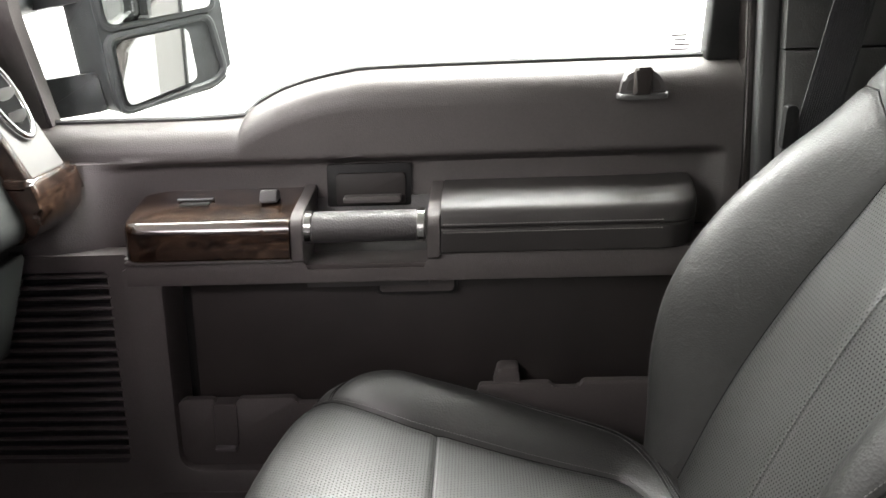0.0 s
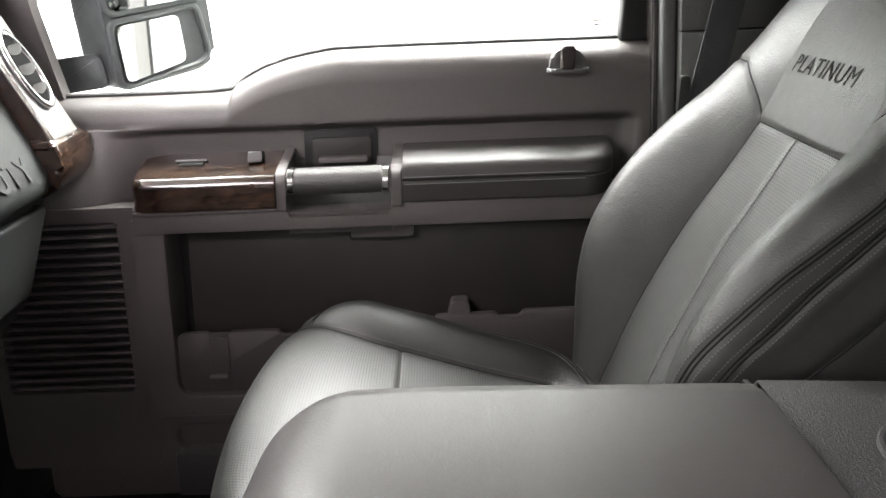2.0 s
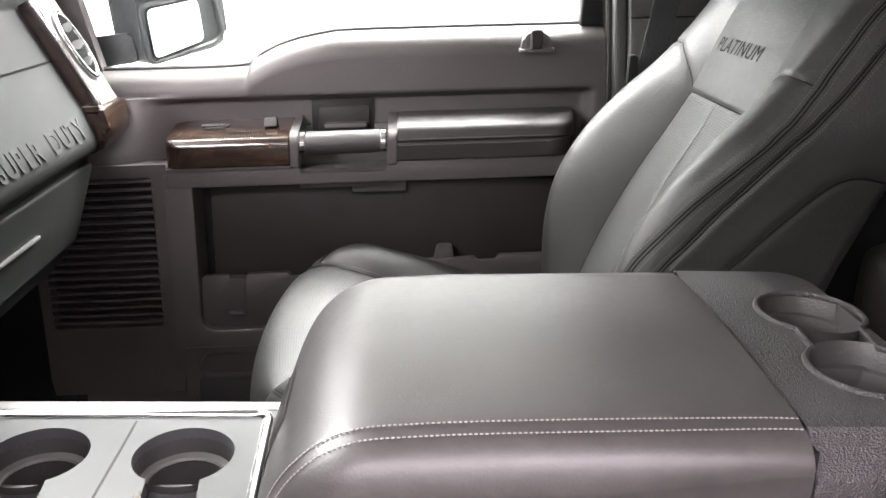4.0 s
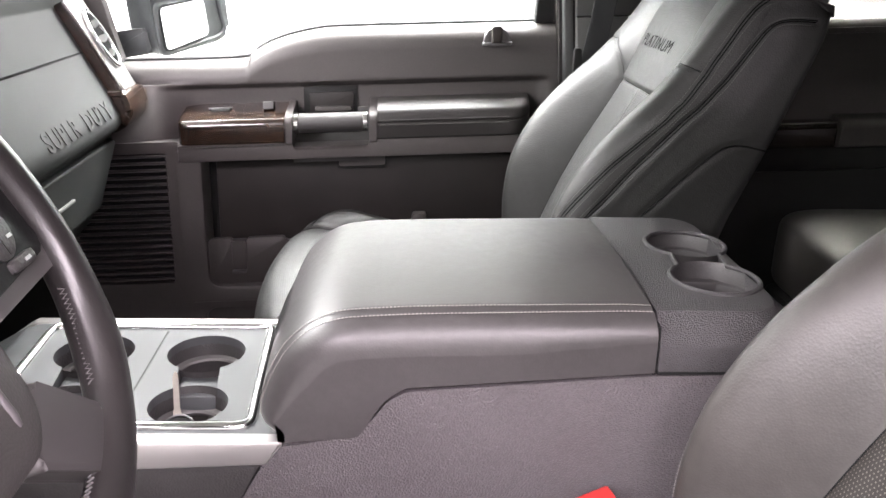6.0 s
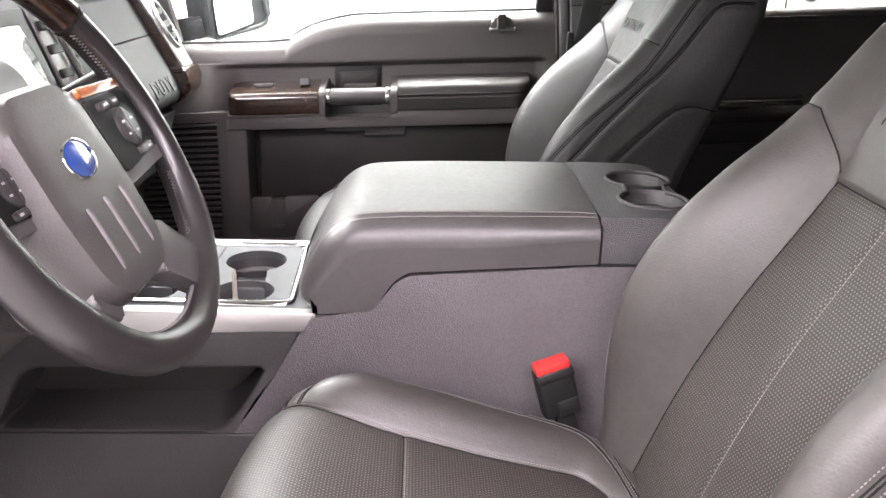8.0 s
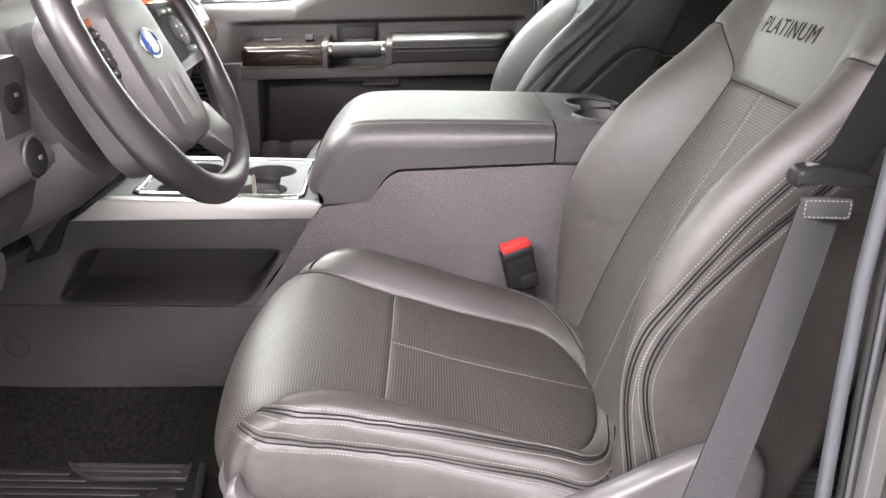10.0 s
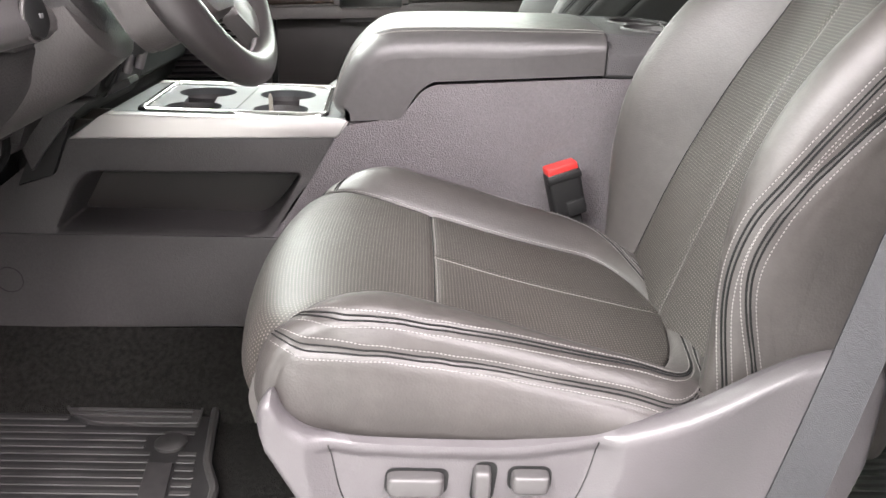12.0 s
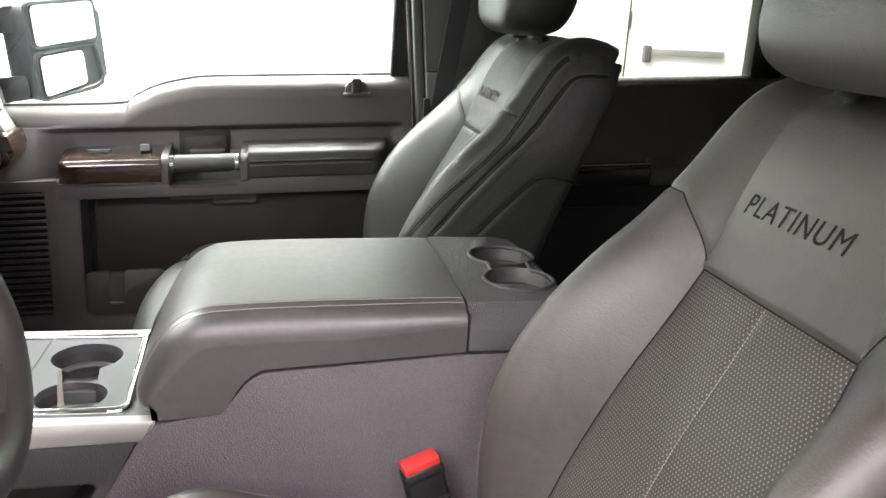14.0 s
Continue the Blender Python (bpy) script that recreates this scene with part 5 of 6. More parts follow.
    # lettering on the yoke
    word = lettering("PLATINUM", 0.031, 0.0003, Matrix.Identity(4), PRINT, yoke, shear=0.15, space=1.12, thin=0.0)
    u0 = back.u_at("z", 1.464)
    for v in word.data.vertices:
        u = u0 + v.co.y / back.len
        q = place @ back.point(u, sg * (0.022 - v.co.x) / back.seam(back.middle(u)[0]), 0.0004 + max(v.co.z, 0))
        v.co = q
    # headrest on posts
    hm = bmesh.new()
    bmesh.ops.create_uvsphere(hm, u_segments=40, v_segments=24, radius=1)
    for v in hm.verts:
        c = v.co
        f = [math.copysign(abs(q) ** e, q) for q, e in zip(c, (0.62, 0.5, 0.55))]
        v.co = Vector((0.60 + 0.078 * f[0] + 0.02 * f[2] - 0.012 * f[1] ** 2, 0.135 * f[1] * (1 - 0.06 * f[2]), 1.70 + 0.115 * f[2]))
    put("headrest", hm, hide, seat, "smooth black leather headrest")
    for y in (-0.07, 0.07):
        put("headrest_post", tube([(0.60, y, 1.54), (0.605, y, 1.62)], 0.007, 10), BLACK)
        put("post_collar", lathe([(0.016, 0), (0.014, 0.008), (0.009, 0.01)], (0.60, y, 1.578), (0, 0, 1), 16), BLACK)
    # base
    put("seat_base", box(-0.06, 0.44, -0.23, 0.235, 0.72, 0.965, 0.02), BLACK)
    if outboard:
        tops = [(-0.113, 0.996), (-0.106, 1.012), (-0.098, 1.018), (-0.087, 0.998), (-0.066, 0.98), (-0.04, 0.973), (0.0, 0.969), (0.113, 0.968), (0.17, 0.975), (0.21, 0.984), (0.285, 1.008), (0.345, 1.042), (0.385, 1.063), (0.43, 1.072), (0.452, 1.058), (0.462, 1.03)]
        lows = [(-0.113, 0.99), (-0.104, 0.955), (-0.066, 0.885), (-0.038, 0.833), (0.0, 0.78), (0.02, 0.765), (0.38, 0.75), (0.40, 0.77), (0.43, 0.85), (0.455, 0.955), (0.462, 1.02)]
        plate = [(-0.048, 1.1), (-0.044, 0.95), (-0.036, 0.905), (-0.022, 0.888), (0.0, 0.884), (0.165, 0.886), (0.182, 0.893), (0.193, 0.92), (0.2, 0.95), (0.205, 1.1)]

        def away(x, z):
            """Distance outside the switch plate, 0 within it."""
            inside, best = False, 1.0
            for (ax, az), (bx, bz) in zip(plate, plate[1:] + plate[:1]):
                if (az > z) != (bz > z) and x < (bx - ax) * (z - az) / (bz - az) + ax:
                    inside = not inside
                t = min(1, max(0, ((x - ax) * (bx - ax) + (z - az) * (bz - az)) / ((bx - ax) ** 2 + (bz - az) ** 2)))
                best = min(best, math.hypot(x - ax - t * (bx - ax), z - az - t * (bz - az)))
            return 0.0 if inside else best

        smooth = [(q.x, q.z) for q in curve([(x, 0, z) for x, z in tops], 160)]

        def skin(x, v):
            zt, zl = ramp_at(x, smooth), ramp_at(x, lows)
            if v < 0:
                return (x, 0.263 + 0.014 * v, zt + 0.004 * v)
            z = zt + (zl - zt) * v
            d = min(zt - z, (z - zl) * 0.8, (x + 0.113) * 0.9, (0.462 - x))
            r = 0.016
            y = 0.279 - (r * (1 - math.sqrt(max(0, 1 - (1 - d / r) ** 2))) if d < r else 0)
            a = away(x, z)
            f = min(a / 0.024, 1)
            y -= 0.015 * (1 - f) * min(1, 0.25 + d / 0.024)
            return (x, y - 0.02 * max(0, 0.90 - z), z)

        xs = sorted({-0.113 + 0.575 * i / 130 for i in range(131)} | {x for x, _ in tops})
        sh = put("side_shield", sheet(skin, xs, [-1, -0.5] + [i / 64 for i in range(65)]), SHIELD_SEAT, seat, "satin grey plastic seat side shield")
        edge = [(-0.047, 0.966)] + plate[1:-1] + [(0.203, 0.974)]
        for _ in range(3):
            edge = edge[:1] + [(p[0] + (q[0] - p[0]) * f, p[1] + (q[1] - p[1]) * f) for p, q in zip(edge, edge[1:]) for f in (0.25, 0.75)] + edge[-1:]
        joint = [(x, skin(x, (ramp_at(x, smooth) - z) / (ramp_at(x, smooth) - ramp_at(x, lows)))[1] + 0.0003, z) for x, z in edge]
        put("plate_joint", tube(joint, 0.0007, 5), BLACK, sh)
        for nm, x0, x1, z0, z1, lean in (("slide_switch", 0.007, 0.061, 0.913, 0.936, 0.002), ("recline_switch", 0.088, 0.105, 0.906, 0.944, 0.004), ("lumbar_switch", 0.124, 0.160, 0.919, 0.940, 0.0)):
            put(nm + "_well", prism(rounded([(x0 - 0.003, z0 - 0.003), (x0 + lean - 0.003, z1 + 0.003), (x1 + lean + 0.003, z1 + 0.003), (x1 + 0.003, z0 - 0.003)], 0.010, 6), 0.256, 0.2647), BLACK, sh)
            put(nm, pill(x0, x1, 0.250, 0.279, z0, z1, 0.38, 28), SWITCH_GREY, sh)
        put("track_cover", prism(rounded([(-0.100, 0.73), (-0.098, 0.868), (-0.08, 0.872), (-0.05, 0.86), (0.1, 0.8), (0.1, 0.73)], 0.006), 0.22, 0.268, bevel=0.004), SHIELD_SEAT)
        put("track_bracket", tube([(-0.107, 0.262, 0.846), (-0.1055, 0.262, 0.876), (-0.100, 0.262, 0.882), (-0.072, 0.262, 0.879)], 0.0022, 8), SATIN_DARK)
    return settle(seat)


make_seat("driver_bucket_seat", -0.250, -1, 0.0, 0.0, "black leather driver's seat with pale stitching and power switches", THREAD, True, LEATHER_PERF, LEATHER)
# Passenger thread drawn darker: the difference in light is put into its colour.
make_seat("passenger_bucket_seat", 0.735, 1, -0.045, 0.015, "black leather passenger seat with perforated insert", THREAD_DARK, False, LEATHER_PERF_DARK, LEATHER_PASSENGER)


def buckle():
    b = thing("seat_belt_buckle", (0.26, 0.03, 0.98), "black seat belt buckle with a red press button", "belt buckle")
    q = Matrix.Translation((0.252, 0.026, 1.062)) @ pose(0, 0, 0, 0, -16, 12)

    def put(nm, bm, material, parent=b):
        bm.transform(q)
        return part(nm, bm, material, parent)

    put("case", box(-0.026, 0.026, -0.014, 0.014, -0.045, 0.028, 0.006, 3), BLACK)
    put("press_button", box(-0.024, 0.024, -0.012, 0.013, 0.022, 0.037, 0.003), RED)
    put("case_lip", box(-0.027, 0.027, -0.0155, -0.006, 0.012, 0.024, 0.003), BLACK)
    put("slot_cover", box(-0.006, 0.024, -0.017, -0.01, -0.045, -0.02, 0.003), BLACK)
    put("stalk", box(-0.010, 0.018, -0.008, 0.008, -0.12, -0.04, 0.004), BLACK)
    return settle(b)


buckle()


# ---- driver's belt and door opening ----
def driver_belt():
    b = thing("driver_seat_belt", (0.40, -0.57, 0.78), "grey seat belt running down beside the driver's seat", "seat belt")
    lo, hi = Vector((0.283, -0.650, 0.83)), Vector((0.443, -0.558, 1.345))

    def strap(u, v):
        p = lo.lerp(hi, u)
        return (p.x + (0.031 - 0.007 * u) * v + 0.004 * math.sin(3 * u), p.y - 0.006 * math.sin(math.pi * u) + 0.008 * v, p.z - 0.006 * v)

    bm = sheet(strap, [i / 40 for i in range(41)], [i / 12 - 1 for i in range(25)])
    bmesh.ops.solidify(bm, geom=bm.faces[:], thickness=0.0018)
    part("webbing", bm, WEBBING, b)
    ribs = bmesh.new()
    for k in range(-16, 17):
        v = k / 17
        join(ribs, tube([Vector(strap(i / 20, v)) - Vector((0, 0.0012, 0)) for i in range(21)], 0.0006, 4))
    part("webbing_ribs", ribs, WEBBING, b)

    def upper(u, v):
        p = Vector((0.45, -0.562, 1.365)).lerp(Vector((0.60, -0.56, 1.75)), u)
        return (p.x + 0.027 * v, p.y + 0.01 * v, p.z - 0.006 * v)

    bm = sheet(upper, [i / 10 for i in range(11)], [i / 4 - 1 for i in range(9)])
    bmesh.ops.solidify(bm, geom=bm.faces[:], thickness=0.0018)
    part("upper_webbing", bm, WEBBING, b)
    fold = box(0.4215, 0.4685, -0.5665, -0.559, 1.333, 1.354, 0.003)
    part("webbing_fold", fold, WEBBING, b)
    loop = [(0.425, -0.5672, 1.336), (0.465, -0.5672, 1.336), (0.465, -0.5672, 1.351), (0.425, -0.5672, 1.351), (0.425, -0.5672, 1.336)]
    tagged(part("fold_stitching", stitches([loop], r=0.0008), THREAD, b), kind="stuff")
    part("latch_plate", prism(rounded([(0.408, 1.364), (0.410, 1.380), (0.43, 1.384), (0.480, 1.374), (0.480, 1.363), (0.43, 1.369)], 0.004), -0.578, -0.555, bevel=0.004), BLACK, b)
    part("latch_tongue", tube([(0.42, -0.566, 1.383), (0.475, -0.566, 1.372)], 0.003, 8), SATIN_DARK, b)
    part("anchor", box(0.26, 0.32, -0.66, -0.635, 0.80, 0.84, 0.005), BLACK, b)
    return settle(b)


driver_belt()


def opening():
    o = thing("wall_door_opening", (0.5, -0.64, 0.65), "driver's door opening with grey weatherstrip and dark painted sill", "door frame", kind="structure")
    # Black trim: the shade behind the belt is put into its colour.
    part("pillar_cover", prism(rounded([(0.52, 0.72), (0.50, 1.0), (0.53, 1.93), (0.70, 1.93), (0.70, 0.72)], 0.02), -0.64, -0.60, bevel=0.015), BLACK, o)
    part("weatherstrip", tube([(0.463, -0.645, 0.70), (0.456, -0.645, 0.93), (0.452, -0.645, 1.08), (0.447, -0.645, 1.2), (0.444, -0.645, 1.31), (0.448, -0.65, 1.5), (0.49, -0.65, 1.93)], 0.0065, 10), STRIP, o)
    for dx, r, m in ((0.0125, 0.0035, BLACK), (0.0185, 0.0035, STRIP), (0.0235, 0.0022, BLACK)):
        part("weatherstrip_lip", tube([(0.463 + dx, -0.650, 0.70), (0.456 + dx, -0.650, 0.93), (0.452 + dx, -0.650, 1.08), (0.447 + dx, -0.650, 1.2), (0.444 + dx, -0.650, 1.31), (0.448 + dx, -0.655, 1.5), (0.49 + dx, -0.655, 1.93)], r, 8), m, o)
    part("pillar_flange", prism([(0.484, 0.68), (0.472, 1.2), (0.50, 1.93), (0.56, 1.93), (0.515, 1.2), (0.53, 0.68)], -0.668, -0.648, bevel=0.004), SHIELD_DIM, o)
    part("pillar_paint", prism([(0.494, 0.6), (0.486, 1.2), (0.54, 1.95), (0.72, 1.95), (0.72, 0.6)], -0.72, -0.662, bevel=0.006), PAINT, o)
    part("door_striker", tube([(0.497, -0.715, 1.036), (0.497, -0.732, 1.036), (0.497, -0.734, 1.02), (0.497, -0.715, 1.018)], 0.0045, 8), CHROME, o, "small chrome door striker")
    part("sill", box(-0.62, 0.56, -0.72, -0.60, 0.60, 0.675, 0.012), PAINT, o)
    part("scuff_plate", box(-0.60, 0.48, -0.66, -0.56, 0.672, 0.684, 0.004), VINYL, o)
    # Unseen wall piece and darkened pane, added to dim the rear cabin.
    part("rear_upper_wall", box(1.10, 2.0, -0.69, -0.63, 1.45, 1.95, 0.01), BLACK, o)
    part("rear_window_header", box(0.66, 1.10, -0.69, -0.63, 1.89, 1.95, 0.01), BLACK, o)
    g = part("rear_window_pane", box(0.66, 1.11, -0.662, -0.659, 1.44, 1.9), PRIVACY_DIM, o, "unseen window pane, darkened to dim the rear cabin", smooth=False)
    g.visible_shadow = False
    part("rear_side_wall", box(0.66, 2.0, -0.70, -0.62, 0.62, 1.45, 0.01), DOOR_PLASTIC, o)
    return settle(o)


opening()


# ---- mats ----
def mat_with_ribs(name, x0, x1, y0, y1, z, pitch, label, notch):
    m = thing(name, ((x0 + x1) / 2, (y0 + y1) / 2, z), label, "floor mat")
    out = [(x0, y0), (-0.225, y0), (-0.228, -0.33), (-0.230, -0.235), (-0.255, -0.175), (-0.274, -0.036), (-0.288, y1), (x0, y1)] if notch else [(x0, y0), (x1, y0), (x1, y1), (x0, y1)]
    part("mat_base", prism(rounded(out, 0.012), z, z + 0.004, "z", bevel=0.001), RIB_SHADE, m)
    part("mat_edge", tube([(x, y, z + 0.008) for x, y in rounded(out, 0.012)], 0.0065, 8, closed=True), RUBBER, m)
    edge = [(-0.56, -0.245), (-0.33, -0.258), (-0.235, -0.262), (-0.175, -0.272), (-0.036, -0.290), (0.0, -0.30)]

    def rib(xa, xb, y):
        """A flat-topped ridge with sloping flanks and rounded ends."""
        if xb - xa < 0.01:
            return
        w = pitch * 0.56
        top = rounded([(xa + 0.001, y + 0.0012), (xa + 0.001, y + w - 0.0012), (xb - 0.001, y + w - 0.0012), (xb - 0.001, y + 0.0012)], 0.002, 2)
        low = rounded([(xa, y), (xa, y + w), (xb, y + w), (xb, y)], 0.003, 2)
        hi = [ribs.verts.new((a, e, z + 0.0056)) for a, e in top]
        lo = [ribs.verts.new((a, e, z + 0.003)) for a, e in low]
        ribs.faces.new(hi)
        for i in range(len(hi)):
            k = (i + 1) % len(hi)
            ribs.faces.new((lo[i], lo[k], hi[k], hi[i]))

    y = y0 + 0.012
    while y < y1 - 0.024:
        ribs = bmesh.new()
        if notch:
            a = -0.338 - 0.13 * (y + 0.17)
            xe = ramp_at(y, edge)
            if y > -0.1:
                rib(x0 + 0.015, -0.522 + 0.075 * max(0, (-0.05 - y) / 0.04), y)
            elif y > -0.112:
                rib(x0 + 0.015, -0.29, y)
            elif y > -0.152:
                rib(x0 + 0.015, a - 0.012, y)
                rib(a + 0.058, xe, y)
            else:
                rib(x0 + 0.015, a, y)
                rib(a + 0.038, xe, y)
        else:
            rib(x0 + 0.015, x1 - 0.02, y)
        part("mat_rib", ribs, RUBBER, m)
        y += pitch
    if notch:
        part("mat_anchor", lathe([(0.023, 0), (0.023, 0.005), (0.017, 0.009), (0.002, 0.008)], (-0.318, -0.128, z + 0.005), (0, 0, 1), 28), RUBBER, m)
        pad = rounded([(-0.503, y1 - 0.006), (-0.497, y1 - 0.042), (-0.455, y1 - 0.078), (-0.29, y1 - 0.076), (-0.296, y1 - 0.006)], [0.004, 0.01, 0.03, 0.004, 0.004])
        part("heel_pad", prism(pad, z + 0.003, z + 0.011, "z", bevel=0.002), RUBBER, m)
        part("heel_pad_rim", tube([(a, e, z + 0.011) for a, e in pad], 0.0022, 6, closed=True), RUBBER, m)
        for i in range(4):
            part("heel_bar", box(-0.485 + i * 0.006, -0.304, y1 - 0.062 + i * 0.014, y1 - 0.0545 + i * 0.014, z + 0.0105, z + 0.0145, 0.002), RUBBER, m)
        strip = [(-0.308, -0.42), (-0.338, -0.175), (-0.302, -0.175), (-0.270, -0.42)]
        part("worn_strip", prism(strip, z + 0.003, z + 0.007, "z", bevel=0.001), SHIELD_DULL, m)
    return settle(m)


SHIELD_DULL = mat("scuffed_rubber_panel", (0.02, 0.0187, 0.0185), 0.6, vary=0.4, blotch=70)
mat_with_ribs("driver_floor_mat", -0.95, -0.225, -0.56, -0.005, 0.694, 0.0178, "ribbed black rubber driver's floor mat", 1)
mat_with_ribs("rear_floor_mat", 0.50, 1.1, -0.56, 0.2, 0.694, 0.0175, "ribbed black rubber mat in the rear footwell", 0)


# ---- steering wheel and column ----
def wheel():
    w = thing("steering_wheel", (-0.235, -0.25, 1.415), "black leather steering wheel with walnut top and button pads", "steering wheel")
    up, n = Vector((-0.4648, 0, 0.8854)), Vector((0.8854, 0, 0.4648))
    q = Matrix.Translation((-0.232, -0.257, 1.4306)) @ Matrix(((0, up.x, n.x, 0), (1, 0, 0, 0), (0, up.z, n.z, 0), (0, 0, 0, 1)))
    # local: x to the cab's middle, y up the wheel, z to the driver

    def put(nm, bm, material, parent=w, text=""):
        bm.transform(q)
        return part(nm, bm, material, parent, text)

    R = 0.185

    def arc(a0, a1, k, r=R, z=0.0):
        return [(r * math.cos(radians(a)), r * math.sin(radians(a)), z) for a in np.linspace(a0, a1, k)]

    thick = [0.0182 + 0.002 * math.exp(-((abs(((a - 270 + 180) % 360) - 180) - 55) / 12) ** 2) for a in np.linspace(140, 400, 110)]
    put("rim", tube(arc(140, 400, 110), thick, 18, flat=0.9), LEATHER_SHINY)
    put("rim_top", tube(arc(40, 140, 40), 0.0185, 18, flat=0.9), WOOD, w, "walnut upper rim")
    for a in (40, 140):
        put("rim_band", tube(arc(a - 0.8, a + 0.8, 4), 0.0194, 18, flat=0.9), BLACK)
    for a0, a1 in ((200, 226), (245, 295), (314, 340), (12, 38), (142, 168)):
        zig = [[(Rr * math.cos(radians(a)), Rr * math.sin(radians(a)), z) for a, Rr, z in ((t, R - 0.0183, -0.0022 + 0.0044 * (i % 2)) for i, t in enumerate(np.linspace(a0, a1, int(abs(a1 - a0) * 1.5))))]]
        put("rim_stitching", tube(zig[0], 0.0008, 5), THREAD_DARK)
    q = q @ Matrix.Translation((-0.021, 0.020, 0.012))
    hub = rounded([(-0.074, 0.030), (-0.05, 0.050), (0.05, 0.050), (0.074, 0.030), (0.079, -0.06), (0.072, -0.118), (0.048, -0.142), (-0.048, -0.142), (-0.072, -0.118), (-0.079, -0.06)], 0.02, 6)
    dome = bmesh.new()
    levels = [[dome.verts.new((x * f, -0.055 + (y + 0.055) * g, z)) for x, y in hub] for f, g, z in ((1.16, 1.06, -0.075), (1.12, 1.05, -0.05), (1.07, 1.03, -0.03), (1.0, 1.0, -0.014), (0.93, 0.95, -0.0055), (0.83, 0.88, -0.003), (0.6, 0.68, -0.002))]
    for lo, hi in zip(levels, levels[1:]):
        for i in range(len(hub)):
            k = (i + 1) % len(hub)
            dome.faces.new((lo[i], lo[k], hi[k], hi[i]))
    dome.faces.new(levels[-1])
    pad = put("airbag_pad", dome, SHIELD_DARK, w, "grey airbag pad with three grooves")
    put("pad_back", prism([(x * 1.06, y * 1.02) for x, y in hub], -0.085, -0.052, "z", bevel=0.01), SHIELD_DARK)
    put("emblem", emblem_mesh(), BLUE, pad, "plain blue oval emblem")
    put("emblem_ring", tube([(0.0265 * math.cos(a), -0.02 + 0.0172 * math.sin(a), -0.0012) for a in np.linspace(0, 2 * math.pi, 41)[:-1]], 0.0012, 6, closed=True), CHROME, pad)
    for x in (-0.037, 0.0, 0.037):
        put("pad_groove", tube([(x, -0.058, -0.0038), (x, -0.064, -0.0022), (x, -0.108, -0.0028), (x, -0.114, -0.0046)], 0.0032, 10), SHIELD, pad)
    for s in (1, -1):
        sink = Matrix.Identity(4) if s > 0 else Matrix.Translation((0.004, 0, -0.016)) @ Matrix.Diagonal((0.66, 0.8, 0.6, 1))

        def put(nm, bm, material, parent=w, text="", m=q @ sink):
            bm.transform(m)
            return part(nm, bm, material, parent, text)

        spoke = rounded([(s * 0.066, 0.034), (s * 0.198, 0.030), (s * 0.204, -0.060), (s * 0.066, -0.066)], 0.012)
        sp = put("spoke", prism(spoke, -0.036, -0.010, "z", bevel=0.006), SILVER_DARK)
        face = rounded([(s * 0.078, 0.022), (s * 0.178, 0.018), (s * 0.186, -0.046), (s * 0.080, -0.054)], 0.010)
        fc = put("button_face", prism(face, -0.016, -0.007, "z", bevel=0.002), BLACK, sp, "black switch panel")
        put("button_ring", lathe([(0.0205, 0), (0.0205, 0.003), (0.018, 0.0045), (0.002, 0.0045)], (s * 0.135, -0.017, -0.007), (0, 0, 1), 28), VINYL, sp, "round four-way button pad")
        put("ring_split", box(s * 0.135 - 0.0005, s * 0.135 + 0.0005, -0.035, 0.001, -0.003, -0.0022), BLACK, sp)
        for dx_, dy_ in ((0.011, 0.006), (-0.011, 0.006), (0.011, -0.007), (-0.011, -0.007)):
            put("button_mark", box(s * 0.135 + dx_ - 0.003, s * 0.135 + dx_ + 0.003, -0.017 + dy_ - 0.0012, -0.017 + dy_ + 0.0012, -0.0026, -0.0019), ICON, sp)
        for i in range(2):
            put("small_button", pill(s * 0.108 + i * s * 0.024 - 0.0115, s * 0.108 + i * s * 0.024 + 0.0115, 0.006, 0.015, -0.012, -0.002, 0.4, 16), VINYL, sp)
            put("button_mark", box(s * 0.108 + i * s * 0.024 - 0.005, s * 0.108 + i * s * 0.024 + 0.005, 0.0095, 0.0117, -0.0022, -0.0015), ICON, sp)
        put("call_button", pill(s * 0.146 - 0.017, s * 0.146 + 0.017, -0.048, -0.0385, -0.012, -0.002, 0.4, 16), VINYL, sp)
        put("button_mark", box(s * 0.150 - 0.005, s * 0.150 + 0.003, -0.0445, -0.042, -0.0022, -0.0015), ICON, sp)
        # Added strip; its orange paints in a warm reflection on the bezel.
        put("bezel_strip", prism(rounded([(s * 0.076, 0.0245), (s * 0.172, 0.0215), (s * 0.168, 0.031), (s * 0.078, 0.0345)], 0.003), -0.016, -0.0055, "z", bevel=0.002), ORANGE_GLINT, sp, "orange strip painted in for a warm reflection")
        low = rounded([(s * 0.074, -0.10), (s * 0.126, -0.156), (s * 0.09, -0.19), (s * 0.03, -0.142)], 0.008)
        put("lower_spoke", prism(low, -0.026, -0.006, "z", bevel=0.005), SILVER_DARK)
    return settle(w)


def emblem_mesh():
    bm = lathe([(0.0262, 0.0), (0.0262, 0.0012), (0.0235, 0.0022), (0.001, 0.0026)], (0, 0, 0), (0, 0, 1), 36)
    for v in bm.verts:
        v.co.y = -0.02 + v.co.y * 0.65
        v.co.z -= 0.0030
    return bm


ORANGE_GLINT = mat("orange_glint_paint", (0.28, 0.085, 0.025), 0.25, coat=0.6, vary=0.35, blotch=60)
ICON_DIM = mat("grey_symbol_print", (0.12, 0.12, 0.12), 0.5)
SHIELD_DARK = mat("dark_grey_airbag_plastic", (0.045, 0.0415, 0.0405), 0.45, grain=450, bump=0.2, gloss=0.4)
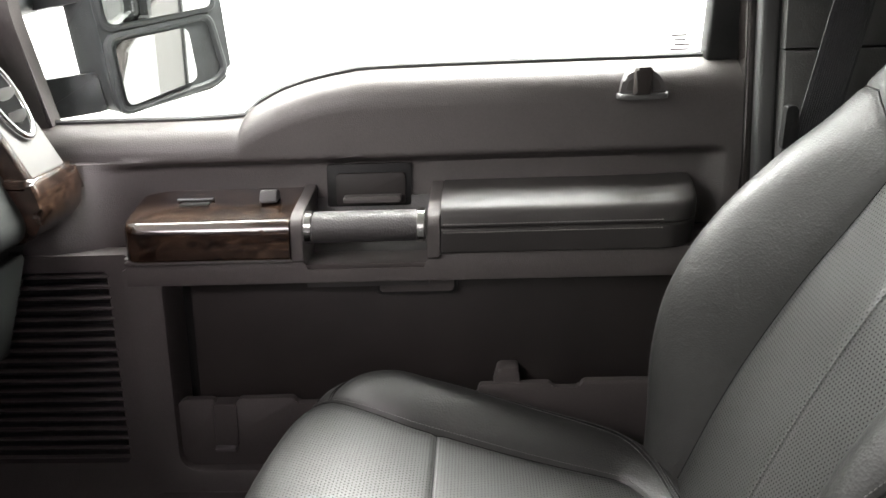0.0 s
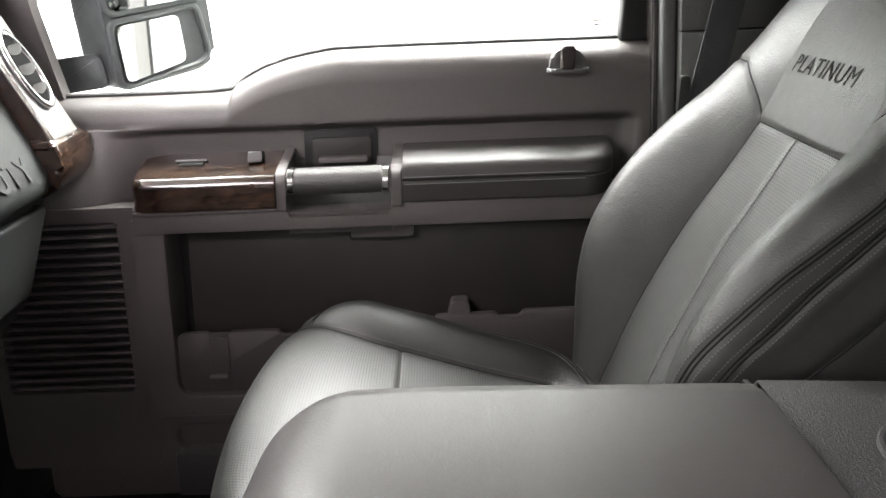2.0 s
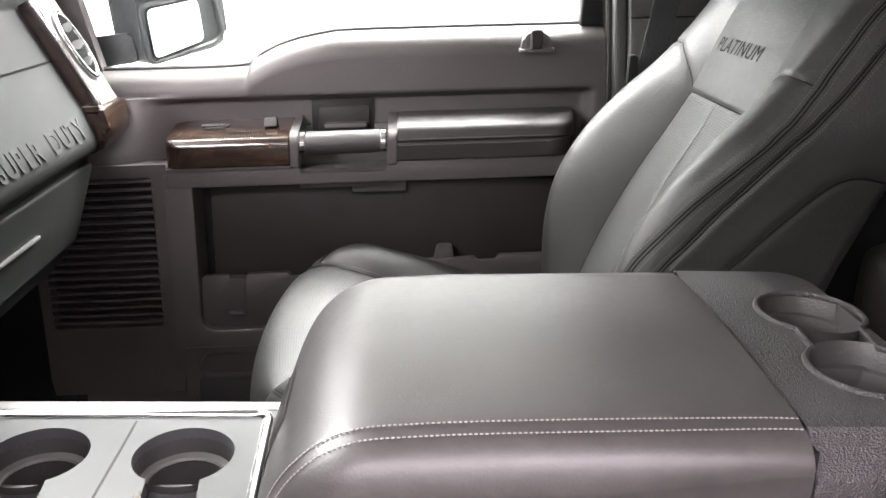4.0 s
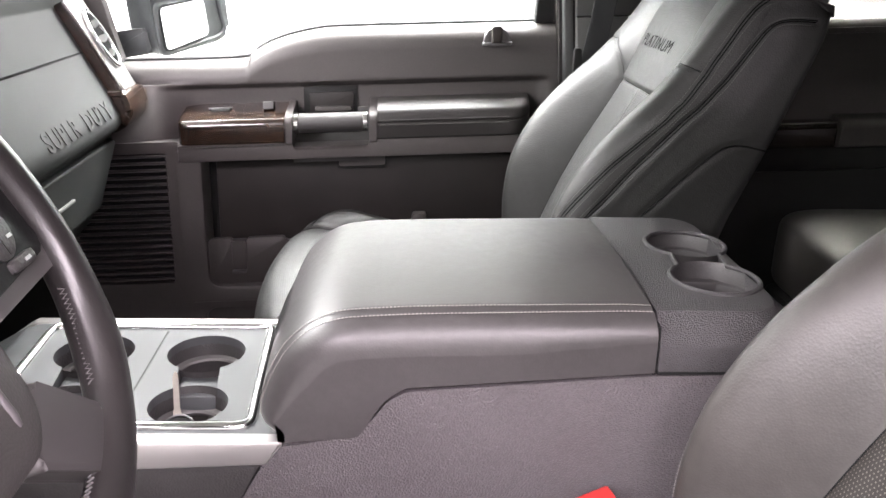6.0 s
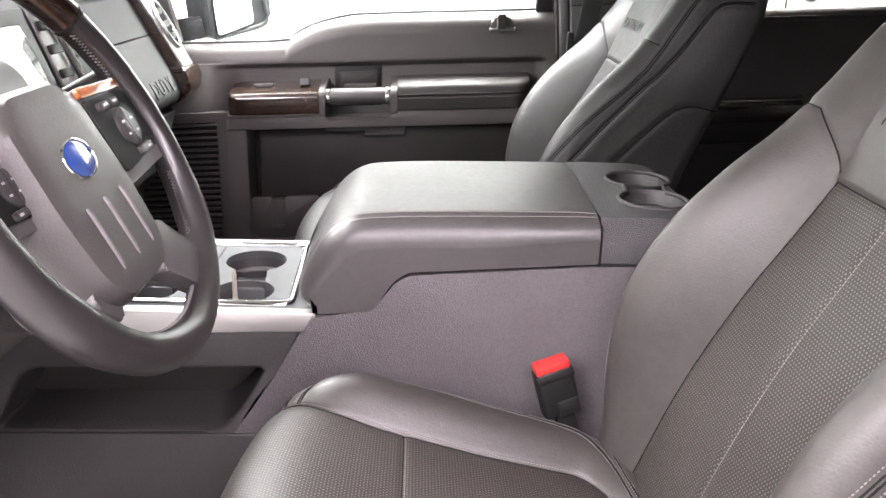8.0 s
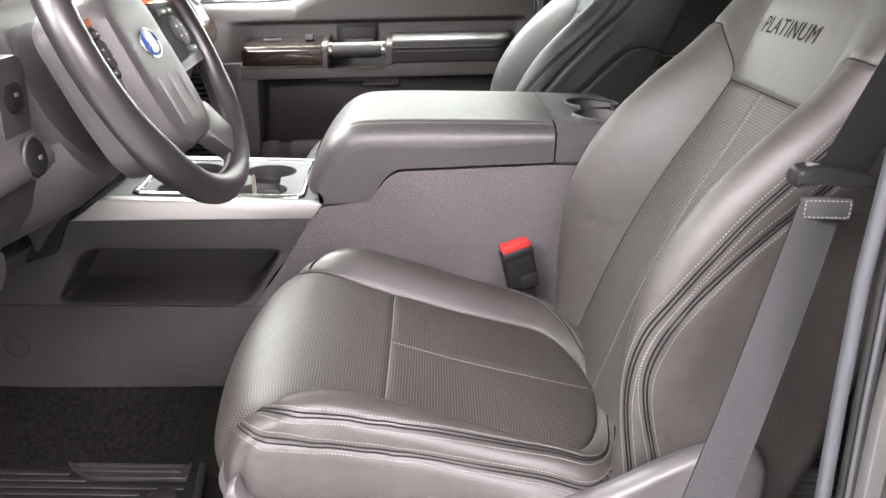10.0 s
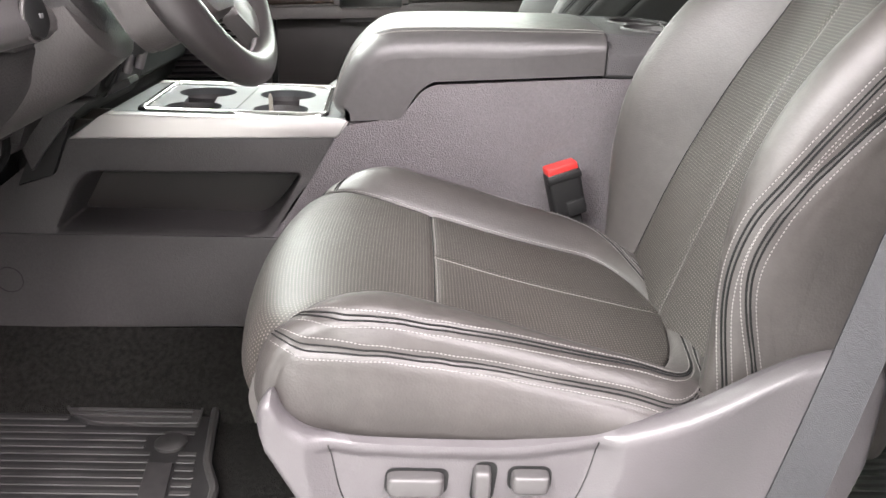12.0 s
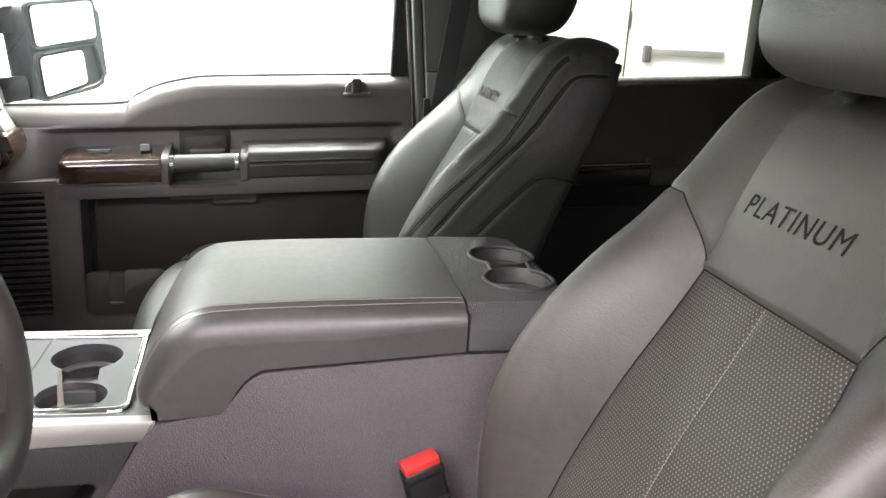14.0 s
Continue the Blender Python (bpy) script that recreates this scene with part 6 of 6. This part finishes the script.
SILVER_DARK = mat("dark_satin_spoke_paint", (0.072, 0.067, 0.067), 0.38, metal=0.3, vary=0.06)
wheel()


def column():
    c = thing("steering_column", (-0.4, -0.25, 1.33), "dark grey plastic steering column shroud", "steering column")
    n = Vector((-0.8926, 0, -0.451)).normalized()
    a = Vector((-0.318, -0.262, 1.378))
    bm = lathe([(0.07, 0.0), (0.088, 0.008), (0.093, 0.05), (0.095, 0.2)], a, n, 32)
    part("shroud", bm, VINYL, c)
    part("shroud_lower", lathe([(0.055, -0.01), (0.078, 0.0), (0.092, 0.06), (0.096, 0.2)], a + Vector((0.0, 0.0, -0.035)), n, 32), SHIELD_DARK, c)
    part("stalk", tube([(-0.37, -0.32, 1.42), (-0.36, -0.40, 1.46), (-0.36, -0.45, 1.49)], [0.009, 0.008, 0.010], 10), BLACK, c)
    part("shift_lever", tube([(-0.34, -0.18, 1.43), (-0.30, -0.10, 1.46), (-0.26, -0.055, 1.48)], [0.009, 0.008, 0.012], 10), BLACK, c)
    return settle(c)


column()


# ---- dashboard ----
def dash():
    d = thing("dashboard", (-0.7, CY, 1.2), "dark grey dashboard with walnut and silver trim", "dashboard")
    face = [(-0.66, 1.575), (-0.615, 1.545), (-0.60, 1.52), (-0.602, 1.497), (-0.502, 1.312), (-0.495, 1.29), (-0.503, 1.27), (-0.53, 1.258), (-0.60, 1.05), (-0.75, 0.95), (-1.08, 0.95), (-1.08, 1.46), (-0.85, 1.56)]
    part("passenger_side", prism(rounded(face, [0.02, 0.02, 0.006, 0.004, 0.02, 0.02, 0.01, 0.01, 0.03, 0.03, 0, 0, 0.05], 5), 0.50, 0.985, bevel=0.004), LEATHER_DASH, d)
    part("outer_end", prism(rounded([(p[0] - 0.01, p[1] - 0.005) for p in face], [0.02, 0.02, 0.006, 0.004, 0.02, 0.02, 0.01, 0.01, 0.03, 0.03, 0, 0, 0.05], 5), 1.0, 1.12, bevel=0.01), LEATHER_DASH, d)
    part("top_pad", prism(rounded([(-0.60, 1.535), (-0.62, 1.56), (-0.9, 1.575), (-0.9, 1.50), (-0.612, 1.512)], 0.012), -0.60, 1.125, bevel=0.01), VINYL, d)
    up, n = Vector((-0.1, 0, 0.185)).normalized(), Vector((0.185, 0, 0.1)).normalized()

    def face_at(y, s, lift=0.0):
        p = Vector((-0.502, y, 1.312)) + up * s + n * lift
        return p

    def strip(y0, y1, s0, s1, lift, thick):
        bm = box(y0, y1, s0, s1, lift - thick, lift, 0.003)
        bm.transform(Matrix.Translation((-0.502, 0, 1.312)) @ Matrix(((0, up.x, n.x, 0), (1, 0, 0, 0), (0, up.z, n.z, 0), (0, 0, 0, 1))))
        return bm

    part("walnut_strip", strip(0.978, 0.992, -0.004, 0.215, 0.026, 0.044), WOOD, d, "glossy walnut edge strip")
    part("vent_panel", strip(0.992, 1.075, 0.02, 0.215, 0.024, 0.044), SILVER, d, "silver painted vent panel")
    part("walnut_corner", prism(rounded([(-0.485, 1.345), (-0.472, 1.30), (-0.492, 1.268), (-0.60, 1.25), (-0.60, 1.345)], [0.006, 0.02, 0.02, 0, 0]), 0.970, 1.085, bevel=0.012), WOOD, d, "glossy walnut corner")
    ring_c = face_at(1.034, 0.128, 0.025)

    def oval(r1, r2, lift, k=40):
        return [ring_c + Vector((0, r1 * math.cos(a), 0)) + up * (r2 * math.sin(a)) + n * lift for a in np.linspace(0, 2 * math.pi, k + 1)[:-1]]

    # Flat black disc; the vent opening's shade is put into its colour.
    vent = part("air_vent", fan_disc(oval(0.029, 0.056, 0.004)), VENT_SHADE, d)
    part("vent_ring", tube(oval(0.030, 0.058, 0.003), 0.005, 10, closed=True), CHROME, vent, "bright chrome vent ring")
    for k in (-0.034, -0.004, 0.027):
        a = ring_c + up * k
        blade = sheet(lambda u, v: a + Vector((0, u * 0.025 * math.sqrt(max(0.05, 1 - ((k + v * 0.008) / 0.054) ** 2)), 0)) + up * (v * 0.0085) + n * (0.0075 + v * 0.006 - 0.004 * u * u), [t / 6 - 1 for t in range(13)], [-1, -0.5, 0, 0.5, 1])
        bmesh.ops.solidify(blade, geom=blade.faces[:], thickness=0.003)
        part("vent_blade", blade, SILVER, vent)
    for word, y in (("SUPER", 0.695), ("DUTY", 0.865)):
        m = Matrix.Translation(face_at(y, 0.004, 0.0005)) @ Matrix(((0, up.x, n.x, 0), (1, 0, 0, 0), (0, up.z, n.z, 0), (0, 0, 0, 1)))
        lettering(word, 0.047, 0.0009, m, LEATHER_DASH, d, stretch=1.0, space=1.12, thin=0.0007)
    part("lid_joint", strip(0.52, 0.995, 0.118, 0.1195, 0.0006, 0.002), SEAM, d)
    part("lower_glove_door", prism(rounded([(-0.520, 1.245), (-0.565, 1.10), (-0.60, 1.08), (-0.60, 1.245)], 0.008), 0.53, 1.0, bevel=0.005), LEATHER_DASH, d)
    part("lower_handle", box(-0.565, -0.536, 0.66, 0.80, 1.172, 1.178, 0.002), SILVER, d)
    # centre stack
    stack = rounded([(-0.62, 1.56), (-0.575, 1.53), (-0.50, 1.33), (-0.49, 1.20), (-0.53, 1.10), (-0.70, 1.05), (-0.70, 1.56)], 0.015, 4)
    part("stack_body", prism(stack, -0.02, 0.50, bevel=0.012), VINYL, d)
    sup = Vector((-0.075, 0, 0.2)).normalized()
    sn = Vector((0.2, 0, 0.075)).normalized()
    M = Matrix.Translation((-0.537, CY, 1.43)) @ Matrix(((0, sup.x, sn.x, 0), (1, 0, 0, 0), (0, sup.z, sn.z, 0), (0, 0, 0, 1)))

    def on_stack(nm, bm, material, text=""):
        bm.transform(M)
        return part(nm, bm, material, d, text)

    on_stack("screen_bezel", box(-0.13, 0.13, -0.075, 0.085, -0.01, 0.008, 0.006), BLACK)
    on_stack("screen", box(-0.10, 0.10, -0.055, 0.06, 0.0, 0.010, 0.003), SCREEN, "dark glossy display")
    for s in (1, -1):
        on_stack("chrome_edge", tube([(s * 0.225, -0.2, 0.006), (s * 0.215, -0.05, 0.012), (s * 0.20, 0.09, 0.010)], 0.007, 8), CHROME, "bright chrome edge of the stack")
        on_stack("stack_vent", box(min(s * 0.145, s * 0.2), max(s * 0.145, s * 0.2), -0.05, 0.085, 0.0, 0.007, 0.004), SILVER)
        for i in range(3):
            on_stack("stack_vent_blade", box(min(s * 0.15, s * 0.195), max(s * 0.15, s * 0.195), -0.035 + i * 0.04, -0.02 + i * 0.04, 0.005, 0.013, 0.003), BLACK)
    for i in range(4):
        on_stack("stack_button", box(-0.11 + i * 0.058, -0.062 + i * 0.058, -0.118, -0.1, 0.0, 0.01, 0.003), SHIELD_DARK)
    for s in (1, -1):
        on_stack("stack_knob", lathe([(0.017, 0), (0.016, 0.02), (0.012, 0.023), (0.002, 0.023)], (s * 0.13, -0.135, 0.0), (0, 0, 1), 20), SHIELD_DARK)
    # driver's side: cluster, knee panel
    part("cluster_hood", prism(rounded([(-0.43, 1.56), (-0.47, 1.60), (-0.75, 1.59), (-0.75, 1.40), (-0.48, 1.43)], 0.02), -0.50, -0.03, bevel=0.015), VINYL, d)
    part("cluster_face", box(-0.50, -0.47, -0.46, -0.06, 1.44, 1.55, 0.006), BLACK, d)
    knee = rounded([(-0.42, 1.50), (-0.372, 1.475), (-0.345, 1.40), (-0.332, 1.34), (-0.316, 1.318), (-0.326, 1.300), (-0.42, 1.285), (-0.60, 1.28), (-0.60, 1.50)], [0.02, 0.02, 0.02, 0.02, 0.014, 0.012, 0.02, 0, 0], 5)
    part("knee_panel", prism(knee, -0.62, -0.33, bevel=0.016, seg=4), SHIELD_DASH, d, "satin grey driver's knee panel")
    part("knee_panel_inner", prism([(x - 0.012, z - 0.004) for x, z in knee], -0.34, -0.02, bevel=0.01, seg=3), SHIELD_DASH, d)
    under = rounded([(-0.340, 1.296), (-0.362, 1.24), (-0.44, 1.16), (-0.56, 1.10), (-0.62, 1.10), (-0.62, 1.296)], [0.01, 0.03, 0.04, 0.03, 0, 0], 5)
    part("lower_dash", prism(under, -0.615, -0.33, bevel=0.01), SIDE_DARK, d, "dark grey lower dashboard moulding")
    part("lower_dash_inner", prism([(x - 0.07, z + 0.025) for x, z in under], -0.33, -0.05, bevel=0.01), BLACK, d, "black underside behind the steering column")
    # brackets and a connector block hanging under the dash beside the column
    flap = rounded([(-0.524, 1.067), (-0.535, 1.102), (-0.496, 1.151), (-0.444, 1.226), (-0.50, 1.262), (-0.40, 1.262), (-0.384, 1.247), (-0.416, 1.188), (-0.462, 1.148), (-0.507, 1.094)], 0.004)
    part("under_dash_flap", prism(flap, 0.005, 0.014, bevel=0.002), SIDE_DARK, d, "dark moulded flap beside the steering column")
    part("connector_block", prism(rounded([(-0.50, 1.262), (-0.44, 1.224), (-0.376, 1.250), (-0.399, 1.190), (-0.448, 1.196), (-0.50, 1.22)][::-1], 0.003), -0.055, -0.004, bevel=0.003), BLACK, d, "black connector block")
    part("connector_clip", box(-0.436, -0.414, -0.012, 0.002, 1.203, 1.212, 0.002), SHIELD_DIM, d)
    part("bracket_rib", tube([(-0.369, 0.006, 1.252), (-0.384, 0.006, 1.219), (-0.399, 0.006, 1.188)], 0.0022, 6), SHIELD, d, "thin grey bracket edge")
    part("bracket_foot", prism(rounded([(-0.400, 1.184), (-0.360, 1.203), (-0.363, 1.213), (-0.383, 1.203)], 0.003), -0.03, 0.008, bevel=0.002), BLACK, d)
    for x, z in ((-0.366, 1.230), (-0.349, 1.237)):
        part("relay", lathe([(0.001, -0.014), (0.0065, -0.014), (0.007, -0.011), (0.007, 0.012), (0.0055, 0.015), (0.001, 0.015)], (x, -0.012, z), (0.35, 0, 1), 14), SHIELD, d, "small grey relay")
    part("relay_holder", box(-0.40, -0.335, -0.05, -0.02, 1.246, 1.268, 0.004), BLACK, d)
    part("under_dash_cable", tube([(-0.50, -0.02, 1.19), (-0.46, 0.0, 1.172), (-0.42, -0.01, 1.180), (-0.39, -0.03, 1.205), (-0.36, -0.04, 1.25)], 0.004, 8), BLACK, d)
    part("pull_recess", prism(rounded([(-0.56, 1.185), (-0.56, 1.235), (-0.40, 1.235), (-0.40, 1.185)], 0.015), -0.385, -0.362, "x", bevel=0.006), VINYL, d)
    kn = Vector((0.975, 0, 0.22)).normalized()
    for z in (1.326, 1.392):
        b = part("round_button", lathe([(0.021, 0), (0.021, 0.005), (0.017, 0.008), (0.002, 0.0085)], (-0.322 - 0.24 * (z - 1.318), -0.385, z), kn, 28), BLACK, d)
        part("button_symbol", box(-0.3142 - 0.24 * (z - 1.318), -0.3125 - 0.24 * (z - 1.318), -0.3885, -0.3815, z - 0.002, z + 0.002), ICON_DIM, b)
        part("button_bezel", tube([(-0.320 - 0.24 * (z - 1.318), -0.385 + 0.0225 * math.cos(a), z + 0.0225 * math.sin(a)) for a in np.linspace(0, 2 * math.pi, 33)[:-1]], 0.0022, 8, closed=True), SHIELD_DARK, b)
    part("button_strip", prism(rounded([(-0.415, 1.295), (-0.415, 1.43), (-0.355, 1.43), (-0.355, 1.295)], 0.012), -0.352, -0.334, "x", bevel=0.003), VINYL, d)
    part("release_pull", tube([(-0.41, -0.55, 1.205), (-0.405, -0.47, 1.212), (-0.42, -0.40, 1.205)], [0.008, 0.011, 0.007], 10, flat=0.6), SHIELD_DARK, d)
    for k in range(3):
        part("pedal_arm", tube([(-0.75 - 0.02 * k, -0.05 - 0.12 * k, 1.15), (-0.70, -0.05 - 0.12 * k, 0.95)], 0.01, 8), BLACK, d)
    part("brake_pedal", box(-0.71, -0.68, -0.24, -0.14, 0.87, 0.94, 0.008), RUBBER, d)
    part("accelerator", box(-0.74, -0.72, -0.08, -0.03, 0.82, 0.96, 0.008), RUBBER, d)
    part("column_bracket", tube([(-0.50, -0.16, 1.19), (-0.53, -0.12, 1.13), (-0.56, -0.14, 1.06), (-0.60, -0.12, 1.02)], 0.009, 8, flat=0.5), SATIN_DARK, d)
    part("wiring_plug", box(-0.56, -0.52, -0.09, -0.04, 1.13, 1.16, 0.005), VINYL, d)
    part("wiring_loop", tube(curve([(-0.55, -0.02, 1.17), (-0.53, -0.05, 1.11), (-0.55, -0.10, 1.08), (-0.60, -0.08, 1.12)], 20), 0.006, 8), BLACK, d)
    part("harness", tube([(-0.62, 0.0, 1.12), (-0.58, -0.05, 1.08), (-0.60, -0.02, 1.03), (-0.64, -0.06, 1.0)], 0.012, 8), BLACK, d)
    return settle(d)


def fan_disc(pts):
    bm = bmesh.new()
    bm.faces.new([bm.verts.new(p) for p in pts])
    return bm


VENT_SHADE = mat("vent_shade_black", (0.004, 0.004, 0.004), 0.9, gloss=0.05)
LEATHER_DASH = mat("dark_grey_dashboard_vinyl", (0.024, 0.0253, 0.0247), 0.5, grain=480, bump=0.2, vary=0.06, gloss=0.15)
SHIELD_DASH = mat("satin_dark_grey_dash_plastic", (0.066, 0.062, 0.062), 0.42, grain=480, bump=0.15, vary=0.06)
dash()


# ---- rear bench ----
def bench():
    b = thing("rear_bench", (1.2, 0.6, 0.72), "black leather rear bench seat", "car seat")
    for ya, yb in ((0.60, 1.06), (-0.56, 0.58)):
        part("seat_cushion", pill(0.87, 1.5, ya, yb, 0.93, 1.115, 0.3, 40), LEATHER, b)
    part("backrest", prism(rounded([(1.40, 1.0), (1.62, 1.58), (1.78, 1.58), (1.6, 0.95)], 0.05, 6), -0.56, 1.06, bevel=0.03, seg=4), LEATHER, b)
    part("base", box(0.86, 1.4, -0.5, 1.0, 0.69, 0.95, 0.02), BLACK, b)
    return settle(b)


bench()


def exit_door():
    d = thing("door_1", (2.75, 4.97, 0.0), "white workshop door with a horizontal push bar", "door", kind="structure")
    part("leaf", box(2.55, 3.50, 4.955, 5.0, 0.0, 2.6, 0.004), WHITE, d)
    part("frame_jamb", box(2.44, 2.53, 4.93, 5.0, 0.0, 2.7, 0.005), WHITE, d)
    part("frame_jamb", box(3.52, 3.62, 4.93, 5.0, 0.0, 2.7, 0.005), WHITE, d)
    for x in (2.535, 3.502):
        part("leaf_gap", box(x, x + 0.012, 4.945, 4.958, 0.0, 2.62), SHIELD, d)
    part("push_bar", box(2.70, 3.30, 4.90, 4.93, 1.42, 1.47, 0.008), SATIN, d)
    part("bar_end", box(2.67, 2.72, 4.89, 4.957, 1.37, 1.49, 0.008), SHIELD, d)
    part("hinge", box(2.525, 2.555, 4.93, 4.96, 1.60, 1.72, 0.003), SHIELD, d)
    return settle(d)


exit_door()
tagged(part("trim_wall_joint", box(-3.5, 2.1, 4.992, 5.002, 1.487, 1.494), SILVER), "thin grey joint line across the white wall", "trim", kind="structure")
